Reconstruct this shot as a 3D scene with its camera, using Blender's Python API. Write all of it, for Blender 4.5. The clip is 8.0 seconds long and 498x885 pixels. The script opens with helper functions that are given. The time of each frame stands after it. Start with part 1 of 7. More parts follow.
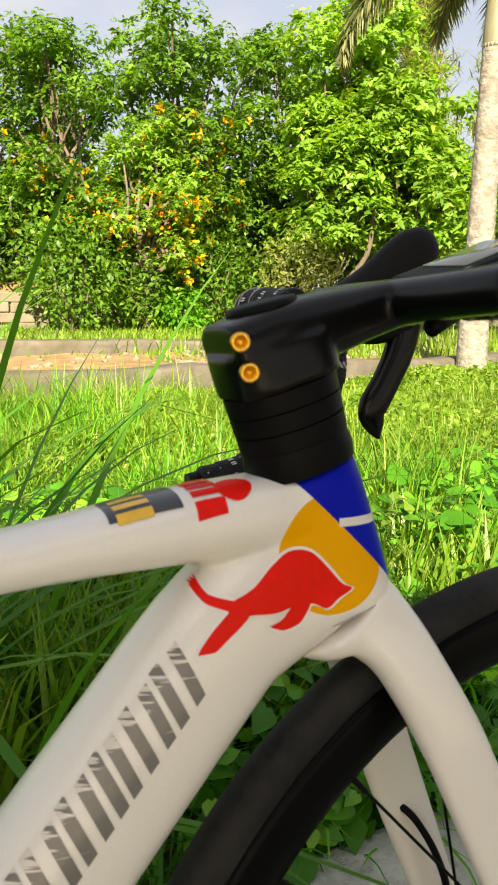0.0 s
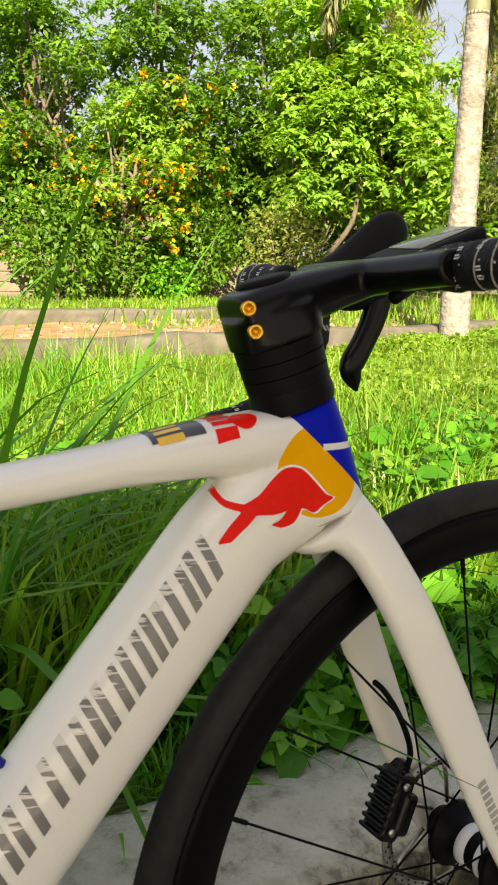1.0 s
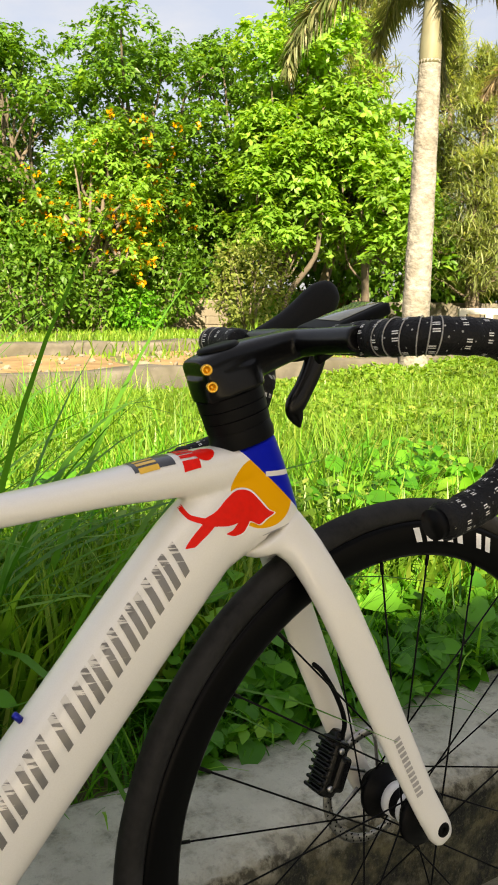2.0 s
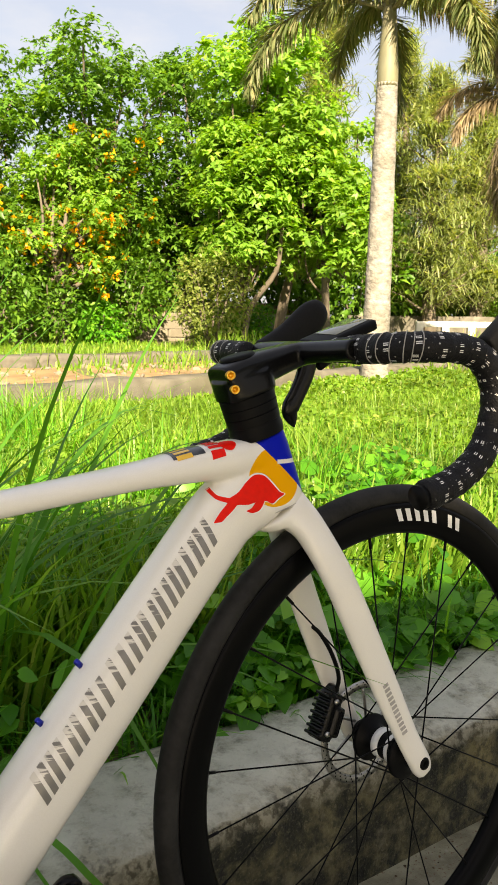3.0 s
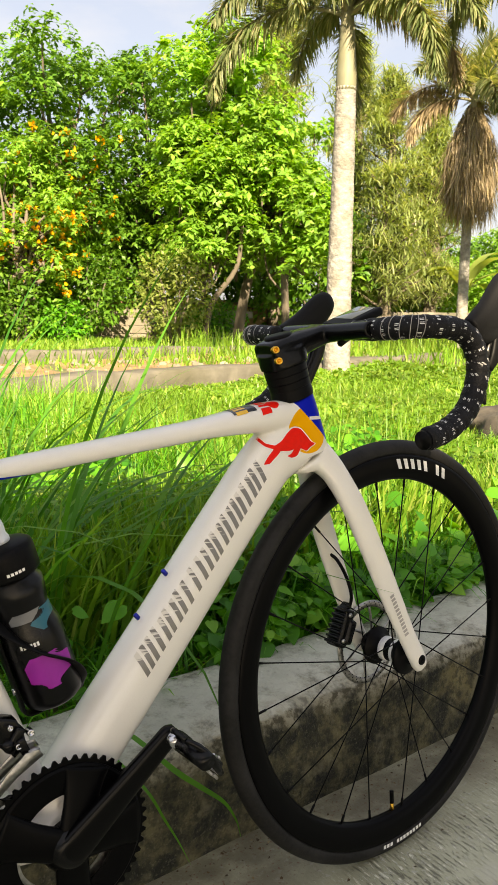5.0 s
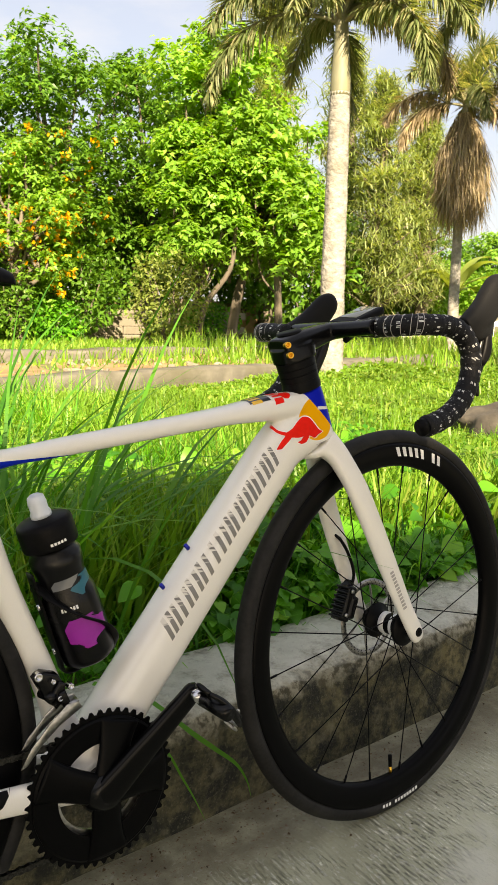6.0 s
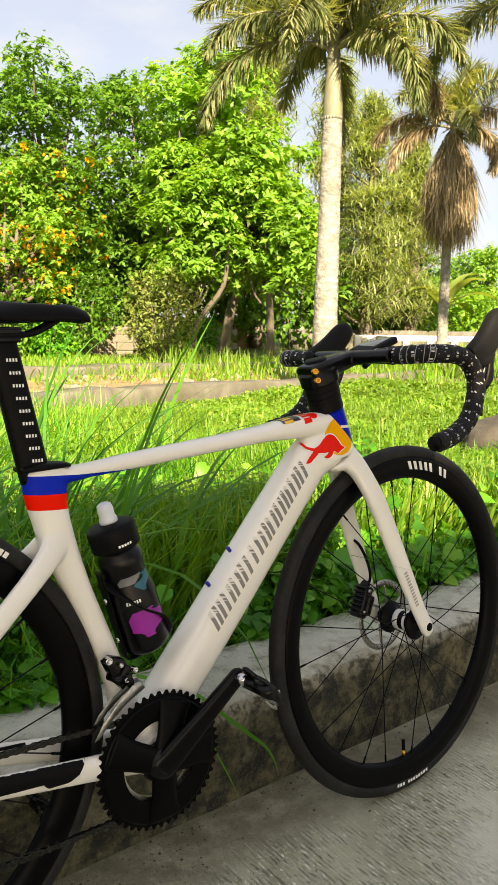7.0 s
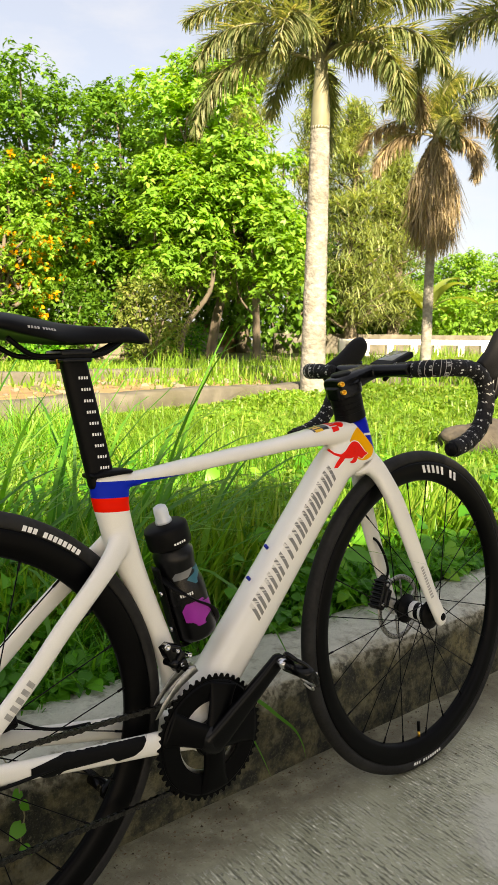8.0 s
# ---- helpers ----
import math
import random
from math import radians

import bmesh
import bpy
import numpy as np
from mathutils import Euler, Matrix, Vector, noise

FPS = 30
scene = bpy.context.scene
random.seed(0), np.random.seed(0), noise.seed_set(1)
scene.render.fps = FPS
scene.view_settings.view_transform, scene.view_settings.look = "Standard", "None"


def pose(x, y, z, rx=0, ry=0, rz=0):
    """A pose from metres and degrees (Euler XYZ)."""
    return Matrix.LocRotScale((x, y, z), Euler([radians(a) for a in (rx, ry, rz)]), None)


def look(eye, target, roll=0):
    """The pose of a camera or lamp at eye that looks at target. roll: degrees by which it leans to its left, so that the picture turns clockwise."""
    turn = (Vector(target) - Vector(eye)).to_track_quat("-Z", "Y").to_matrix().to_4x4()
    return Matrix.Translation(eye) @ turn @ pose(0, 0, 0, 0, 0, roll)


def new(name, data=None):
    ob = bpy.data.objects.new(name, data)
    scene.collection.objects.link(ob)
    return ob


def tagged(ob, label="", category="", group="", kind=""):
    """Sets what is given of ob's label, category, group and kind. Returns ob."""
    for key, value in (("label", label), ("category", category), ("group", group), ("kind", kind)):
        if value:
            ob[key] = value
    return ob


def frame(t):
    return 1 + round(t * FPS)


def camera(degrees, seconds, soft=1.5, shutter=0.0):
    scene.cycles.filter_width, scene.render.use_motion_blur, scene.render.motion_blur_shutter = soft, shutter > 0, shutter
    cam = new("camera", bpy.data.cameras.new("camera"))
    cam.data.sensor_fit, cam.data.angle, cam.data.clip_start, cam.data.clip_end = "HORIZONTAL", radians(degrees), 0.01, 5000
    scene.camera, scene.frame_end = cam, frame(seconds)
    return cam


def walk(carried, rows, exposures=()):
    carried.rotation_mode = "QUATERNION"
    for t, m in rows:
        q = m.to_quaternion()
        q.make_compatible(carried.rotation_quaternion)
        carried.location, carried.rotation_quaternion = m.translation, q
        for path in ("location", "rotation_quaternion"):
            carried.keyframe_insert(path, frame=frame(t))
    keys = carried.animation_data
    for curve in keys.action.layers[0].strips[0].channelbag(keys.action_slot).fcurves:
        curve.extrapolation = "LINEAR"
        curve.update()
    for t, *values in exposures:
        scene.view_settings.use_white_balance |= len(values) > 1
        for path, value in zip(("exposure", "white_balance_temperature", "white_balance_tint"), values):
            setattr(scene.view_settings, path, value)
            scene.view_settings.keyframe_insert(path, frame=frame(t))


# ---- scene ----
# ---- camera and its walk ----
cam = camera(34.56, 8.0)
# a small lens of fixed focus, about 2 mm wide
cam.data.dof.use_dof, cam.data.dof.focus_distance, cam.data.dof.aperture_fstop = True, 1.25, 34.0
PATH = [
    (0, 0.1649, -0.3374, 0.8412, -26.586, -9.404, -1.058),
    (0.5, 0.1374, -0.3845, 0.8385, -26.950, -11.703, -0.962),
    (1, 0.0931, -0.4498, 0.8447, -27.656, -11.572, -0.923),
    (1.5, 0.0519, -0.5233, 0.8641, -29.272, -9.497, -1.294),
    (1.7, 0.0448, -0.5567, 0.8773, -29.399, -9.501, -0.806),
    (2.8, -0.0787, -0.6825, 0.8787, -32.267, -8.784, -1.009),
    (3, -0.1035, -0.6995, 0.8809, -32.889, -8.534, -0.718),
    (3.5, -0.1790, -0.7429, 0.8734, -35.652, -8.328, -0.981),
    (4, -0.2406, -0.7816, 0.8660, -35.916, -8.528, -0.808),
    (4.5, -0.2948, -0.8136, 0.8677, -35.882, -8.657, -0.540),
    (6, -0.4245, -0.9075, 0.8594, -36.728, -8.587, -0.809),
    (6.5, -0.5044, -0.9515, 0.8727, -37.041, -7.973, -0.879),
    (7, -0.5771, -0.9877, 0.8827, -37.557, -7.540, -0.767),
    (7.5, -0.6468, -1.0127, 0.8941, -38.065, -7.488, -0.612),
    (8, -0.7302, -1.0313, 0.9057, -38.887, -7.301, -0.600),
]
walk(cam, [(t, pose(x, y, z, 90 + pitch, roll, yaw)) for t, x, y, z, yaw, pitch, roll in PATH],
     exposures=[(0.0, 1.84, 8000, 10), (4.5, 2.02, 8000, 10), (8.0, 2.04, 8000, 10)])

# ---- sky, sun ----
SUN_AZ, SUN_EL = 205.0, 32.0          # degrees clockwise from +y, and above the horizon
world = bpy.data.worlds.new("sky")
scene.world = world
world.use_nodes = True
wn, wl = world.node_tree.nodes, world.node_tree.links
sky = wn.new("ShaderNodeTexSky")
sky.sky_type, sky.sun_disc = "NISHITA", False
sky.sun_elevation, sky.sun_rotation = radians(SUN_EL), radians(SUN_AZ)
sky.air_density, sky.dust_density, sky.ozone_density = 1.0, 2.0, 1.0
tc = wn.new("ShaderNodeTexCoord")
cn = wn.new("ShaderNodeTexNoise")
cn.inputs["Scale"].default_value, cn.inputs["Detail"].default_value, cn.inputs["Roughness"].default_value = 2.4, 7.0, 0.58
cmap = wn.new("ShaderNodeMapping")
cmap.inputs["Scale"].default_value = (1.0, 1.0, 2.6)
cmap.inputs["Location"].default_value = (0.3, 0.7, 0.1)
cr = wn.new("ShaderNodeValToRGB")
cr.color_ramp.elements[0].position, cr.color_ramp.elements[1].position = 0.46, 0.66
cr.color_ramp.elements[0].color, cr.color_ramp.elements[1].color = (0.0, 0.0, 0.0, 1), (0.75, 0.75, 0.75, 1)
cmix = wn.new("ShaderNodeMixRGB")
cmix.inputs["Color2"].default_value = (1.95, 2.08, 2.4, 1)
bgn = wn["Background"]
bgn.inputs["Strength"].default_value = 0.120
wl.new(tc.outputs["Generated"], cmap.inputs["Vector"])
wl.new(cmap.outputs["Vector"], cn.inputs["Vector"])
wl.new(cn.outputs["Fac"], cr.inputs["Fac"])
wl.new(cr.outputs["Color"], cmix.inputs["Fac"])
haze = wn.new("ShaderNodeMixRGB")
haze.inputs["Fac"].default_value, haze.inputs["Color2"].default_value = 0.8, (1.18, 1.30, 1.72, 1)
wl.new(sky.outputs["Color"], haze.inputs["Color1"])
wl.new(haze.outputs["Color"], cmix.inputs["Color1"])
wl.new(cmix.outputs["Color"], bgn.inputs["Color"])
sun = new("sun", bpy.data.lights.new("sun", "SUN"))
sun.data.energy, sun.data.angle, sun.data.color = 5.0, radians(0.6), (1.0, 0.89, 0.73)
az, el = radians(SUN_AZ), radians(SUN_EL)
sun.matrix_world = look((math.sin(az) * math.cos(el) * 30, math.cos(az) * math.cos(el) * 30, math.sin(el) * 30), (0, 0, 0))


# ---- materials ----
def nodes_of(name):
    m = bpy.data.materials.new(name)
    m.use_nodes = True
    return m, m.node_tree.nodes, m.node_tree.links


def surface(name, color, rough=0.5, metal=0.0, var=0.12, scale=20.0, bump=0.0, bump_scale=60.0, coat=0.0, rvar=0.1, dark=None, dscale=3.0, damt=0.0, stretch=(1, 1, 1), island=0.0, spec=0.5):
    """A painted, metal or mineral surface with grain at two scales."""
    m, n, l = nodes_of(name)
    bsdf = n["Principled BSDF"]
    co = n.new("ShaderNodeTexCoord")
    mp = n.new("ShaderNodeMapping")
    mp.inputs["Scale"].default_value = stretch
    l.new(co.outputs["Object"], mp.inputs["Vector"])
    fine, broad = n.new("ShaderNodeTexNoise"), n.new("ShaderNodeTexNoise")
    fine.inputs["Scale"].default_value, fine.inputs["Detail"].default_value = scale, 6.0
    broad.inputs["Scale"].default_value, broad.inputs["Detail"].default_value = dscale, 5.0
    for k in (fine, broad):
        l.new(mp.outputs["Vector"], k.inputs["Vector"])
    ramp = n.new("ShaderNodeValToRGB")
    ramp.color_ramp.elements[0].position, ramp.color_ramp.elements[1].position = 0.3, 0.7
    ramp.color_ramp.elements[0].color = (*[c * (1 - var) for c in color], 1)
    ramp.color_ramp.elements[1].color = (*[min(1, c * (1 + var)) for c in color], 1)
    l.new(fine.outputs["Fac"], ramp.inputs["Fac"])
    mix = n.new("ShaderNodeMixRGB")
    mix.inputs["Color2"].default_value = (*(dark or [c * 0.6 for c in color]), 1)
    br = n.new("ShaderNodeMapRange")
    br.inputs["From Min"].default_value, br.inputs["From Max"].default_value = 0.45, 0.68
    br.inputs["To Max"].default_value = damt
    l.new(broad.outputs["Fac"], br.inputs["Value"])
    l.new(br.outputs["Result"], mix.inputs["Fac"])
    l.new(ramp.outputs["Color"], mix.inputs["Color1"])
    out = mix.outputs["Color"]
    if island:
        geo = n.new("ShaderNodeNewGeometry")
        hsv = n.new("ShaderNodeHueSaturation")
        mr = n.new("ShaderNodeMapRange")
        mr.inputs["To Min"].default_value, mr.inputs["To Max"].default_value = 1 - island, 1 + island
        l.new(geo.outputs["Random Per Island"], mr.inputs["Value"])
        l.new(mr.outputs["Result"], hsv.inputs["Value"])
        l.new(out, hsv.inputs["Color"])
        out = hsv.outputs["Color"]
    l.new(out, bsdf.inputs["Base Color"])
    rr = n.new("ShaderNodeMapRange")
    rr.inputs["To Min"].default_value, rr.inputs["To Max"].default_value = max(0.02, rough - rvar), min(1, rough + rvar)
    l.new(broad.outputs["Fac"], rr.inputs["Value"])
    l.new(rr.outputs["Result"], bsdf.inputs["Roughness"])
    bsdf.inputs["Metallic"].default_value = metal
    bsdf.inputs["Specular IOR Level"].default_value = spec
    bsdf.inputs["Coat Weight"].default_value = coat
    bsdf.inputs["Coat Roughness"].default_value = 0.08
    if bump:
        bn = n.new("ShaderNodeTexNoise")
        bn.inputs["Scale"].default_value, bn.inputs["Detail"].default_value = bump_scale, 8.0
        bp = n.new("ShaderNodeBump")
        bp.inputs["Strength"].default_value, bp.inputs["Distance"].default_value = 1.0, bump
        l.new(mp.outputs["Vector"], bn.inputs["Vector"])
        l.new(bn.outputs["Fac"], bp.inputs["Height"])
        l.new(bp.outputs["Normal"], bsdf.inputs["Normal"])
    return m


def foliage(name, a, b, c=None, glow=0.45, gloss=0.4, spots=0.0):
    """Leaf surface: colour by leaf, light passing through the blade."""
    m, n, l = nodes_of(name)
    bsdf, outn = n["Principled BSDF"], n["Material Output"]
    geo = n.new("ShaderNodeNewGeometry")
    ramp = n.new("ShaderNodeValToRGB")
    e = ramp.color_ramp.elements
    e[0].color, e[1].color = (*a, 1), (*b, 1)
    e[0].position, e[1].position = 0.05, 0.8
    if c:
        k = ramp.color_ramp.elements.new(0.97)
        k.color = (*c, 1)
    l.new(geo.outputs["Random Per Island"], ramp.inputs["Fac"])
    co = n.new("ShaderNodeTexCoord")
    nz = n.new("ShaderNodeTexNoise")
    nz.inputs["Scale"].default_value, nz.inputs["Detail"].default_value = 1.3, 5.0
    l.new(co.outputs["Object"], nz.inputs["Vector"])
    hs = n.new("ShaderNodeHueSaturation")
    mr = n.new("ShaderNodeMapRange")
    mr.inputs["From Min"].default_value, mr.inputs["From Max"].default_value = 0.3, 0.7
    mr.inputs["To Min"].default_value, mr.inputs["To Max"].default_value = 0.72, 1.25
    l.new(nz.outputs["Fac"], mr.inputs["Value"])
    l.new(mr.outputs["Result"], hs.inputs["Value"])
    l.new(ramp.outputs["Color"], hs.inputs["Color"])
    l.new(hs.outputs["Color"], bsdf.inputs["Base Color"])
    bsdf.inputs["Roughness"].default_value = gloss
    bsdf.inputs["Specular IOR Level"].default_value = 0.35
    tr = n.new("ShaderNodeBsdfTranslucent")
    lift = n.new("ShaderNodeMixRGB")
    lift.blend_type, lift.inputs["Fac"].default_value = "MULTIPLY", 1.0
    lift.inputs["Color2"].default_value = (1.45, 1.37, 0.52, 1)
    l.new(hs.outputs["Color"], lift.inputs["Color1"])
    l.new(lift.outputs["Color"], tr.inputs["Color"])
    mix = n.new("ShaderNodeMixShader")
    mix.inputs["Fac"].default_value = glow
    l.new(bsdf.outputs["BSDF"], mix.inputs[1])
    l.new(tr.outputs["BSDF"], mix.inputs[2])
    l.new(mix.outputs["Shader"], outn.inputs["Surface"])
    return m


def frame_paint():
    """Pearl white frame paint with its blue, yellow and red fields, laid by the frame's own coordinates."""
    m, n, l = nodes_of("pearl_paint")
    bsdf = n["Principled BSDF"]
    co = n.new("ShaderNodeTexCoord")
    sep = n.new("ShaderNodeSeparateXYZ")
    l.new(co.outputs["Object"], sep.inputs["Vector"])

    def op(kind, p, q=None):
        k = n.new("ShaderNodeMath")
        k.operation = kind
        for i, v in enumerate((p, q)):
            if v is None:
                continue
            if isinstance(v, (int, float)):
                k.inputs[i].default_value = v
            else:
                l.new(v, k.inputs[i])
        return k.outputs[0]

    X, Z = sep.outputs["X"], sep.outputs["Z"]

    def over(nx, nz, c):           # 1 where nx*x + nz*z > c
        return op("GREATER_THAN", op("ADD", op("MULTIPLY", X, nx), op("MULTIPLY", Z, nz)), c)

    def both(*parts):
        r = parts[0]
        for p in parts[1:]:
            r = op("MULTIPLY", r, p)
        return r

    def disc(cx, cz, r):
        dx, dz = op("SUBTRACT", X, cx), op("SUBTRACT", Z, cz)
        return op("LESS_THAN", op("ADD", op("MULTIPLY", dx, dx), op("MULTIPLY", dz, dz)), r * r)

    fine = n.new("ShaderNodeTexNoise")
    fine.inputs["Scale"].default_value, fine.inputs["Detail"].default_value = 900.0, 2.0
    l.new(co.outputs["Object"], fine.inputs["Vector"])
    white = n.new("ShaderNodeValToRGB")
    white.color_ramp.elements[0].color, white.color_ramp.elements[1].color = (0.78, 0.752, 0.685, 1), (0.81, 0.782, 0.72, 1)
    white.color_ramp.elements[0].position, white.color_ramp.elements[1].position = 0.35, 0.65
    l.new(fine.outputs["Fac"], white.inputs["Fac"])
    color = white.outputs["Color"]
    fields = (
        (disc(0.3945, 0.7125, 0.0335), (0.86, 0.40, 0.010)),
        (both(over(0.69, 0.724, 0.8014), over(1, 0, 0.3600), op("LESS_THAN", Z, 0.790)), (0.001, 0.010, 0.42)),
        (both(over(0.03, 1, 0.7385), over(-0.03, -1, -0.7432), over(1, 0, 0.397)), (0.77, 0.75, 0.70)),
        (both(over(0.05, 1, 0.6600), over(-0.05, -1, -0.6855), over(-1, 0, 0.085)), (0.002, 0.022, 0.44)),
        (both(over(0.02, 1, 0.6800), over(0, -1, -0.6903), over(-1, 0, 0.010), over(1, 0, -0.115)), (0.002, 0.022, 0.44)),
        (both(over(0.05, 1, 0.6385), over(-0.05, -1, -0.6600), over(-1, 0, 0.085)), (0.86, 0.012, 0.004)),
    )
    cover = None
    for mask, c in fields:
        mx = n.new("ShaderNodeMixRGB")
        mx.inputs["Color2"].default_value = (*c, 1)
        l.new(mask, mx.inputs["Fac"])
        l.new(color, mx.inputs["Color1"])
        color = mx.outputs["Color"]
        cover = op("MAXIMUM", cover, mask) if cover else mask
    l.new(color, bsdf.inputs["Base Color"])
    bare = op("SUBTRACT", 1.0, cover)                     # the coloured fields are satin, the bare pearl is lacquered
    l.new(op("ADD", op("MULTIPLY", bare, 0.50), 0.05), bsdf.inputs["Specular IOR Level"])
    l.new(op("MULTIPLY", bare, 0.55), bsdf.inputs["Coat Weight"])
    bsdf.inputs["Roughness"].default_value, bsdf.inputs["Coat Roughness"].default_value = 0.3, 0.05
    return m


def striped_print():
    """Grey metallic print broken by fine pale stripes towards its upper end."""
    m, n, l = nodes_of("striped_print")
    bsdf = n["Principled BSDF"]
    co = n.new("ShaderNodeTexCoord")
    mp = n.new("ShaderNodeMapping")
    mp.inputs["Scale"].default_value = (22.0, 22.0, 420.0)
    l.new(co.outputs["Object"], mp.inputs["Vector"])
    nz = n.new("ShaderNodeTexNoise")
    nz.inputs["Scale"].default_value, nz.inputs["Detail"].default_value = 1.0, 2.0
    l.new(mp.outputs["Vector"], nz.inputs["Vector"])
    sep = n.new("ShaderNodeSeparateXYZ")
    l.new(co.outputs["Object"], sep.inputs["Vector"])
    up = n.new("ShaderNodeMath")
    up.operation, up.inputs[1].default_value = "MULTIPLY", -0.765
    l.new(sep.outputs["X"], up.inputs[0])
    uz = n.new("ShaderNodeMath")
    uz.operation, uz.inputs[1].default_value = "MULTIPLY_ADD", 0.644
    l.new(sep.outputs["Z"], uz.inputs[0])
    l.new(up.outputs[0], uz.inputs[2])
    mr = n.new("ShaderNodeMapRange")
    mr.inputs["From Min"].default_value, mr.inputs["From Max"].default_value = 0.190, 0.209
    mr.inputs["To Min"].default_value, mr.inputs["To Max"].default_value = -0.22, 0.10
    l.new(uz.outputs[0], mr.inputs["Value"])
    ad = n.new("ShaderNodeMath")
    l.new(nz.outputs["Fac"], ad.inputs[0])
    l.new(mr.outputs["Result"], ad.inputs[1])
    gt = n.new("ShaderNodeMapRange")
    gt.inputs["From Min"].default_value, gt.inputs["From Max"].default_value = 0.50, 0.53
    l.new(ad.outputs[0], gt.inputs["Value"])
    mix = n.new("ShaderNodeMixRGB")
    mix.inputs["Color1"].default_value, mix.inputs["Color2"].default_value = (0.17, 0.162, 0.15, 1), (0.66, 0.63, 0.57, 1)
    l.new(gt.outputs["Result"], mix.inputs["Fac"])
    l.new(mix.outputs["Color"], bsdf.inputs["Base Color"])
    bsdf.inputs["Roughness"].default_value, bsdf.inputs["Metallic"].default_value = 0.35, 0.15
    bsdf.inputs["Coat Weight"].default_value = 0.4
    return m


PAINT = frame_paint()
WHITE = surface("fork_pearl", (0.79, 0.764, 0.70), 0.3, var=0.015, scale=700, coat=0.55, rvar=0.03)
GLOSS_BLACK = surface("satin_black_alloy", (0.0028, 0.0028, 0.003), 0.25, var=0.2, scale=300, coat=0.0, rvar=0.05, spec=0.22)
MATT_BLACK = surface("matt_black", (0.0035, 0.0035, 0.0037), 0.45, var=0.25, scale=200, rvar=0.08, spec=0.09)
RUBBER = surface("tyre_rubber", (0.011, 0.0106, 0.010), 0.62, spec=0.2, var=0.35, scale=150, bump=0.0003, bump_scale=300, damt=0.6, dscale=16, dark=(0.032, 0.0315, 0.030))
CARBON = surface("carbon_rim", (0.0018, 0.0018, 0.002), 0.34, var=0.3, scale=500, rvar=0.06, spec=0.07)
CRANK = surface("crank_black", (0.002, 0.002, 0.0022), 0.22, var=0.2, scale=300, rvar=0.06, spec=0.14)
HOOD = surface("hood_rubber", (0.006, 0.006, 0.006), 0.55, spec=0.12, var=0.2, scale=500, bump=0.0003, bump_scale=900)
CHROME = surface("polished_alloy", (0.62, 0.62, 0.63), 0.2, 1.0, var=0.1, scale=150)
STEEL = surface("worn_steel", (0.50, 0.49, 0.47), 0.35, 1.0, var=0.25, scale=200)
ROTOR = surface("brake_disc_steel", (0.36, 0.35, 0.33), 0.36, 1.0, var=0.25, scale=200)
CHAIN = surface("oiled_chain", (0.055, 0.053, 0.05), 0.3, 1.0, var=0.5, scale=300)
GOLD = surface("gold_anodised", (0.75, 0.42, 0.06), 0.28, 1.0, var=0.15, scale=300)
BLUE_ANOD = surface("blue_anodised", (0.02, 0.03, 0.35), 0.3, 0.8, var=0.1, scale=300)
RED_DECAL = surface("red_decal", (0.80, 0.008, 0.002), 0.5, var=0.05, scale=200, spec=0.2)
WHITE_DECAL = surface("white_decal", (0.80, 0.79, 0.76), 0.4, var=0.04, scale=200)
YELLOW_DECAL = surface("yellow_decal", (0.80, 0.46, 0.02), 0.35, var=0.08, scale=200, coat=0.4)
NAVY_DECAL = surface("dark_decal", (0.025, 0.028, 0.035), 0.35, var=0.1, scale=200, coat=0.4)
GREY_DECAL = striped_print()
FAINT_DECAL = surface("faint_grey_decal", (0.36, 0.345, 0.32), 0.4, var=0.15, scale=150)
# screen base is paled to carry the reflection of sky and trees
SCREEN = surface("device_screen", (0.24, 0.25, 0.21), 0.07, var=0.05, scale=50, coat=0.5)
BOTTLE = surface("smoky_bottle", (0.003, 0.003, 0.0035), 0.3, var=0.3, scale=40, coat=0.0, spec=0.25)
PURPLE = surface("purple_print", (0.30, 0.012, 0.30), 0.4, var=0.1, scale=50)
GREY_BAND = surface("grey_print", (0.16, 0.165, 0.175), 0.3, 0.3, var=0.1, scale=50)
TEAL = surface("teal_print", (0.010, 0.11, 0.15), 0.4, var=0.1, scale=50)
CLEAR_CAP = surface("milky_nozzle", (0.62, 0.66, 0.70), 0.3, var=0.05, scale=50)
ORANGE = surface("orange_tab", (0.75, 0.2, 0.02), 0.4)
TRUNK_PALM = surface("palm_bark", (0.225, 0.221, 0.20), 0.9, var=0.38, scale=16, bump=0.02, bump_scale=22, damt=0.8, dscale=5.5, dark=(0.15, 0.135, 0.11), stretch=(1, 1, 1.3))
SHAFT = surface("palm_crownshaft", (0.155, 0.158, 0.105), 0.6, var=0.2, scale=14, damt=0.7, dscale=3.0, dark=(0.20, 0.165, 0.06), stretch=(1, 1, 0.3))
BARK = surface("tree_bark", (0.12, 0.10, 0.075), 0.9, var=0.3, scale=8, bump=0.02, bump_scale=9, stretch=(1, 1, 0.4))
ROCK = surface("brown_rock", (0.055, 0.048, 0.038), 0.9, var=0.35, scale=14, bump=0.02, bump_scale=12, damt=0.5, dscale=3)
SOIL = surface("soil", (0.11, 0.10, 0.045), 0.95, var=0.4, scale=6, bump=0.02, bump_scale=8, damt=0.6, dscale=0.6, dark=(0.09, 0.13, 0.03))
BANK = surface("dry_bank", (0.26, 0.17, 0.08), 0.95, var=0.35, scale=4, bump=0.03, bump_scale=5, damt=0.4, dscale=0.8)
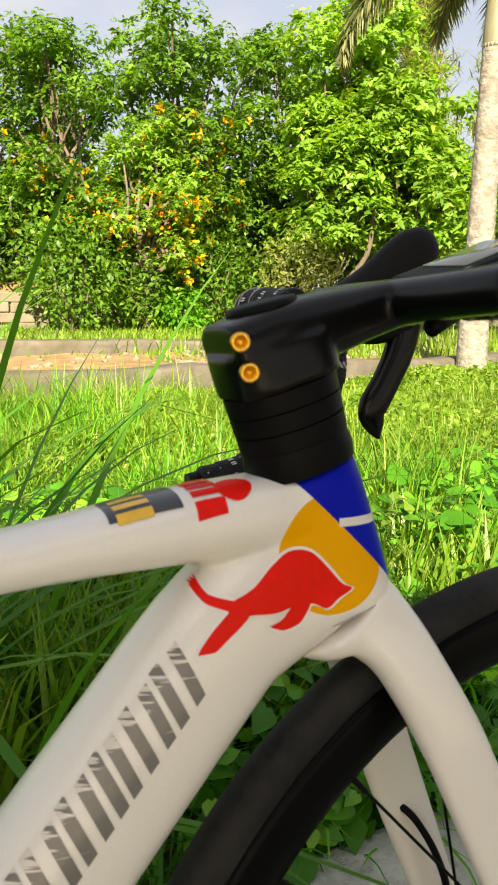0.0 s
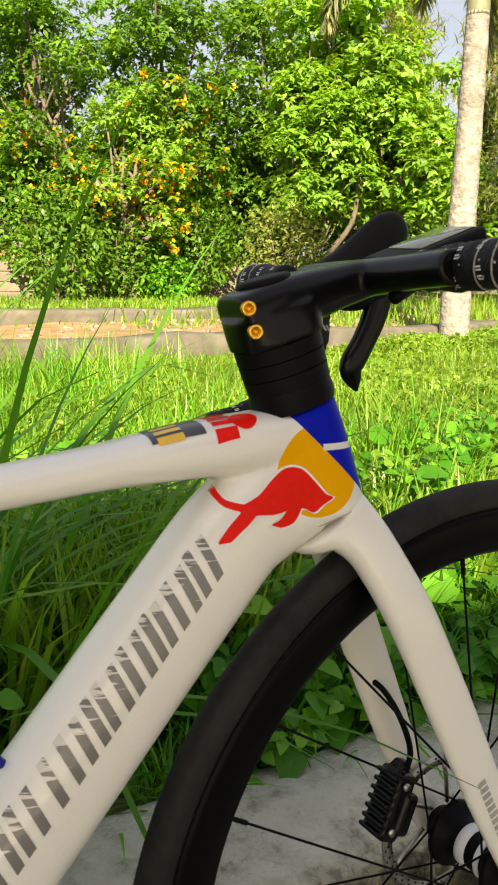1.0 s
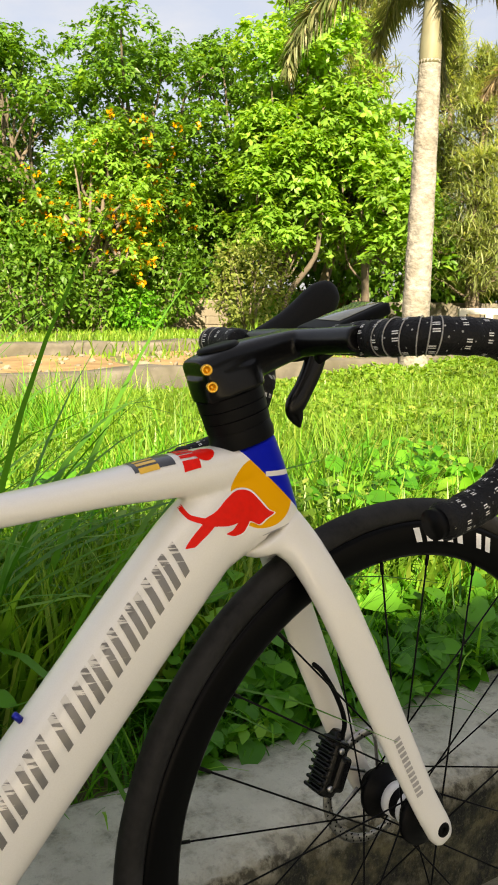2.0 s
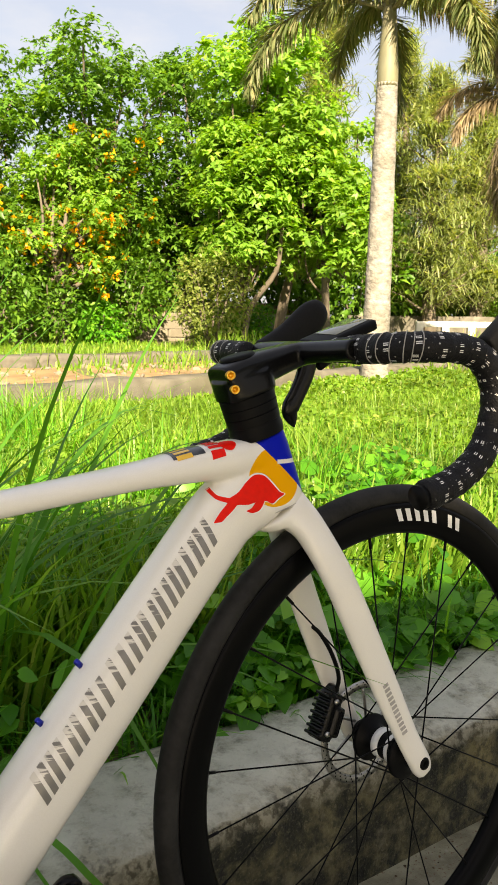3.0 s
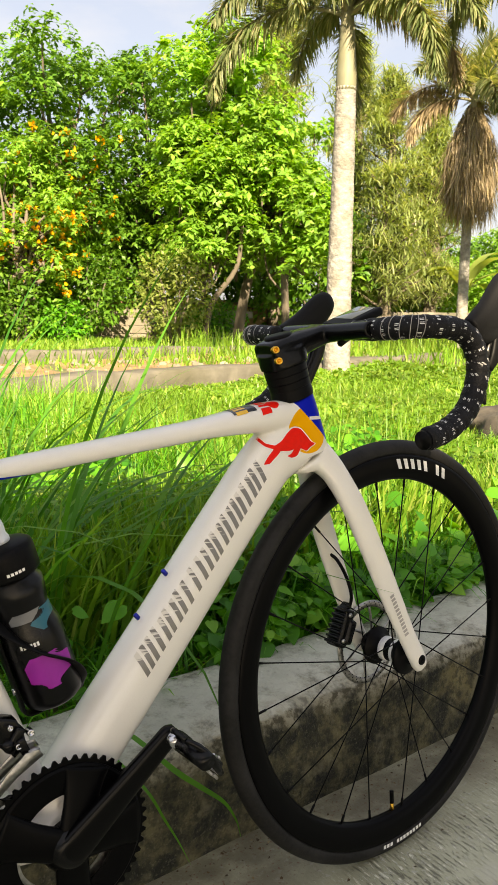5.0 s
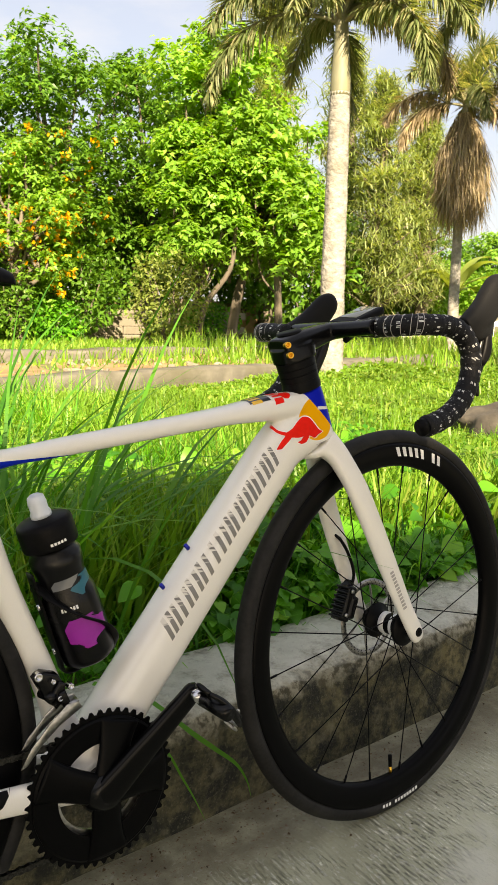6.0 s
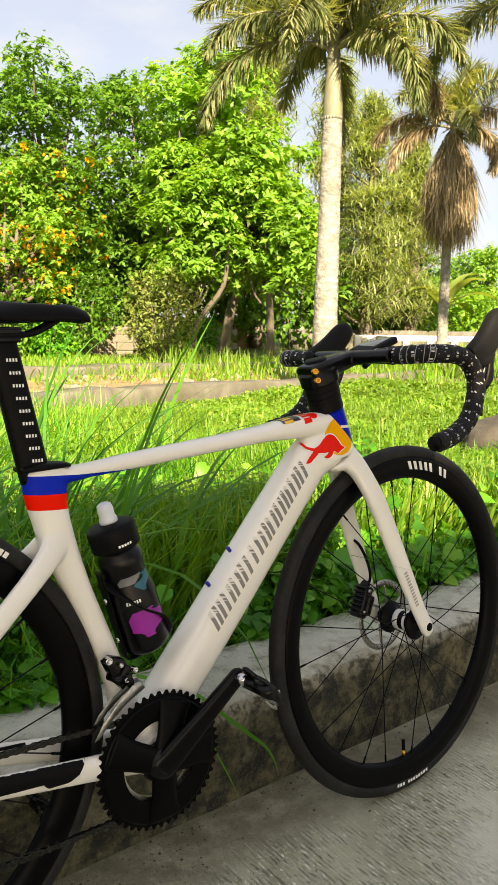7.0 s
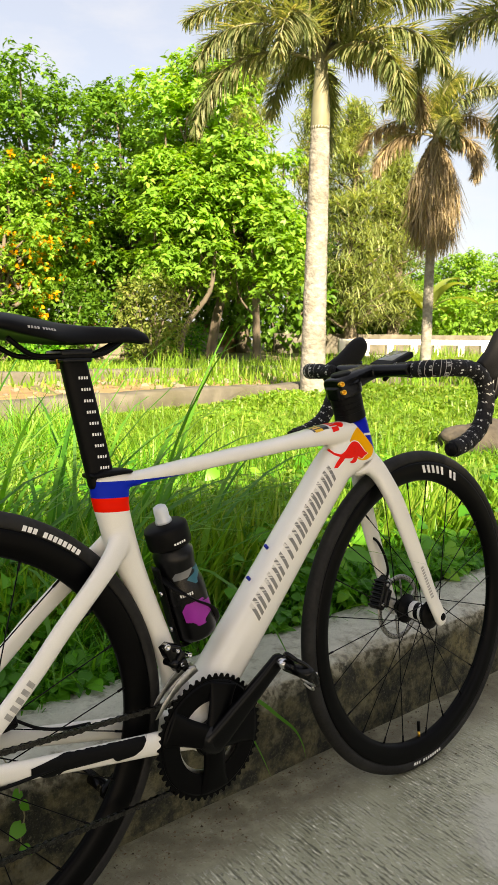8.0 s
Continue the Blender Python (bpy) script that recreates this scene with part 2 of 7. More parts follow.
OLD_WALL = surface("weathered_concrete", (0.112, 0.105, 0.086), 0.9, var=0.35, scale=6, bump=0.014, bump_scale=9, damt=0.75, dscale=1.6, dark=(0.07, 0.066, 0.04))
BLOCKS = surface("pale_blocks", (0.185, 0.165, 0.125), 0.9, var=0.2, scale=5, bump=0.008, bump_scale=10, damt=0.4, dscale=1.2, island=0.12)
RAIL_WHITE = surface("white_rail_paint", (0.62, 0.61, 0.57), 0.6, var=0.06, scale=5, damt=0.15, dscale=2)
SHADE_WALL = surface("shade_wall_render", (0.35, 0.33, 0.30), 0.9, var=0.15, scale=4)
GRASS = foliage("field_grass", (0.100, 0.222, 0.022), (0.188, 0.34, 0.038), (0.30, 0.385, 0.08), 0.44)
WEED = foliage("weed_leaves", (0.035, 0.17, 0.010), (0.105, 0.34, 0.022), (0.20, 0.43, 0.04), 0.42)
BLADE = foliage("tall_blades", (0.04, 0.16, 0.016), (0.095, 0.27, 0.03), (0.20, 0.35, 0.06), 0.5)
LEAF_DARK = foliage("tree_leaves", (0.062, 0.162, 0.018), (0.122, 0.268, 0.032), (0.195, 0.35, 0.045), 0.45)
LEAF_LIGHT = foliage("broad_leaves", (0.130, 0.285, 0.036), (0.220, 0.41, 0.058), (0.31, 0.47, 0.085), 0.5)
LEAF_PINE = foliage("feathery_leaves", (0.16, 0.225, 0.08), (0.29, 0.36, 0.15), (0.40, 0.43, 0.22), 0.5)
PALE_LEAF = foliage("pale_shrub_leaves", (0.16, 0.22, 0.05), (0.24, 0.30, 0.08), (0.30, 0.32, 0.12), 0.45)
FLOWER = foliage("orange_flowers", (0.75, 0.28, 0.01), (0.85, 0.40, 0.02), None, 0.3)
FROND = foliage("palm_frond", (0.095, 0.138, 0.052), (0.235, 0.262, 0.125), (0.43, 0.39, 0.23), 0.42)
LITTER = foliage("dry_litter", (0.05, 0.035, 0.02), (0.16, 0.10, 0.05), (0.34, 0.27, 0.17), 0.15, 0.8)
FROND_DRY = foliage("dry_frond", (0.17, 0.135, 0.085), (0.32, 0.265, 0.175), (0.46, 0.37, 0.21), 0.3)


def pavement_material():
    """Grey concrete with short broken broom ridges, a pale cement smear and a damp, soiled strip darkened as shade."""
    m, n, l = nodes_of("broomed_concrete")
    bsdf = n["Principled BSDF"]
    co = n.new("ShaderNodeTexCoord")

    def tex(scale, detail=4.0, rough=0.55, vec=None, dist=0.0):
        k = n.new("ShaderNodeTexNoise")
        k.inputs["Scale"].default_value, k.inputs["Detail"].default_value = scale, detail
        k.inputs["Roughness"].default_value, k.inputs["Distortion"].default_value = rough, dist
        l.new(vec or co.outputs["Object"], k.inputs["Vector"])
        return k.outputs["Fac"]

    def remap(v, a, b, c=0.0, d=1.0):
        k = n.new("ShaderNodeMapRange")
        for s, x in (("From Min", a), ("From Max", b), ("To Min", c), ("To Max", d)):
            k.inputs[s].default_value = x
        l.new(v, k.inputs["Value"])
        return k.outputs["Result"]

    def op(kind, p, q):
        k = n.new("ShaderNodeMath")
        k.operation = kind
        for i, v in enumerate((p, q)):
            if isinstance(v, (int, float)):
                k.inputs[i].default_value = v
            else:
                l.new(v, k.inputs[i])
        return k.outputs[0]

    def blend(f, a, b):
        k = n.new("ShaderNodeMixRGB")
        for s, v in (("Fac", f), ("Color1", a), ("Color2", b)):
            if isinstance(v, tuple):
                k.inputs[s].default_value = (*v, 1)
            else:
                l.new(v, k.inputs[s])
        return k.outputs["Color"]

    def combed(sx, sy, turn):
        mp = n.new("ShaderNodeMapping")
        mp.inputs["Rotation"].default_value = (0, 0, radians(turn))
        mp.inputs["Scale"].default_value = (sx, sy, 1)
        l.new(co.outputs["Object"], mp.inputs["Vector"])
        return mp.outputs["Vector"]

    sep = n.new("ShaderNodeSeparateXYZ")
    l.new(combed(1.0, 1.0, 4), sep.inputs["Vector"])
    wander = tex(1.0, 2.0, 0.5, combed(14.0, 3.0, 4))
    phase = op("ADD", op("MULTIPLY", sep.outputs["X"], math.tau / 0.0092), op("MULTIPLY", wander, 9.0))
    comb = op("SINE", phase, 0.0)
    broken = tex(1.0, 4.0, 0.66, combed(140.0, 34.0, 4), 0.5)
    chop = remap(tex(1.0, 4.0, 0.7, combed(110.0, 80.0, 4)), 0.44, 0.52, 0.05, 1.0)
    where = tex(5.5, 5.0, 0.6)
    big = tex(2.1, 5.0)
    mid = tex(14.0, 6.0, 0.65)
    grit = tex(420.0, 2.0)
    # a hand-trowelled strip along the kerb's foot carries no ridges
    place = n.new("ShaderNodeSeparateXYZ")
    l.new(co.outputs["Object"], place.inputs["Vector"])
    off = op("SUBTRACT", op("ADD", op("MULTIPLY", place.outputs["X"], 0.03), 0.150), place.outputs["Y"])
    off = op("ADD", off, op("MULTIPLY", op("SUBTRACT", tex(7.0, 5.0, 0.6), 0.5), 0.16))
    strip = remap(off, 0.20, 0.10)
    shown = op("MULTIPLY", remap(where, 0.40, 0.54, 0.10, 1.0), remap(off, 0.10, 0.20))
    crest = op("ADD", op("MULTIPLY", comb, 0.060), broken)
    up = op("MULTIPLY", op("MULTIPLY", remap(crest, 0.56, 0.60), chop), shown)
    down = op("MULTIPLY", remap(crest, 0.44, 0.37), shown)
    color = blend(remap(mid, 0.35, 0.68), (0.39, 0.385, 0.255), (0.205, 0.202, 0.118))
    color = blend(remap(big, 0.42, 0.68), color, (0.49, 0.485, 0.345))
    # ridge relief repeated in colour: grooves darkened as shade, crests paled
    color = blend(op("MULTIPLY", down, 0.7), color, (0.085, 0.082, 0.058))
    color = blend(op("MULTIPLY", up, 0.95), color, (0.78, 0.77, 0.62))
    # pale cement smear with a ragged outline
    gap = n.new("ShaderNodeVectorMath")
    gap.operation = "DISTANCE"
    l.new(co.outputs["Object"], gap.inputs[0])
    gap.inputs[1].default_value = (0.60, -0.32, 0.0)
    edge = op("ADD", gap.outputs["Value"], op("MULTIPLY", op("SUBTRACT", tex(9.0, 6.0, 0.65), 0.5), 0.40))
    color = blend(remap(edge, 0.20, 0.13, 0.0, 0.8), color, (0.58, 0.565, 0.46))
    specks = remap(tex(80.0, 4.0, 0.62), 0.59, 0.63, 0.0, 0.7)
    color = blend(specks, color, (0.50, 0.49, 0.41))
    # soil and rust-brown crumbs swept against the kerb; shade under the bicycle darkens the strip's colour
    crumbs = op("MULTIPLY", strip, remap(tex(150.0, 3.0, 0.6), 0.60, 0.66, 0.0, 0.8))
    color = blend(op("MULTIPLY", strip, remap(mid, 0.38, 0.60, 0.45, 0.9)), color, (0.13, 0.112, 0.070))
    color = blend(crumbs, color, (0.13, 0.055, 0.025))
    l.new(color, bsdf.inputs["Base Color"])
    l.new(remap(mid, 0.3, 0.7, 0.72, 0.5), bsdf.inputs["Roughness"])
    height = op("ADD", op("SUBTRACT", up, down), op("MULTIPLY", grit, 0.5))
    bp = n.new("ShaderNodeBump")
    bp.inputs["Distance"].default_value = 0.0022
    l.new(height, bp.inputs["Height"])
    l.new(bp.outputs["Normal"], bsdf.inputs["Normal"])
    return m


def kerb_material():
    """Pale trowelled concrete on top; moss, ochre patches, lichen and pits on the upright face, darkened as shade."""
    m, n, l = nodes_of("kerb_concrete")
    bsdf = n["Principled BSDF"]
    co = n.new("ShaderNodeTexCoord")
    geo = n.new("ShaderNodeNewGeometry")

    def tex(scale, detail=7.0, rough=0.65):
        k = n.new("ShaderNodeTexNoise")
        k.inputs["Scale"].default_value, k.inputs["Detail"].default_value, k.inputs["Roughness"].default_value = scale, detail, rough
        l.new(co.outputs["Object"], k.inputs["Vector"])
        return k.outputs["Fac"]

    def remap(v, a, b, c=0.0, d=1.0):
        k = n.new("ShaderNodeMapRange")
        for s, x in (("From Min", a), ("From Max", b), ("To Min", c), ("To Max", d)):
            k.inputs[s].default_value = x
        l.new(v, k.inputs["Value"])
        return k.outputs["Result"]

    def blend(f, a, b):
        k = n.new("ShaderNodeMixRGB")
        for s, v in (("Fac", f), ("Color1", a), ("Color2", b)):
            if isinstance(v, tuple):
                k.inputs[s].default_value = (*v, 1)
            else:
                l.new(v, k.inputs[s])
        return k.outputs["Color"]

    a, b, c, d, e = tex(5.0), tex(60.0), tex(17.0), tex(3.3), tex(190.0, 3.0)
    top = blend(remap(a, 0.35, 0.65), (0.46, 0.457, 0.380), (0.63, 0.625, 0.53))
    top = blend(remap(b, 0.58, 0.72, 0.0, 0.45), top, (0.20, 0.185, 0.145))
    # face colours hold moss and also the shade behind the wheels
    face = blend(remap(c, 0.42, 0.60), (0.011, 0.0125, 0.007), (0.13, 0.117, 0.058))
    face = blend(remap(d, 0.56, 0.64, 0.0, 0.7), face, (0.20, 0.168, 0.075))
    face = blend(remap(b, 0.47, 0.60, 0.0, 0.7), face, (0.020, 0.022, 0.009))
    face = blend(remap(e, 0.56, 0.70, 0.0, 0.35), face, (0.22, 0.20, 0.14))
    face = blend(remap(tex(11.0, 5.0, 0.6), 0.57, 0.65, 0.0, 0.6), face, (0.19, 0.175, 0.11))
    # the skin of the top laps over the edge, dirty and broken
    high = n.new("ShaderNodeSeparateXYZ")
    l.new(co.outputs["Object"], high.inputs["Vector"])
    lap = n.new("ShaderNodeMath")
    lap.operation, lap.inputs[1].default_value = "MULTIPLY_ADD", 0.11
    l.new(c, lap.inputs[0])
    l.new(high.outputs["Z"], lap.inputs[2])
    skin = blend(remap(b, 0.42, 0.56), (0.075, 0.068, 0.042), (0.34, 0.318, 0.235))
    face = blend(remap(lap.outputs[0], 0.205, 0.232, 0.0, 0.85), face, skin)
    top = blend(remap(lap.outputs[0], 0.255, 0.235, 0.0, 0.75), top, skin)
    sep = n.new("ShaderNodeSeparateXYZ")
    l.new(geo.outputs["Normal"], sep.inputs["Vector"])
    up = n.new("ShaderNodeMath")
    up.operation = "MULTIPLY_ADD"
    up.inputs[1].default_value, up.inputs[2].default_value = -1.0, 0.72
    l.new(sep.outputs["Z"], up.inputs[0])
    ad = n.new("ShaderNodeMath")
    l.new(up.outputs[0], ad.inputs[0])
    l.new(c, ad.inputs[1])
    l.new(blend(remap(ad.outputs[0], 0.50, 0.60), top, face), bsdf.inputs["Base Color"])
    bsdf.inputs["Roughness"].default_value = 0.88
    rough = n.new("ShaderNodeMath")
    l.new(b, rough.inputs[0])
    l.new(c, rough.inputs[1])
    bp = n.new("ShaderNodeBump")
    bp.inputs["Distance"].default_value = 0.011
    l.new(rough.outputs[0], bp.inputs["Height"])
    l.new(bp.outputs["Normal"], bsdf.inputs["Normal"])
    return m


PAVING, KERB = pavement_material(), kerb_material()


# ---- builders ----
def link_mesh(name, me, material, parent=None, label=""):
    if material:
        me.materials.append(material)
    ob = new(name, me)
    if parent:
        ob.parent = parent
    if label:
        ob["label"] = label
    return ob


def part(name, bm, material, parent=None, label="", smooth=True):
    """One mesh object from a bmesh, under a thing or a part."""
    bmesh.ops.recalc_face_normals(bm, faces=bm.faces)
    me = bpy.data.meshes.new(name)
    bm.to_mesh(me)
    bm.free()
    if smooth:
        me.polygons.foreach_set("use_smooth", [True] * len(me.polygons))
    return link_mesh(name, me, material, parent, label)


def crease(ob, angle=35):
    """Keeps edges sharper than the angle crisp."""
    me = ob.data
    bm = bmesh.new()
    bm.from_mesh(me)
    for e in bm.edges:
        if len(e.link_faces) == 2 and e.calc_face_angle(0) > radians(angle):
            e.smooth = False
    bm.to_mesh(me)
    bm.free()
    return ob


def holder(name, parent=None):
    ob = new(name)
    ob.empty_display_size = 0.05
    if parent:
        ob.parent = parent
    return ob


def spline(rows, steps):
    """Catmull-Rom through rows of numbers."""
    r = [np.array(k, float) for k in rows]
    r = [2 * r[0] - r[1]] + r + [2 * r[-1] - r[-2]]
    out = []
    for i in range(1, len(r) - 2):
        for k in range(steps):
            t = k / steps
            a, b, c, d = r[i - 1:i + 3]
            out.append(0.5 * (2 * b + (c - a) * t + (2 * a - 5 * b + 4 * c - d) * t * t + (3 * b - a - 3 * c + d) * t ** 3))
    out.append(r[-2])
    return np.array(out)


def sweep(bm, rows, n=24, steps=6, power=2.0, lateral=(0, 1, 0), caps=True):
    """A tube along rows of (x, y, z, half height, half width); returns its rings of points."""
    pts = spline(rows, steps) if steps > 1 else np.array(rows, float)
    lat0 = np.array(lateral, float)
    rings = []
    cs = pts[:, :3]
    tang = np.gradient(cs, axis=0)
    ang = np.linspace(0, 2 * np.pi, n, endpoint=False)
    co, si = np.cos(ang), np.sin(ang)
    ex = 2.0 / power
    cx, sx = np.sign(co) * np.abs(co) ** ex, np.sign(si) * np.abs(si) ** ex
    for p, t in zip(pts, tang):
        t = t / np.linalg.norm(t)
        la = lat0 - t * lat0.dot(t)
        la /= np.linalg.norm(la)
        up = np.cross(t, la)
        lat0 = la if lateral == "free" else lat0
        rings.append([p[:3] + la * p[4] * a + up * p[3] * b for a, b in zip(cx, sx)])
    vs = [[bm.verts.new(v) for v in ring] for ring in rings]
    for a, b in zip(vs, vs[1:]):
        for i in range(n):
            bm.faces.new((a[i], a[(i + 1) % n], b[(i + 1) % n], b[i]))
    if caps:
        bm.faces.new(vs[0][::-1])
        bm.faces.new(vs[-1])
    return np.array(rings)


def wire(bm, pts, r, n=8, steps=5):
    """A round cable or rod through points, with no twist."""
    c = spline([(*p,) for p in pts], steps) if steps > 1 else np.array(pts, float)
    t = np.gradient(c, axis=0)
    ref = np.array((0.31, 0.87, 0.39))
    rings = []
    for p, d in zip(c, t):
        d = d / np.linalg.norm(d)
        ref = ref - d * ref.dot(d)
        ref /= np.linalg.norm(ref)
        o = np.cross(d, ref)
        rings.append([bm.verts.new(p + r * (ref * math.cos(k * math.tau / n) + o * math.sin(k * math.tau / n))) for k in range(n)])
    for a, b in zip(rings, rings[1:]):
        for i in range(n):
            bm.faces.new((a[i], a[(i + 1) % n], b[(i + 1) % n], b[i]))
    bm.faces.new(rings[0][::-1])
    bm.faces.new(rings[-1])


def lathe(bm, profile, n=48, closed=False, center=(0, 0, 0), axis="y"):
    """Turns a profile of (radius, offset) round the y axis (or z) at a centre."""
    rings = []
    for k in range(n):
        a = k * math.tau / n
        ring = []
        for r, o in profile:
            p = (r * math.cos(a), o, r * math.sin(a)) if axis == "y" else (r * math.cos(a), r * math.sin(a), o)
            ring.append(bm.verts.new(Vector(p) + Vector(center)))
        rings.append(ring)
    m = len(profile)
    for k in range(n):
        a, b = rings[k], rings[(k + 1) % n]
        for i in range(m if closed else m - 1):
            q = (a[i], b[i], b[(i + 1) % m], a[(i + 1) % m])
            bm.faces.new(q)
    if not closed:
        for i in (0, m - 1):
            if profile[i][0] > 1e-6:
                bm.faces.new([r[i] for r in rings])


def box(bm, size, m=Matrix(), bevel=0.0, segs=2):
    g = bmesh.ops.create_cube(bm, size=1.0)
    bmesh.ops.scale(bm, vec=size, verts=g["verts"])
    if bevel:
        es = list({e for v in g["verts"] for e in v.link_edges})
        r = bmesh.ops.bevel(bm, geom=es, offset=bevel, segments=segs, profile=0.6, affect="EDGES")
        vs = list({v for f in r["faces"] for v in f.verts} | {v for v in g["verts"] if v.is_valid})
    else:
        vs = g["verts"]
    bmesh.ops.transform(bm, matrix=m, verts=vs)
    return vs


def prism(bm, outline, y0, y1, bevel=0.0):
    """A plate: an outline in x and z, from y0 to y1."""
    a = [bm.verts.new((x, y0, z)) for x, z in outline]
    b = [bm.verts.new((x, y1, z)) for x, z in outline]
    n = len(outline)
    fs = [bm.faces.new(a), bm.faces.new(b[::-1])]
    for i in range(n):
        fs.append(bm.faces.new((a[i], b[i], b[(i + 1) % n], a[(i + 1) % n])))
    if bevel:
        es = [e for f in fs[:2] for e in f.edges]
        bmesh.ops.bevel(bm, geom=es, offset=bevel, segments=2, profile=0.6, affect="EDGES")


def fuse(bm, voxel, rounds):
    """Melts overlapping tubes into one moulded skin with soft joints; returns a bmesh."""
    me = bpy.data.meshes.new("skin")
    bmesh.ops.recalc_face_normals(bm, faces=bm.faces)
    bm.to_mesh(me)
    bm.free()
    ob = new("skin", me)
    r = ob.modifiers.new("remesh", "REMESH")
    r.mode, r.voxel_size = "VOXEL", voxel
    s = ob.modifiers.new("smooth", "SMOOTH")
    s.factor, s.iterations = 0.5, rounds
    bpy.context.view_layer.update()
    done = bpy.data.meshes.new_from_object(ob.evaluated_get(bpy.context.evaluated_depsgraph_get()))
    out = bmesh.new()
    out.from_mesh(done)
    bpy.data.objects.remove(ob)
    bpy.data.meshes.remove(done)
    return out


def triangles(ob):
    me = ob.data
    me.calc_loop_triangles()
    v = np.empty(len(me.vertices) * 3)
    me.vertices.foreach_get("co", v)
    t = np.empty(len(me.loop_triangles) * 3, dtype=int)
    me.loop_triangles.foreach_get("vertices", t)
    return v.reshape(-1, 3)[t.reshape(-1, 3)]


def drape(tris, x, z, along=1, sign=1.0, lift=0.0005):
    """The skin's point nearest to the -y side (or to +z with along=2) over (x, z); None where there is none."""
    i, j = (0, 2) if along == 1 else (0, 1)
    ax, az_ = tris[:, 0, i], tris[:, 0, j]
    bx, bz = tris[:, 1, i] - ax, tris[:, 1, j] - az_
    cx, cz = tris[:, 2, i] - ax, tris[:, 2, j] - az_
    det = bx * cz - bz * cx
    det = np.where(np.abs(det) < 1e-12, 1e-12, det)
    u = ((x - ax) * cz - (z - az_) * cx) / det
    w = (bx * (z - az_) - bz * (x - ax)) / det
    hit = (u >= -1e-4) & (w >= -1e-4) & (u + w <= 1.0001)
    if not hit.any():
        return None
    k = 1 if along == 1 else 2
    y = tris[:, 0, k] + u * (tris[:, 1, k] - tris[:, 0, k]) + w * (tris[:, 2, k] - tris[:, 0, k])
    y = np.where(hit, y, 9.0 * sign)
    q = np.argmin(y) if sign > 0 else np.argmax(y)
    tri = tris[q]
    nrm = np.cross(tri[1] - tri[0], tri[2] - tri[0])
    nrm /= max(1e-12, np.linalg.norm(nrm))
    if nrm[k] * sign > 0:
        nrm = -nrm
    p = np.array((x, y[q], z)) if along == 1 else np.array((x, z, y[q]))
    return p + nrm * lift


def decal(name, tris, fn, nu, nv, material, parent, label="", **kw):
    """A thin printed patch fn(u, v) -> (x, z) laid on the skin."""
    bm = bmesh.new()
    g = {}
    at = {(i, j): fn(i / nu, j / nv) for i in range(nu + 1) for j in range(nv + 1)}
    xy = np.array(list(at.values()))
    lo, hi = xy.min(0) - 0.004, xy.max(0) + 0.004
    k0, k1 = (0, 2) if kw.get("along", 1) == 1 else (0, 1)
    mid = tris.mean(1)
    tris = tris[(mid[:, k0] > lo[0]) & (mid[:, k0] < hi[0]) & (mid[:, k1] > lo[1]) & (mid[:, k1] < hi[1])]
    if not len(tris):
        bm.free()
        return None
    for i in range(nu + 1):
        for j in range(nv + 1):
            p = drape(tris, *at[i, j], **kw)
            if p is not None:
                g[i, j] = bm.verts.new(p)
    for i in range(nu):
        for j in range(nv):
            q = [g.get(k) for k in ((i, j), (i + 1, j), (i + 1, j + 1), (i, j + 1))]
            if all(q) and max((q[0].co - q[2].co).length, (q[1].co - q[3].co).length) < 0.02:
                bm.faces.new(q)
    return part(name, bm, material, parent, label)


def quad(a, b, c, d):
    """Bilinear patch over four corners in order round it."""
    a, b, c, d = (np.array(k, float) for k in (a, b, c, d))
    return lambda u, v: tuple((a * (1 - u) + b * u) * (1 - v) + (d * (1 - u) + c * u) * v)


def stuff_mesh(name, verts, faces, material, parent=None, label=""):
    """A large mesh straight from arrays; faces all of one size."""
    me = bpy.data.meshes.new(name)
    nv, nf, k = len(verts), len(faces), faces.shape[1]
    me.vertices.add(nv)
    me.vertices.foreach_set("co", np.ascontiguousarray(verts, dtype=np.float32).ravel())
    me.loops.add(nf * k)
    me.loops.foreach_set("vertex_index", np.ascontiguousarray(faces, dtype=np.int32).ravel())
    me.polygons.add(nf)
    me.polygons.foreach_set("loop_start", np.arange(0, nf * k, k, dtype=np.int32))
    me.polygons.foreach_set("use_smooth", np.ones(nf, dtype=bool))
    me.update(calc_edges=True)
    return link_mesh(name, me, material, parent, label)
# ---- the bicycle ----
LEAN, STEER = 3.03, 2.79                      # degrees
WHEEL_R, TYRE_R = 0.340, 0.0142
FRONT, REAR = Vector((0.5806, 0, 0.340)), Vector((-0.4049, 0, 0.340))
BB = Vector((0.0, 0, 0.262))

bike = tagged(holder("road_bicycle"), "pearl white carbon road bicycle with black wheels beside the kerb", "bicycle")
bike.rotation_euler = (radians(-LEAN), 0, 0)

HEAD = radians(73.3)
HEAD_AXIS = Vector((-math.cos(HEAD), 0, math.sin(HEAD)))
PIVOT = FRONT - 0.0444 * Vector((math.sin(HEAD), 0, math.cos(HEAD)))
TURN = Matrix.Translation(PIVOT) @ Matrix.Rotation(radians(STEER), 4, HEAD_AXIS) @ Matrix.Translation(-PIVOT)


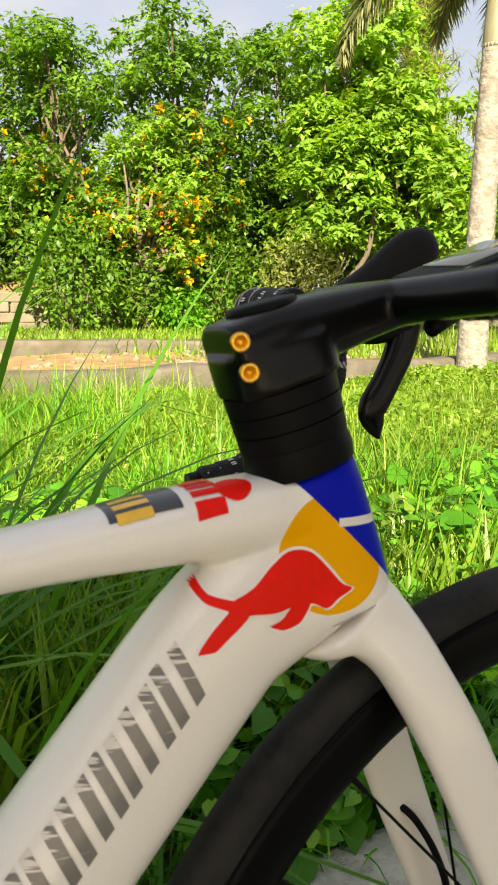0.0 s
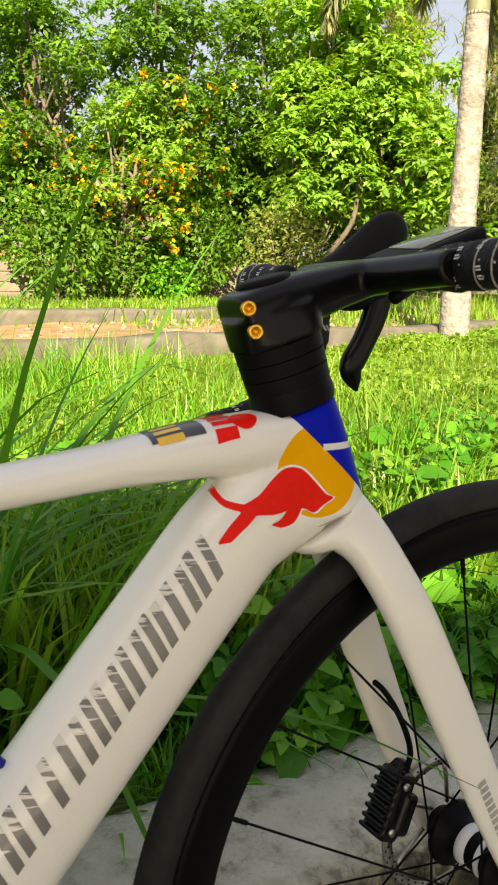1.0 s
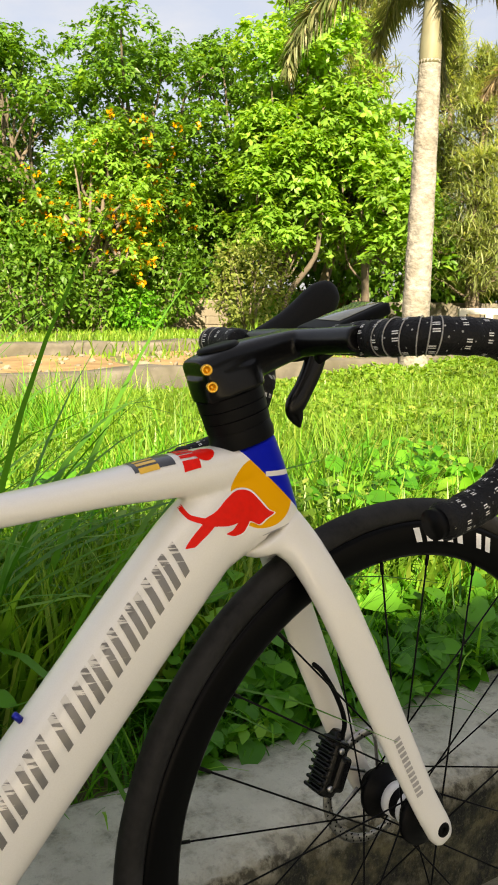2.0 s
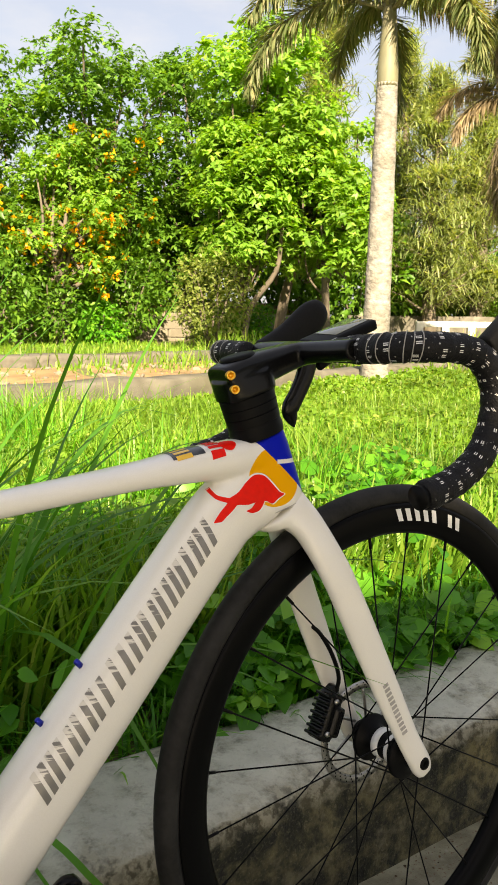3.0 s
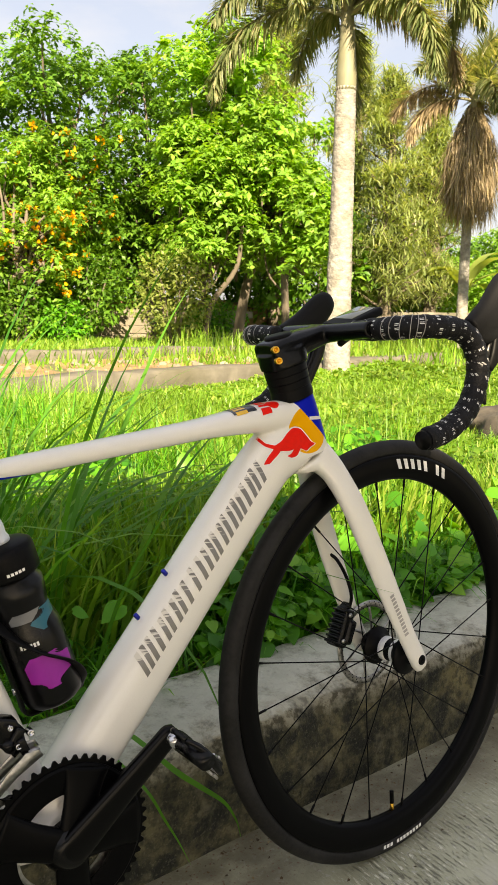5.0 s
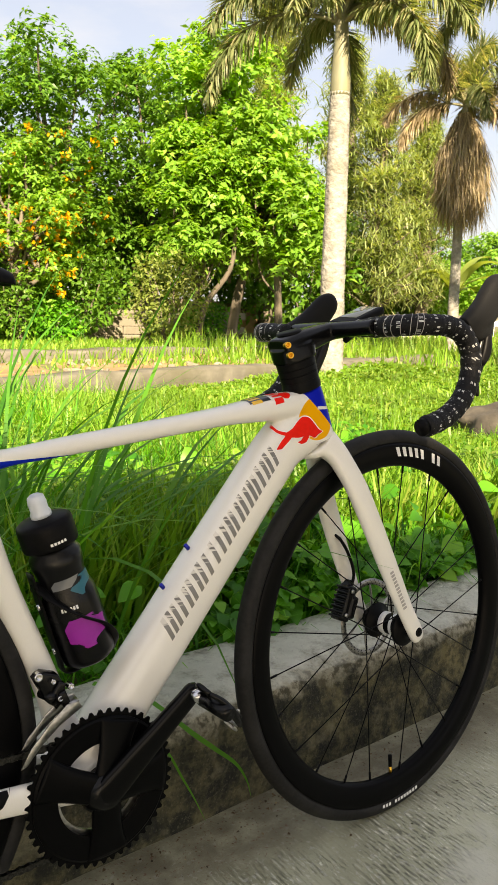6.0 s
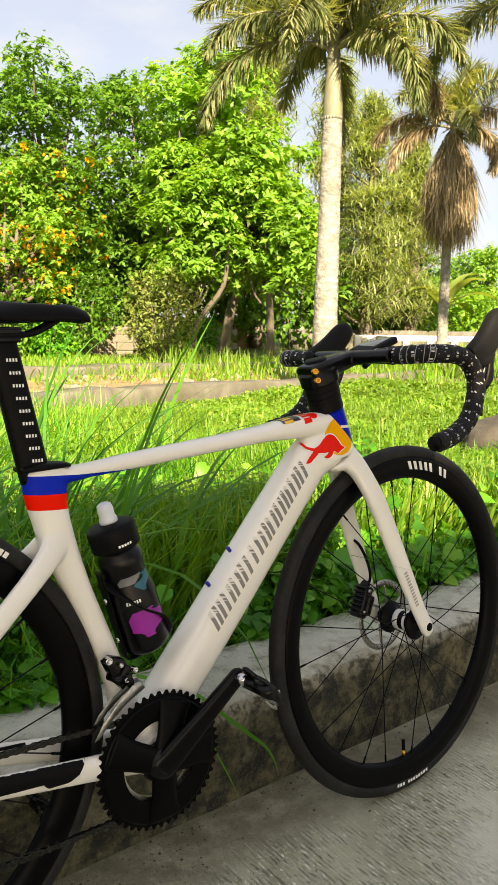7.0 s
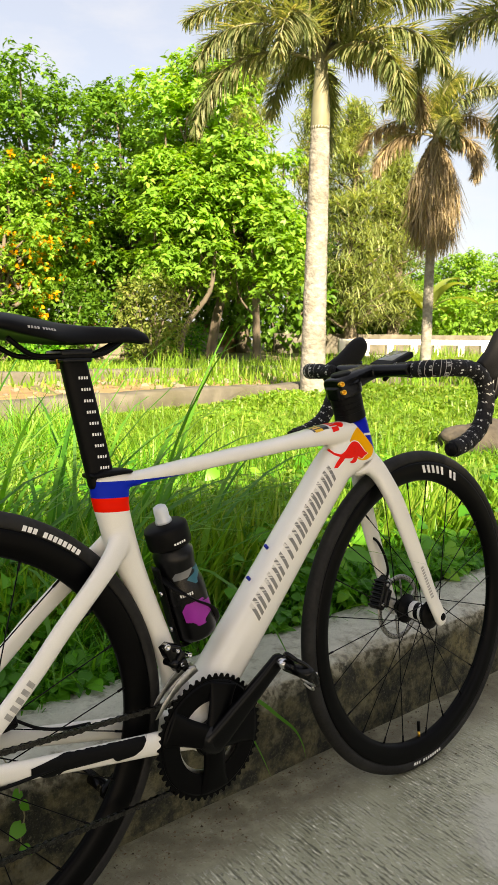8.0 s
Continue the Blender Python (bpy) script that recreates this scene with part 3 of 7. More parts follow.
def build_frame():
    """Moulded frame: all tubes melted into one skin."""
    bm = bmesh.new()
    # down tube
    sweep(bm, [(-0.008, 0, 0.262, 0.040, 0.035), (0.046, 0, 0.333, 0.0395, 0.035), (0.117, 0, 0.4155, 0.0395, 0.034), (0.2015, 0, 0.5135, 0.0395, 0.033), (0.284, 0, 0.6095, 0.0395, 0.031), (0.345, 0, 0.677, 0.039, 0.029), (0.398, 0, 0.716, 0.030, 0.024)], 28, 4, 2.5)
    # top tube
    sweep(bm, [(-0.150, 0, 0.688, 0.015, 0.016), (-0.088, 0, 0.6925, 0.0105, 0.017), (-0.008, 0, 0.7005, 0.0122, 0.018), (0.085, 0, 0.7097, 0.0126, 0.019), (0.172, 0, 0.7180, 0.0132, 0.021), (0.240, 0, 0.7250, 0.0145, 0.023), (0.304, 0, 0.7310, 0.0190, 0.025), (0.355, 0, 0.734, 0.021, 0.026), (0.390, 0, 0.736, 0.021, 0.024)], 28, 4, 2.6)
    # head tube
    sweep(bm, [(0.4095, 0, 0.6745, 0.0350, 0.0285), (0.4078, 0, 0.687, 0.0345, 0.0275), (0.4007, 0, 0.715, 0.033, 0.026), (0.3931, 0, 0.742, 0.031, 0.0255), (0.3880, 0, 0.757, 0.0295, 0.0255)], 28, 4, 2.3)
    # gusset between head tube and down tube
    sweep(bm, [(0.3043, 0, 0.640, 0.028, 0.026), (0.3500, 0, 0.668, 0.032, 0.028), (0.3990, 0, 0.6835, 0.0215, 0.0275)], 24, 4, 2.2)
    # seat tube
    sweep(bm, [(-0.1410, 0, 0.703, 0.032, 0.018), (-0.1390, 0, 0.668, 0.031, 0.018), (-0.1349, 0, 0.640, 0.0275, 0.0175), (-0.1205, 0, 0.585, 0.025, 0.018), (-0.0950, 0, 0.520, 0.0195, 0.017), (-0.0670, 0, 0.450, 0.0178, 0.0165), (-0.0440, 0, 0.385, 0.0185, 0.017), (-0.024, 0, 0.315, 0.023, 0.024), (-0.005, 0, 0.262, 0.026, 0.032)], 26, 4, 2.4)
    # collar that runs from the seat tube into the top tube
    sweep(bm, [(-0.1623, 0, 0.694, 0.011, 0.017), (-0.1116, 0, 0.690, 0.012, 0.0175), (-0.060, 0, 0.694, 0.008, 0.016)], 20, 4, 2.2)
    # bottom bracket shell
    lathe(bm, [(0.0, -0.040), (0.030, -0.040), (0.031, -0.036), (0.031, 0.036), (0.030, 0.040), (0.0, 0.040)], 32, center=BB)
    for s in (-1, 1):
        sweep(bm, [(-0.1130, s * 0.004, 0.618, 0.012, 0.008), (-0.1290, s * 0.011, 0.600, 0.019, 0.010), (-0.1520, s * 0.0225, 0.577, 0.0175, 0.0098), (-0.1850, s * 0.0345, 0.549, 0.0160, 0.0090), (-0.2450, s * 0.0455, 0.4955, 0.0150, 0.0082), (-0.3043, s * 0.054, 0.436, 0.0145, 0.0078), (-0.4007, s * 0.064, 0.348, 0.014, 0.007)], 18, 4, 2.5)
        sweep(bm, [(-0.010, s * 0.030, 0.262, 0.024, 0.014), (-0.0812, s * 0.040, 0.275, 0.0195, 0.0105), (-0.1826, s * 0.048, 0.292, 0.0175, 0.009), (-0.3043, s * 0.057, 0.313, 0.0155, 0.008), (-0.4109, s * 0.065, 0.332, 0.016, 0.007)], 18, 4, 2.4)
    skin = fuse(bm, 0.0026, 13)
    return part("frame", skin, PAINT, bike, "pearl white carbon frame with blue, yellow and red fields")


FRAME = build_frame()
SKIN = triangles(FRAME)


def build_fork():
    bm = bmesh.new()
    sweep(bm, [(0.4090, 0, 0.6720, 0.0355, 0.0288), (0.4135, 0, 0.6650, 0.0318, 0.0290), (0.4170, 0, 0.6595, 0.0255, 0.0290)], 26, 4, 2.2)
    for s in (-1, 1):
        sweep(bm, [(0.4185, s * 0.0130, 0.6735, 0.0255, 0.0150), (0.4348, s * 0.0235, 0.6545, 0.0205, 0.0140), (0.4472, s * 0.0320, 0.6313, 0.0200, 0.0122), (0.4580, s * 0.0380, 0.6090, 0.0206, 0.0106), (0.4690, s * 0.0425, 0.5850, 0.0212, 0.0096), (0.4970, s * 0.049, 0.520, 0.0212, 0.0085), (0.5320, s * 0.0545, 0.440, 0.0195, 0.0075), (0.5600, s * 0.059, 0.378, 0.0170, 0.007), (0.5770, s * 0.0615, 0.345, 0.0165, 0.0080), (0.5840, s * 0.0615, 0.332, 0.0155, 0.0078), (0.5882, s * 0.0615, 0.323, 0.0110, 0.0070)], 20, 4, 2.5)
    skin = fuse(bm, 0.0024, 14)
    bmesh.ops.transform(skin, matrix=TURN, verts=skin.verts)
    fork = part("fork", skin, WHITE, bike, "pearl white bladed carbon fork")
    # grey ring coloured as the shadow in the gap between crown and head tube
    bm = bmesh.new()
    sweep(bm, [(0.40880, 0, 0.67640, 0.0346, 0.0283), (0.40868, 0, 0.67680, 0.0346, 0.0283)], 40, 1, 2.2)
    part("crown_gap_shade", bm, FAINT_DECAL, fork)
    bm = bmesh.new()
    lathe(bm, [(0.0045, -0.0700), (0.0075, -0.0702), (0.0080, -0.0690), (0.0080, -0.066)], 20, center=FRONT)
    lathe(bm, [(0.0, -0.0672), (0.0048, -0.0672), (0.0048, -0.0700)], 16, center=FRONT)
    bmesh.ops.transform(bm, matrix=TURN, verts=bm.verts)
    part("thru_axle", bm, MATT_BLACK, fork)
    return fork


FORK = build_fork()
FORK_SKIN = triangles(FORK)


def build_wheel(name, at, turn, hub_w, rotor, driver, decals=True):
    """Deep-rim wheel: tyre, rim, hub, spokes, valve, rotor."""
    w = holder(name, bike)
    w["label"] = "black deep-rim disc wheel with slick tyre"

    def put(nm, bm, mat, label=""):
        bmesh.ops.transform(bm, matrix=turn @ Matrix.Translation(at), verts=bm.verts)
        return part(nm, bm, mat, w, label)

    prof = [(WHEEL_R - TYRE_R + TYRE_R * math.cos(a), TYRE_R * math.sin(a)) for a in np.radians(np.linspace(-128, 128, 19))]
    bm = bmesh.new()
    lathe(bm, prof, 220, True)
    put("tyre", bm, RUBBER, "black slick road tyre with a dusty tread")
    ri = 0.277
    bm = bmesh.new()
    lathe(bm, [(0.3180, -0.0108), (0.3165, -0.0132), (0.3120, -0.0138), (0.300, -0.0142), (0.290, -0.0125), (0.2815, -0.0085), (ri, -0.0035), (ri, 0.0035), (0.2815, 0.0085), (0.290, 0.0125), (0.300, 0.0142), (0.3120, 0.0138), (0.3165, 0.0132), (0.3180, 0.0108)], 128, True)
    put("rim", bm, CARBON, "deep matt black carbon rim")
    bm = bmesh.new()
    h = hub_w / 2
    lathe(bm, [(0.0, -h), (0.012, -h), (0.0135, -h + 0.004), (0.022, -h + 0.006), (0.0295, -h + 0.009), (0.0310, -h + 0.0105), (0.0310, -h + 0.0150), (0.0285, -h + 0.0170), (0.0215, -h + 0.020), (0.0185, -h + 0.026), (0.0180, h - 0.038), (0.0215, h - 0.032), (0.0295, h - 0.029), (0.0310, h - 0.0275), (0.0310, h - 0.0230), (0.0290, h - 0.021), (0.018, h - 0.018), (0.017, h - 0.006), (0.010, h), (0.0, h)], 40)
    hub = put("hub", bm, MATT_BLACK, "black alloy hub with white bands")
    for y0, y1 in ((-0.0225, -0.0165), (-0.0050, 0.0065)):
        bmw = bmesh.new()
        lathe(bmw, [(0.0186, y0), (0.0196, y0 + 0.0005), (0.0196, y1 - 0.0005), (0.0186, y1)], 40)
        bmesh.ops.transform(bmw, matrix=turn @ Matrix.Translation(at), verts=bmw.verts)
        part("white_band", bmw, WHITE_DECAL, hub)
    if driver:
        bm = bmesh.new()
        for k in range(10):
            r = 0.028 + 0.0030 * k
            y0 = -0.042 + 0.0036 * k
            lathe(bm, [(0.018, y0), (r - 0.003, y0), (r, y0 + 0.0004), (r, y0 + 0.0013), (r - 0.003, y0 + 0.0017), (0.018, y0 + 0.0017)], 40, True)
        put("cassette", bm, STEEL, "stack of worn steel sprockets")
    # spokes, crossing pairs
    n = 24
    for k in range(n):
        a = k * math.tau / n + 0.09
        side = 1 if k % 2 else -1
        lead = 0.55 if (k // 2) % 2 else -0.55
        fl, rf = (h - 0.025 if side > 0 else -h + 0.0128), 0.0285
        p0 = Vector((rf * math.cos(a + lead * 2.2), fl, rf * math.sin(a + lead * 2.2)))
        p1 = Vector(((ri + 0.003) * math.cos(a), 0.002 * side, (ri + 0.003) * math.sin(a)))
        bm = bmesh.new()
        wire(bm, [p0, p1], 0.00105, 6, 1)
        d = (p1 - p0).normalized()
        wire(bm, [p1 - d * 0.016, p1], 0.0020, 6, 1)
        put("spoke", bm, MATT_BLACK)
    va = radians(-90 + 0.8)
    d = Vector((math.cos(va), 0, math.sin(va)))
    bm = bmesh.new()
    wire(bm, [d * (ri + 0.002), d * (ri - 0.012)], 0.0032, 10, 1)
    put("valve", bm, GOLD, "brass valve stem")
    bm = bmesh.new()
    wire(bm, [d * (ri - 0.012), d * (ri - 0.030), d * (ri - 0.033)], 0.0036, 10, 1)
    put("valve_cap", bm, MATT_BLACK)
    if rotor:
        bm = bmesh.new()
        y0 = h - 0.006
        lathe(bm, [(0.0590, y0), (0.0700, y0), (0.0700, y0 + 0.0018), (0.0590, y0 + 0.0018)], 72, True)
        arms = []
        for k in range(6):
            a = k * math.tau / 6
            arm = bmesh.new()
            wire(arm, [(0.020 * math.cos(a), y0 + 0.001, 0.020 * math.sin(a)), (0.045 * math.cos(a + 0.35), y0 + 0.001, 0.045 * math.sin(a + 0.35)), (0.059 * math.cos(a + 0.45), y0 + 0.001, 0.059 * math.sin(a + 0.45))], 0.0022, 6, 3)
            bmesh.ops.transform(arm, matrix=turn @ Matrix.Translation(at), verts=arm.verts)
            arms.append(arm)
        ob = put("brake_rotor", bm, ROTOR, "drilled steel brake disc")
        for arm in arms:
            part("rotor_arm", arm, ROTOR, ob)
        bm = bmesh.new()
        for k in range(36):
            a = k * math.tau / 36
            for q, r in enumerate((0.0600, 0.0637, 0.0672)):
                aa = a + q * 0.05
                lathe(bm, [(0.0, y0 - 0.0004), (0.0013, y0 - 0.0004)], 6, center=(r * math.cos(aa), 0, r * math.sin(aa)))
        bmesh.ops.transform(bm, matrix=turn @ Matrix.Translation(at), verts=bm.verts)
        part("drillings", bm, MATT_BLACK, ob)

    def arc_bars(nm, a0, a1, r0, r1, count, mat, y, slant=0.0, gap=0.25, parent=w, split=None):
        step = (a1 - a0) / count
        for k in range(count):
            if split is not None and k == split:
                continue
            bm = bmesh.new()
            a, b = a0 + step * k, a0 + step * (k + 1 - gap)
            rows = []
            for i in range(4):
                row = []
                for j in range(3):
                    ang = radians(a + (b - a) * i / 3 + slant * (j / 2))
                    r = r0 + (r1 - r0) * j / 2
                    row.append(bm.verts.new((r * math.cos(ang), y, r * math.sin(ang))))
                rows.append(row)
            for p, q in zip(rows, rows[1:]):
                for j in range(2):
                    bm.faces.new((p[j], q[j], q[j + 1], p[j + 1]))
            bmesh.ops.transform(bm, matrix=turn @ Matrix.Translation(at), verts=bm.verts)
            part(nm, bm, mat, parent)

    if decals:
        arc_bars("rim_lettering_bar", 64.0, 88.6, 0.2945, 0.3105, 8, WHITE_DECAL, -0.0149, 1.2, 0.46, split=2)
        arc_bars("tyre_lettering_bar", 264, 281, 0.3200, 0.3260, 12, WHITE_DECAL, -0.0150, 0.0, 0.3, split=3)
    else:
        arc_bars("tyre_lettering_bar", 51, 69, 0.3200, 0.3280, 12, WHITE_DECAL, -0.0150, 0.0, 0.25, split=8)
    return w


build_wheel("front_wheel", FRONT, TURN, 0.100, True, False)
build_wheel("rear_wheel", REAR, Matrix(), 0.130, True, True, decals=False)


def build_decals():
    # slanted grey bars of the lettering along the down tube
    a, b = np.array((0.1100, 0.4330)), np.array((0.3080, 0.6640))
    d = (b - a) / np.linalg.norm(b - a)
    nr = np.array((-d[1], d[0]))
    half = 0.0140
    # one word as plain bars: widths of its blocks, with the bars' starts inside each block
    blocks = ((1.35, (0.0, 0.42, 0.84)), (1.0, (0.0, 0.56)), (1.0, (0.0, 0.56)), (1.0, (0.0, 0.56)), (0.85, (0.28,)), (1.0, (0.06, 0.58)), (0.48, (0.08,)), (1.0, (0.0, 0.56)), (0.95, (0.0, 0.50)), (0.85, (0.0, 0.40)), (1.0, (0.06, 0.58)), (0.95, (0.0, 0.50)))
    unit = np.linalg.norm(b - a) / sum(k[0] for k in blocks)
    u = 0.0
    for wide, starts in blocks:
        for k, q in enumerate(starts):
            u0 = u + unit * q
            u1 = u0 + unit * 0.27
            lo, hi, sl = -half, half * (1.0 if k != 1 or len(starts) > 2 else 0.92), 0.0125
            decal("lettering_bar", SKIN, quad(a + d * u0 + nr * lo, a + d * u1 + nr * lo, a + d * (u1 + sl) + nr * hi, a + d * (u0 + sl) + nr * hi), 2, 8, GREY_DECAL, FRAME)
        u += unit * wide

    def outline(pts, grow=0.0):
        """A rounded closed outline through a few points, swollen by grow, as a patch fanned from its middle."""
        r = [pts[-1]] + list(pts) + [pts[0]]
        ring = spline(r, 8)[8:-8]
        mid = ring.mean(0)
        away = ring - mid
        ring = ring + away / np.linalg.norm(away, axis=1, keepdims=True) * grow
        m = len(ring)

        def fn(u, v):
            q = ring[int(round(u * m)) % m]
            p = mid + (q - mid) * max(v, 0.002)
            return float(p[0]), float(p[1])
        return fn, m

    body = [(0.3290, 0.6925), (0.3440, 0.7000), (0.3560, 0.7100), (0.3670, 0.7165), (0.3790, 0.7150), (0.3890, 0.7060), (0.3980, 0.6960), (0.4040, 0.6925), (0.3960, 0.6880), (0.3880, 0.6835), (0.3800, 0.6870), (0.3700, 0.6880), (0.3560, 0.6860), (0.3420, 0.6870), (0.3320, 0.6860)]
    foot = [(0.3130, 0.6708), (0.3180, 0.6780), (0.3250, 0.6850), (0.3330, 0.6910), (0.3410, 0.6880), (0.3370, 0.6830), (0.3290, 0.6770), (0.3210, 0.6712)]
    toe = [(0.3530, 0.6790), (0.3600, 0.6820), (0.3680, 0.6890), (0.3780, 0.6890), (0.3740, 0.6815), (0.3690, 0.6775), (0.3600, 0.6762)]
    hook = spline([(0.3140, 0.7110), (0.3178, 0.7075), (0.3180, 0.7020), (0.3205, 0.6970), (0.3260, 0.6945), (0.3330, 0.6925)], 5)

    def along_hook(half):
        """A curved band of the given half width."""
        side = np.gradient(hook, axis=0)
        side = np.stack([-side[:, 1], side[:, 0]], 1) / np.linalg.norm(side, axis=1, keepdims=True)
        last = len(hook) - 1

        def fn(u, v):
            k = int(round(u * last))
            p = hook[k] + side[k] * half * (2 * v - 1) * (0.55 + 0.45 * k / last)
            return float(p[0]), float(p[1])
        return fn, last
    shapes = [outline(q, 0.0017) for q in (body, foot, toe)] + [along_hook(0.0043)]
    for fn, m in shapes:
        decal("emblem_border", SKIN, fn, m, 6, WHITE_DECAL, FRAME, lift=0.0005)
    shapes = [outline(q) for q in (body, foot, toe)] + [along_hook(0.0027)]
    for k, (fn, m) in enumerate(shapes):
        decal("emblem_field" if k else "emblem", SKIN, fn, m, 6, RED_DECAL, FRAME, "" if k else "plain red emblem shape", lift=0.0009)
    # sticker and red bars on the top tube
    kw = dict(along=2, sign=-1.0)
    decal("warning_sticker", SKIN, quad((0.2719, -0.0195), (0.3094, -0.0205), (0.3094, 0.010), (0.2719, 0.010)), 8, 10, NAVY_DECAL, FRAME, "small dark sticker with yellow print", lift=0.0005, **kw)
    for k in range(3):
        decal("sticker_print", SKIN, quad((0.2759, -0.021 + 0.008 * k), (0.2942, -0.021 + 0.008 * k), (0.2942, -0.016 + 0.008 * k), (0.2759, -0.016 + 0.008 * k)), 4, 2, YELLOW_DECAL, FRAME, lift=0.0008, **kw)
    for k in range(5):
        y0 = -0.0245 + 0.0075 * k
        decal("red_lettering_bar", SKIN, quad((0.3155, y0), (0.3317, y0), (0.3317, y0 + 0.005), (0.3155, y0 + 0.005)), 6, 3, RED_DECAL, FRAME, lift=0.0006, **kw)
    decal("small_emblem", SKIN, lambda u, v: (0.339 + 0.010 * v * math.cos(u * math.tau), -0.014 + 0.0085 * v * math.sin(u * math.tau)), 20, 3, RED_DECAL, FRAME, "small red emblem", lift=0.0007, **kw)
    # faint bars on the fork blade and the seat stay
    a, b = np.array((0.5245, 0.455)), np.array((0.5549, 0.385))
    d = (b - a) / np.linalg.norm(b - a)
    nr = np.array((-d[1], d[0]))
    for k in range(12):
        p = a + (b - a) * (k / 12)
        q = a + (b - a) * ((k + 0.68) / 12)
        decal("lettering_bar", FORK_SKIN, quad(p - nr * 0.0042, q - nr * 0.0042, q + nr * 0.0042, p + nr * 0.0042), 2, 2, FAINT_DECAL, FORK)
    a, b = np.array((-0.3420, 0.3960)), np.array((-0.2990, 0.4400))
    d = (b - a) / np.linalg.norm(b - a)
    nr = np.array((-d[1], d[0]))
    for k in range(5):
        p, q = a + (b - a) * (k / 5), a + (b - a) * ((k + 0.6) / 5)
        decal("lettering_bar", SKIN, quad(p - nr * 0.0062, q - nr * 0.0062, q + nr * 0.0062, p + nr * 0.0062), 2, 2, FAINT_DECAL, FRAME)
    # chainstay guard
    upper = np.array([(-0.3126, 0.3185), (-0.2800, 0.3200), (-0.2418, 0.3200), (-0.2100, 0.3190), (-0.1842, 0.3150), (-0.1500, 0.3090), (-0.1178, 0.3010)])
    lower = np.array([(-0.3083, 0.3087), (-0.2782, 0.2885), (-0.2629, 0.2979), (-0.2200, 0.2925), (-0.1802, 0.2880), (-0.1778, 0.2806), (-0.1446, 0.2782), (-0.1302, 0.2837), (-0.1178, 0.2990)])

    def guard(u, v):
        x = -0.3126 + 0.1948 * u
        hi, lo = np.interp(x, upper[:, 0], upper[:, 1]), np.interp(x, lower[:, 0], lower[:, 1])
        local = SKIN[(abs(SKIN[:, 0, 0] - x) < 0.006) & (abs(SKIN[:, 0, 2] - 0.30) < 0.04)]
        while hi > lo + 0.004 and (drape(local, x, hi + 0.0006) is None or drape(local, x, hi)[1] > -0.02):
            hi -= 0.0005
        return x, lo + (hi - lo) * v
    decal("chainstay_guard", SKIN, guard, 48, 12, MATT_BLACK, FRAME, "black rubber chainstay guard", lift=0.0015)
    decal("cable_port", SKIN, quad((-0.3470, 0.3010), (-0.3215, 0.2960), (-0.3205, 0.3030), (-0.3460, 0.3100)), 10, 4, MATT_BLACK, FRAME, lift=0.0012)
    # bottle bosses on the down tube
    for x, z in ((0.1680, 0.5430), (0.1260, 0.4930)):
        bm = bmesh.new()
        lathe(bm, [(0.0, 0.0035), (0.0020, 0.0035), (0.0031, 0.0025), (0.0031, -0.006)], 16, axis="z")
        bmesh.ops.transform(bm, matrix=Matrix.Translation((x, 0, z)) @ Matrix.Rotation(radians(-40.0), 4, "Y"), verts=bm.verts)
        part("boss_bolt", bm, BLUE_ANOD, FRAME, "blue anodised boss bolt")


build_decals()


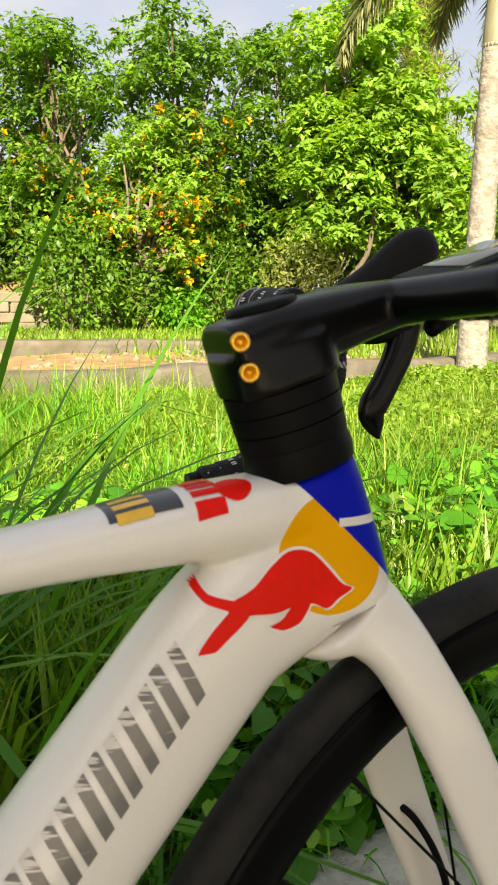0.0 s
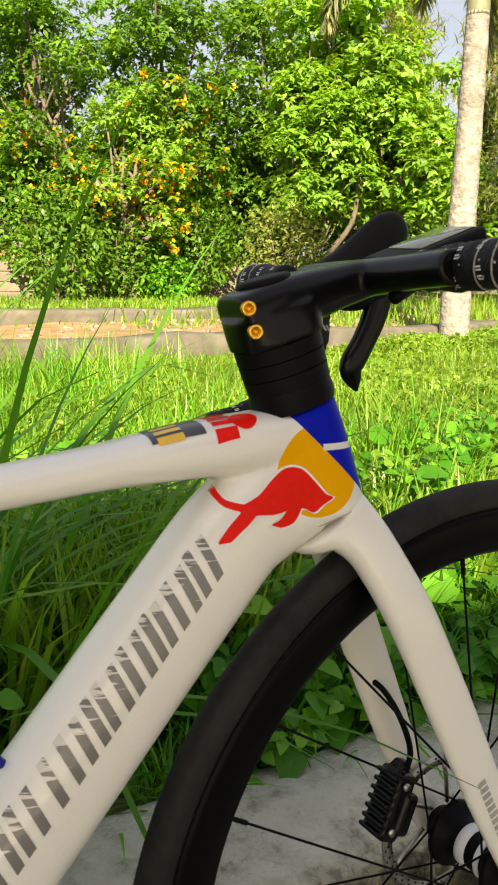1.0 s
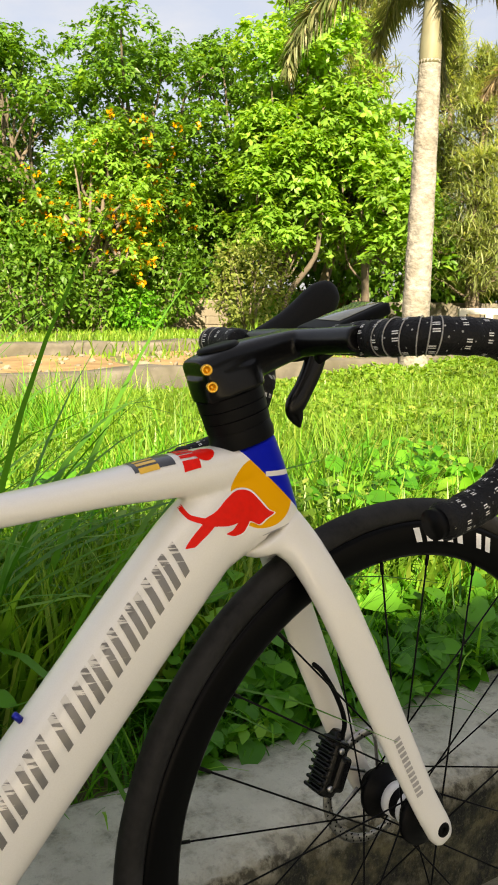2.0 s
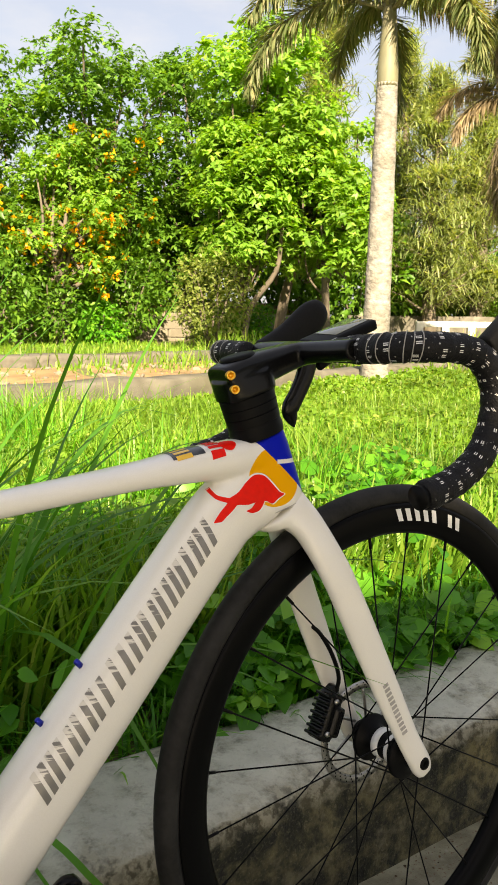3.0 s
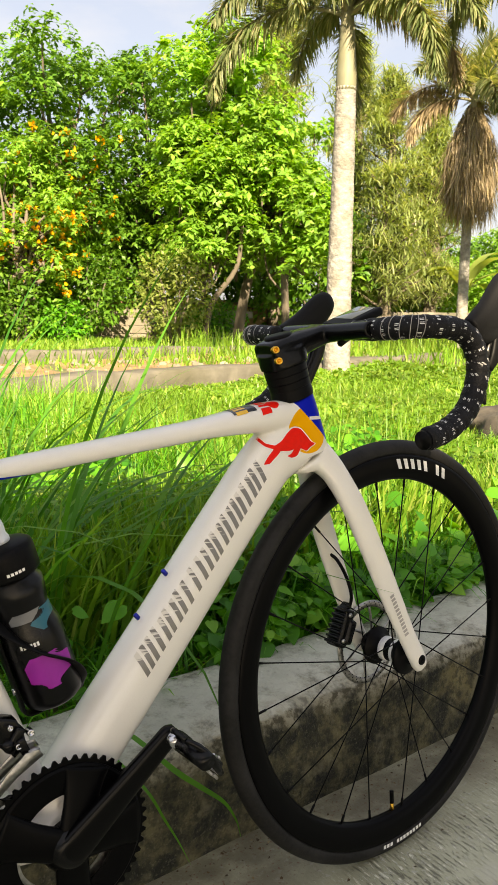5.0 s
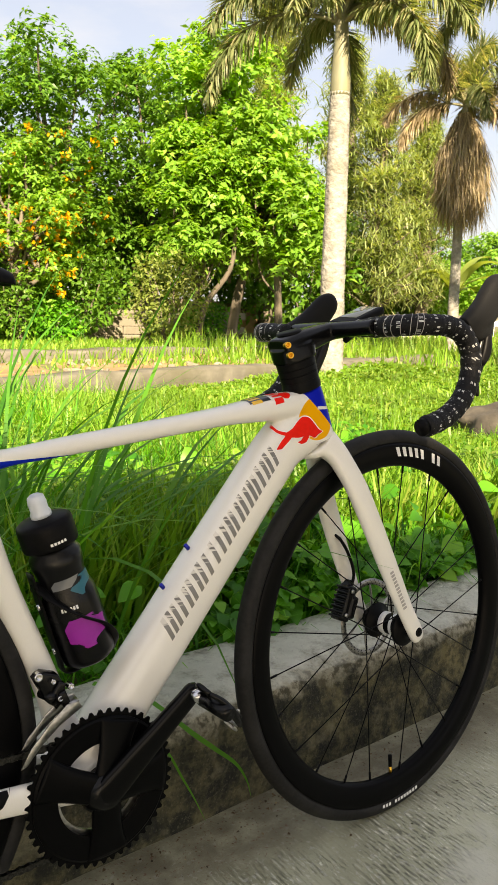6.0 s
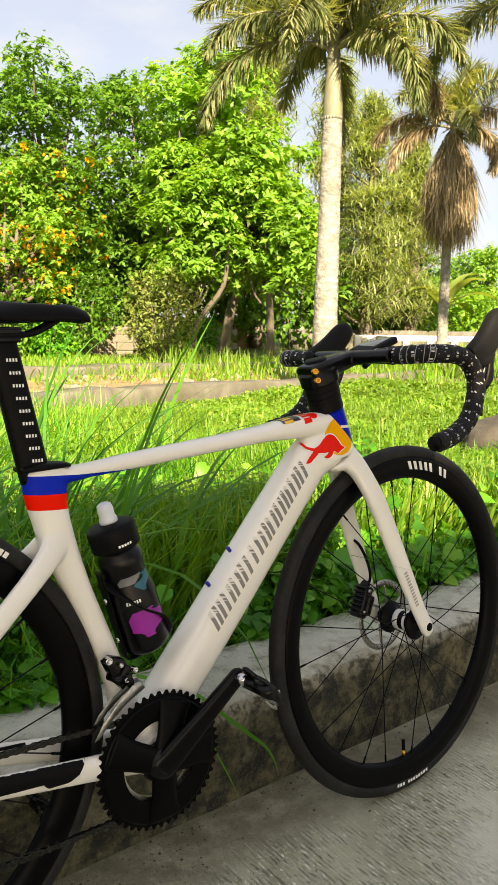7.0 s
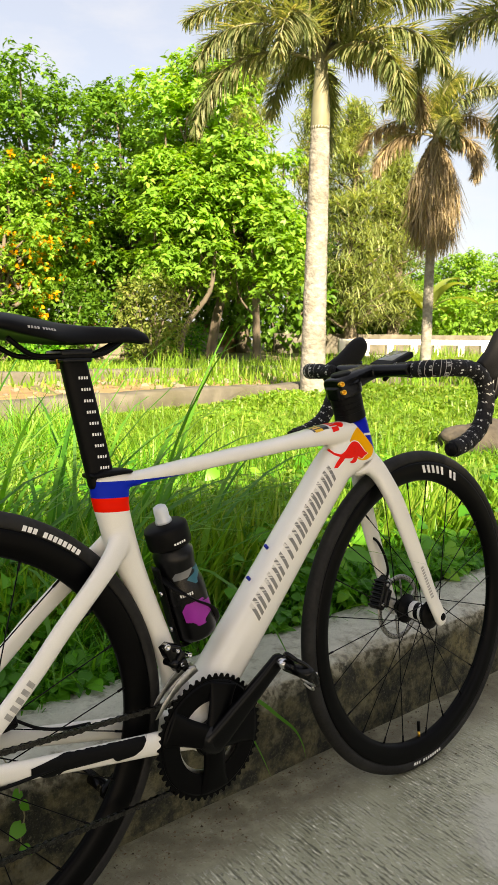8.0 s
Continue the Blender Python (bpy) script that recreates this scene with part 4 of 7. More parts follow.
def build_cockpit():
    """Stem, spacers, bar, tape, hoods and levers, as they stand turned."""
    ax = Vector((-0.2915, 0, 0.9578))
    c0 = Vector((0.3880, 0, 0.7575))
    bm = bmesh.new()
    sp = [(0.0, 0.0305, 0.0265), (0.007, 0.0315, 0.0270), (0.016, 0.0300, 0.0262)]
    sweep(bm, [(*(c0 + ax * s), a, b) for s, a, b in sp], 36, 1, 2.2)
    crease(part("headset_cover", bm, MATT_BLACK, bike, "flared matt black headset cover"), 30)
    zs = 0.0160
    for k in range(3):
        bm = bmesh.new()
        s0, s1 = zs + 0.0107 * k, zs + 0.0107 * (k + 1) - 0.0003
        r0 = 0.0308 + 0.0006 * k
        sweep(bm, [(*(c0 + ax * s0), r0 - 0.0006, 0.0256), (*(c0 + ax * (s0 + 0.0003)), r0, 0.0262), (*(c0 + ax * (s1 - 0.0003)), r0 + 0.0004, 0.0264), (*(c0 + ax * s1), r0 - 0.0002, 0.0258)], 36, 1, 2.2)
        crease(part("spacer", bm, MATT_BLACK, bike), 20)
    # stem: clamp block on the steerer, neck and bar centre melted together
    bm = bmesh.new()
    s0 = zs + 0.0312
    sweep(bm, [(*(c0 + ax * (s0 + 0.0005)), 0.0318, 0.0266), (*(c0 + ax * (s0 + 0.012)), 0.0324, 0.0268), (*(c0 + ax * (s0 + 0.024)), 0.0324, 0.0264)], 40, 2, 3.4)
    sweep(bm, [(0.3400, 0, 0.8178, 0.0160, 0.0235), (0.345, 0, 0.8195, 0.0168, 0.0255), (0.356, 0.001, 0.8232, 0.0178, 0.0265), (0.372, 0.002, 0.8280, 0.0188, 0.0268), (0.398, 0.004, 0.8345, 0.0182, 0.0250), (0.424, 0.006, 0.8413, 0.0160, 0.0225), (0.446, 0.008, 0.8468, 0.0142, 0.0245), (0.460, 0.009, 0.8490, 0.0128, 0.0270)], 40, 5, 3.6)
    sweep(bm, [(0.4586, 0.098, 0.8505, 0.0125, 0.0135), (0.4555, 0.055, 0.8495, 0.0135, 0.0165), (0.4525, 0.008, 0.8480, 0.0140, 0.019), (0.4499, -0.045, 0.8490, 0.0125, 0.0138), (0.4469, -0.100, 0.8500, 0.0120, 0.0125)], 24, 4, 2.1, lateral=(1, 0, 0))
    stem = part("stem", fuse(bm, 0.0016, 10), GLOSS_BLACK, bike, "satin black one-piece stem and bar centre")
    # top cap
    cap = Vector((0.3640, 0.002, 0.8448))
    bm = bmesh.new()
    lathe(bm, [(0.0, 0.0026), (0.012, 0.0026), (0.0185, 0.0018), (0.0200, 0.0), (0.0200, -0.003)], 36, axis="z")
    bmesh.ops.transform(bm, matrix=Matrix.Translation(cap) @ Matrix.Rotation(radians(-15.5), 4, "Y"), verts=bm.verts)
    part("top_cap", bm, MATT_BLACK, stem, "black printed top cap")
    # gold clamp bolts at the back of the stem, a side each
    for p in (Vector((0.3400, -0.0215, 0.8255)), Vector((0.3450, -0.0215, 0.8105))):
        bm = bmesh.new()
        lathe(bm, [(0.0, 0.004), (0.0022, 0.004), (0.0026, 0.0078), (0.0042, 0.0085), (0.0050, 0.0078)] + [(0.0050 - 0.0007 * (k % 2), 0.0070 - 0.0008 * k) for k in range(9)] + [(0.0046, -0.010)], 24, axis="z")
        bmesh.ops.transform(bm, matrix=Matrix.Translation(p) @ Vector((-0.38, -0.92, -0.03)).to_track_quat("Z", "Y").to_matrix().to_4x4(), verts=bm.verts)
        part("clamp_bolt", bm, GOLD, stem, "gold anodised clamp bolt")

    for s in (-1, 1):
        oy = 0.014                                         # the turned bar stands this far to one side
        def at(x, y, z):
            return (x - 0.004 - 0.008 * s, y * s + oy, z)          # the turn brings one end forward
        hw = 0.182
        top = [(0.4550, 0.064 if s < 0 else 0.088, 0.8497), (0.4550, 0.125, 0.8505), (0.4565, 0.152, 0.851), (0.4697, hw - 0.010, 0.8515)]
        if s < 0:
            path = top + [(0.4941, hw, 0.851), (0.5225, hw + 0.003, 0.849), (0.5478, hw + 0.005, 0.840), (0.5641, hw + 0.007, 0.820), (0.5681, hw + 0.009, 0.795), (0.5600, hw + 0.011, 0.766), (0.5397, hw + 0.013, 0.738), (0.5123, hw + 0.014, 0.720), (0.4819, hw + 0.015, 0.7095), (0.4545, hw + 0.015, 0.7045)]
        else:
            path = top + [(0.4870, hw - 0.008, 0.852), (0.5035, hw - 0.012, 0.850), (0.5170, hw - 0.018, 0.842), (0.5255, hw - 0.022, 0.824), (0.5245, hw - 0.023, 0.800), (0.5150, hw - 0.021, 0.774), (0.4970, hw - 0.018, 0.748), (0.4700, hw - 0.016, 0.731), (0.4410, hw - 0.014, 0.7205), (0.4135, hw - 0.013, 0.7155)]
        pts = [at(*p) for p in path]
        bm = bmesh.new()
        c = spline([(*p, 0.0152) for p in pts], 9)
        # wrapped tape: overlaps every couple of centimetres
        seg = np.concatenate([[0], np.cumsum(np.linalg.norm(np.diff(c[:, :3], axis=0), axis=1))])
        L = np.arange(0, seg[-1], 0.0022)
        cs = np.stack([np.interp(L, seg, c[:, k]) for k in range(3)], 1)
        rad = 0.0150 + 0.0012 * ((L / 0.021) % 1.0)
        rad = np.where(L < 0.034, 0.0139 + 0.0014 * (L / 0.034) ** 3, rad)
        rad[:1], rad[-3:] = 0.0125, [0.0150, 0.0135, 0.010]
        t = np.gradient(cs, axis=0)
        ref = np.array((0.0, 0.2, 1.0))
        rings = []
        for p, d, r in zip(cs, t, rad):
            d = d / np.linalg.norm(d)
            ref = ref - d * ref.dot(d)
            ref /= np.linalg.norm(ref)
            o = np.cross(d, ref)
            rings.append([bm.verts.new(p + r * (ref * math.cos(k * math.tau / 18) + o * math.sin(k * math.tau / 18))) for k in range(18)])
        for a, b in zip(rings, rings[1:]):
            for i in range(18):
                bm.faces.new((a[i], a[(i + 1) % 18], b[(i + 1) % 18], b[i]))
        bm.faces.new(rings[0][::-1])
        bm.faces.new(rings[-1])
        tape = part("bar_tape", bm, TAPE, bike, "black perforated bar tape with small white print")
        # rows of small pale print, wrap by wrap
        for wrap in range(0, int(L[-1] / 0.021)):
            bm = bmesh.new()
            for g in range(5):
                a0 = wrap * 0.9 + g * math.tau / 5
                for j in range(5):
                    k = int((wrap * 0.021 + 0.006 + 0.0028 * (g % 2)) / 0.0022)
                    if j == 2 or k + 2 >= len(cs) - 3:
                        continue
                    p4 = []
                    for kk, da in ((k, 0), (k, 0.055), (k + 2, 0.055), (k + 2, 0)):
                        d = t[kk] / np.linalg.norm(t[kk])
                        u1 = np.cross(d, (0.1, 0.2, 1.0))
                        u1 /= np.linalg.norm(u1)
                        ang = a0 + j * 0.125 + da
                        p4.append(bm.verts.new(cs[kk] + (rad[kk] + 0.0004) * (u1 * math.cos(ang) + np.cross(d, u1) * math.sin(ang))))
                    bm.faces.new(p4)
            part("print", bm, WHITE_DECAL, tape)
        for q in (0.046, 0.058, 0.070, 0.080, 0.088, 0.094):
            k = min(int((q + (0.024 if s < 0 else 0.0)) / 0.0022), len(cs) - 3)
            p, d = cs[k], t[k] / np.linalg.norm(t[k])
            u1 = np.cross(d, (0.1, 0.2, 1.0))
            u1 /= np.linalg.norm(u1)
            u2 = np.cross(d, u1)
            bm = bmesh.new()
            loop = [p + (rad[k] + 0.0004) * (u1 * math.cos(a) + u2 * math.sin(a)) + d * 0.0025 * math.cos(a + 1.0) for a in np.linspace(0, math.tau, 25)]
            wire(bm, loop, 0.00055, 5, 1)
            part("edge_line", bm, FAINT_DECAL, tape)
        bm = bmesh.new()
        e, f = Vector(pts[-1]), (Vector(pts[-1]) - Vector(pts[-2])).normalized()
        wire(bm, [e - f * 0.002, e + f * 0.003, e + f * 0.005], 0.0128, 16, 1)
        part("bar_plug", bm, MATT_BLACK, tape)
        # hood
        bm = bmesh.new()
        if s < 0:
            hp = [(0.562, hw, 0.846, 0.016, 0.014), (0.584, hw, 0.856, 0.0215, 0.0160), (0.606, hw - 0.001, 0.868, 0.0250, 0.0165), (0.624, hw - 0.003, 0.884, 0.0260, 0.0165), (0.638, hw - 0.005, 0.900, 0.0245, 0.0160), (0.649, hw - 0.007, 0.912, 0.0215, 0.0150), (0.658, hw - 0.008, 0.921, 0.0150, 0.0115), (0.662, hw - 0.009, 0.925, 0.0065, 0.0060)]
        else:
            hp = [(0.534, hw, 0.853, 0.014, 0.013), (0.558, hw, 0.859, 0.0195, 0.0155), (0.582, hw - 0.001, 0.868, 0.0240, 0.0165), (0.602, hw - 0.003, 0.881, 0.0260, 0.0165), (0.616, hw - 0.005, 0.895, 0.0250, 0.0165), (0.628, hw - 0.007, 0.907, 0.0220, 0.0150), (0.636, hw - 0.008, 0.916, 0.0150, 0.0115), (0.640, hw - 0.009, 0.920, 0.0065, 0.0060)]
        sweep(bm, [(*at(*p[:3]), p[3], p[4]) for p in hp], 22, 5, 2.3)
        sweep(bm, [(*at(0.5720, hw, 0.848), 0.022, 0.0145), (*at(0.5900, hw, 0.846), 0.021, 0.014), (*at(0.6209, hw - 0.004, 0.850), 0.018, 0.0125)], 20, 4, 2.3)
        hood = part("brake_hood", fuse(bm, 0.0024, 6), HOOD, bike, "black rubber brake hood")
        bm = bmesh.new()
        lv = [(0.622, hw - 0.004, 0.872, 0.011, 0.010), (0.619, hw - 0.004, 0.846, 0.0125, 0.010), (0.611, hw - 0.004, 0.818, 0.0120, 0.009), (0.598, hw - 0.003, 0.792, 0.0115, 0.008), (0.585, hw - 0.002, 0.769, 0.0120, 0.0075), (0.5895, hw, 0.7535, 0.0080, 0.005), (0.5945, hw + 0.002, 0.7425, 0.0012, 0.002)]
        sweep(bm, [(*at(*p[:3]), p[3] * 1.15, p[4]) for p in lv], 16, 5, 2.4)
        part("brake_lever", bm, GLOSS_BLACK, hood, "black curved brake lever")
        bm = bmesh.new()
        sv = [(0.6160, hw + 0.004, 0.840, 0.006, 0.004), (0.6100, hw + 0.006, 0.812, 0.010, 0.005), (0.6000, hw + 0.005, 0.792, 0.006, 0.003)]
        sweep(bm, [(*at(*p[:3]), p[3], p[4]) for p in sv], 12, 4, 2.2)
        part("shift_paddle", bm, MATT_BLACK, hood)
    return stem


def tape_material():
    """Perforated black tape with rows of small pale print."""
    m, n, l = nodes_of("bar_tape_print")
    bsdf = n["Principled BSDF"]
    co = n.new("ShaderNodeTexCoord")
    v = n.new("ShaderNodeTexVoronoi")
    v.inputs["Scale"].default_value = 170.0
    mp = n.new("ShaderNodeMapping")
    mp.inputs["Scale"].default_value = (1.0, 1.0, 1.0)
    l.new(co.outputs["Object"], mp.inputs["Vector"])
    l.new(mp.outputs["Vector"], v.inputs["Vector"])
    nz = n.new("ShaderNodeTexNoise")
    nz.inputs["Scale"].default_value, nz.inputs["Detail"].default_value = 520.0, 1.0
    l.new(co.outputs["Object"], nz.inputs["Vector"])
    near = n.new("ShaderNodeMath")
    near.operation, near.inputs[1].default_value = "LESS_THAN", 0.16
    l.new(v.outputs["Distance"], near.inputs[0])
    grain = n.new("ShaderNodeMath")
    grain.operation, grain.inputs[1].default_value = "GREATER_THAN", 0.515
    l.new(nz.outputs["Fac"], grain.inputs[0])
    both = n.new("ShaderNodeMath")
    both.operation = "MULTIPLY"
    l.new(near.outputs[0], both.inputs[0])
    l.new(grain.outputs[0], both.inputs[1])
    mix = n.new("ShaderNodeMixRGB")
    mix.inputs["Color1"].default_value, mix.inputs["Color2"].default_value = (0.006, 0.006, 0.0065, 1), (0.42, 0.42, 0.40, 1)
    bsdf.inputs["Specular IOR Level"].default_value = 0.2
    l.new(both.outputs[0], mix.inputs["Fac"])
    l.new(mix.outputs["Color"], bsdf.inputs["Base Color"])
    bsdf.inputs["Roughness"].default_value = 0.55
    h = n.new("ShaderNodeTexVoronoi")
    h.inputs["Scale"].default_value = 420.0
    l.new(co.outputs["Object"], h.inputs["Vector"])
    bp = n.new("ShaderNodeBump")
    bp.inputs["Distance"].default_value = 0.0006
    l.new(h.outputs["Distance"], bp.inputs["Height"])
    l.new(bp.outputs["Normal"], bsdf.inputs["Normal"])
    return m


TAPE = tape_material()
build_cockpit()


def build_computer():
    comp = tagged(holder("bike_computer"), "small black cycling computer on an out-front mount", "bike computer")
    m = Matrix.Rotation(radians(-LEAN), 4, "X") @ pose(0.499, -0.007, 0.869, 5, -19, 3.0)
    bm = bmesh.new()
    box(bm, (0.084, 0.050, 0.013), Matrix(), 0.005, 3)
    bmesh.ops.transform(bm, matrix=m, verts=bm.verts)
    part("case", bm, MATT_BLACK, comp)
    bm = bmesh.new()
    box(bm, (0.054, 0.035, 0.0012), pose(0.008, 0.001, 0.0070), 0.0005, 1)
    bmesh.ops.transform(bm, matrix=m, verts=bm.verts)
    part("screen", bm, SCREEN, comp, "glossy screen, switched off, its grey tinted as reflected sky and trees")
    bm = bmesh.new()
    wire(bm, [m @ Vector((0.0, 0, -0.010)), m @ Vector((-0.02, -0.012, -0.016)), m @ Vector((-0.055, -0.02, -0.018))], 0.005, 10, 4)
    part("mount", bm, MATT_BLACK, comp)


build_computer()


def build_saddle_and_post():
    bm = bmesh.new()
    sweep(bm, [(-0.1522, 0, 0.690, 0.0215, 0.0125), (-0.1572, 0, 0.712, 0.0215, 0.0125), (-0.1897, 0, 0.862, 0.0205, 0.0125), (-0.1928, 0, 0.876, 0.020, 0.0125)], 40, 24, 2.7)
    post = part("seatpost", bm, MATT_BLACK, bike, "black aero seatpost with small pale print")
    tri = triangles(post)
    for k in range(9):
        x, z = -0.1525 - 0.0037 * k, 0.712 + 0.0168 * k
        for j in range(4):
            u = x - 0.008 + 0.0042 * j
            decal("print_bar", tri, quad((u, z), (u + 0.0026, z + 0.0004), (u + 0.0022, z + 0.0046), (u - 0.0004, z + 0.0042)), 2, 2, WHITE_DECAL, post)
    bm = bmesh.new()
    sweep(bm, [(-0.1755, 0, 0.7020, 0.004, 0.0195), (-0.1522, 0, 0.7045, 0.0065, 0.021), (-0.1197, 0, 0.7050, 0.0050, 0.019), (-0.1055, 0, 0.7040, 0.003, 0.014)], 20, 4, 2.6)
    part("seat_clamp", bm, MATT_BLACK, bike, "black seat clamp cover")
    # saddle top: rows of (x, z, half width, thickness)
    rows = [(-0.0670, 0.9065, 0.012, 0.010), (-0.0730, 0.9105, 0.0165, 0.015), (-0.0964, 0.9160, 0.0185, 0.020), (-0.1370, 0.9170, 0.0200, 0.024), (-0.1775, 0.9165, 0.0240, 0.026), (-0.2181, 0.9180, 0.038, 0.027), (-0.2536, 0.9225, 0.056, 0.028), (-0.2891, 0.928, 0.067, 0.028), (-0.3165, 0.931, 0.0685, 0.024), (-0.3348, 0.929, 0.060, 0.016), (-0.3409, 0.926, 0.045, 0.008)]
    r = spline(rows, 5)
    bm = bmesh.new()
    rings = []
    for x, z, w, th in r:
        ring = []
        for k in range(28):
            a = k * math.tau / 28
            ca, sa = math.cos(a), math.sin(a)
            y = w * math.copysign(abs(ca) ** 0.75, ca)
            up = 0.42 * th * max(0, sa) ** 0.6 - 0.30 * th * (abs(y) / w) ** 2 * 1.6
            dn = -0.55 * th * max(0, -sa) ** 0.7
            groove = -0.005 * math.exp(-(y / 0.007) ** 2) * (1 if sa > 0 and x < -0.11 else 0)
            ring.append(bm.verts.new((x, y, z + (up if sa >= 0 else dn - 0.30 * th * (abs(y) / w) ** 2 * 1.6) + groove)))
        rings.append(ring)
    for a, b in zip(rings, rings[1:]):
        for i in range(28):
            bm.faces.new((a[i], a[(i + 1) % 28], b[(i + 1) % 28], b[i]))
    bm.faces.new(rings[0][::-1])
    bm.faces.new(rings[-1])
    saddle = part("saddle", bm, MATT_BLACK, bike, "slim black road saddle")
    tri = triangles(saddle)
    for k in range(9):
        x = -0.288 + 0.0052 * k + (0.004 if k > 3 else 0)
        decal("print_bar", tri, quad((x, 0.9165 - 0.00035 * k), (x + 0.0036, 0.9162 - 0.00035 * k), (x + 0.0036, 0.9195 - 0.00035 * k), (x, 0.9198 - 0.00035 * k)), 2, 2, FAINT_DECAL, saddle)
    for s in (-1, 1):
        bm = bmesh.new()
        wire(bm, [(-0.1116, s * 0.008, 0.904), (-0.1370, s * 0.016, 0.890), (-0.1623, s * 0.0215, 0.8815), (-0.2029, s * 0.022, 0.880), (-0.2435, s * 0.022, 0.880), (-0.2719, s * 0.028, 0.884), (-0.3043, s * 0.036, 0.905)], 0.0037, 10, 5)
        part("saddle_rail", bm, MATT_BLACK, saddle)
    bm = bmesh.new()
    box(bm, (0.050, 0.052, 0.010), pose(-0.197, 0, 0.8855, 0, -2), 0.003)
    box(bm, (0.046, 0.050, 0.008), pose(-0.196, 0, 0.8745, 0, -2), 0.003)
    part("rail_clamp", bm, GLOSS_BLACK, post)
    bm = bmesh.new()
    wire(bm, [(-0.2171, -0.004, 0.862), (-0.2171, -0.004, 0.890)], 0.003, 10, 1)
    part("clamp_bolt", bm, GOLD, post)


build_saddle_and_post()


def ring_with_teeth(bm, r, teeth, y, th, inner, depth=0.0055):
    n = teeth * 4
    a, b, c, d = [], [], [], []
    for k in range(n):
        ang = k * math.tau / n
        rr = r + (depth * 0.5 if k % 4 in (1, 2) else -depth * 0.5)
        for lst, q, yy in ((a, rr, y - th * 0.3), (b, rr, y + th * 0.3), (c, inner, y + th / 2), (d, inner, y - th / 2)):
            lst.append(bm.verts.new((q * math.cos(ang), yy, q * math.sin(ang))))
    for k in range(n):
        j = (k + 1) % n
        for p, q in ((a, b), (b, c), (c, d), (d, a)):
            bm.faces.new((p[k], p[j], q[j], q[k]))


def build_drivetrain():
    crank = holder("crankset", bike)
    crank["label"] = "black crankset with two chainrings"
    M = Matrix.Translation(BB)

    def put(nm, bm, mat, label="", parent=crank, smooth=True):
        bmesh.ops.transform(bm, matrix=M, verts=bm.verts)
        return part(nm, bm, mat, parent, label, smooth)

    bm = bmesh.new()
    ring_with_teeth(bm, 0.1005, 50, -0.050, 0.004, 0.082)
    lathe(bm, [(0.061, -0.0530), (0.066, -0.0540), (0.091, -0.0550), (0.0940, -0.0530), (0.0940, -0.050), (0.061, -0.050)], 80, True)
    crease(put("chainring", bm, CARBON, "large black toothed chainring"), 30)
    bm = bmesh.new()
    ring_with_teeth(bm, 0.069, 34, -0.0425, 0.004, 0.056)
    crease(put("chainring", bm, STEEL, "small steel chainring"), 30)
    tip = Vector((0.1215, 0, 0.366)) - BB
    ca = math.atan2(tip.z, tip.x)
    for k, (da, w) in enumerate(((0.55, 0.015), (-0.75, 0.015), (2.0, 0.015), (-2.25, 0.017))):
        bm = bmesh.new()
        a = ca + da
        sweep(bm, [(0.014 * math.cos(a), -0.060, 0.014 * math.sin(a), 0.020, 0.008), (0.045 * math.cos(a), -0.058, 0.045 * math.sin(a), 0.021, 0.0060), (0.072 * math.cos(a), -0.0545, 0.072 * math.sin(a), 0.025, 0.005), (0.089 * math.cos(a), -0.053, 0.089 * math.sin(a), 0.030, 0.004)], 14, 4, 2.6)
        put("spider_arm", bm, CARBON)
    bm = bmesh.new()
    lathe(bm, [(0.0, -0.072), (0.009, -0.072), (0.011, -0.0735), (0.018, -0.0735), (0.021, -0.070), (0.030, -0.060), (0.032, -0.052), (0.022, -0.046), (0.022, 0.06), (0.0, 0.06)], 36)
    put("axle", bm, GLOSS_BLACK)
    for s, t in ((-1, tip), (1, -tip)):
        u = t.normalized()
        L = t.length
        bm = bmesh.new()
        y0, y1 = (-0.066, -0.080) if s < 0 else (0.066, 0.080)
        rows = []
        for f, w, h in ((-0.10, 0.010, 0.006), (0.0, 0.021, 0.0095), (0.25, 0.0195, 0.0090), (0.6, 0.0160, 0.0085), (0.9, 0.0140, 0.0078), (1.02, 0.0130, 0.0075), (1.075, 0.006, 0.005)):
            p = u * (L * f)
            rows.append((p.x, y0 + (y1 - y0) * max(0, f), p.z, w, h))
        sweep(bm, rows, 18, 5, 3.0)
        arm = put("crank_arm", bm, CRANK, "gloss black hollow crank arm")
        # pedal
        yy = y1
        bm = bmesh.new()
        wire(bm, [(t.x, yy + s * -0.002, t.z), (t.x, yy + s * 0.022, t.z)], 0.0085, 14, 1)
        put("pedal_spindle", bm, CHROME, "silver pedal spindle", arm)
        bm = bmesh.new()
        pm = Matrix.Translation((t.x + 0.006, yy + s * 0.046, t.z - 0.004)) @ Matrix.Rotation(radians(40), 4, "Y")
        wire(bm, [pm @ Vector((0, -0.030, 0)), pm @ Vector((0, 0.030, 0))], 0.0105, 14, 1)
        box(bm, (0.030, 0.046, 0.010), pm @ pose(0.016, 0, 0.003), 0.004)
        for sy in (-1, 1):
            sweep(bm, [pm_row for pm_row in [(*(pm @ Vector((-0.030, sy * 0.014, 0.008))), 0.003, 0.003), (*(pm @ Vector((-0.012, sy * 0.020, 0.009))), 0.004, 0.005), (*(pm @ Vector((0.012, sy * 0.022, 0.004))), 0.0055, 0.006), (*(pm @ Vector((0.038, sy * 0.017, -0.004))), 0.004, 0.004)]], 8, 3, 2.4)
        wire(bm, [pm @ Vector((-0.030, -0.014, 0.008)), pm @ Vector((-0.040, 0, 0.010)), pm @ Vector((-0.030, 0.014, 0.008))], 0.0036, 8, 4)
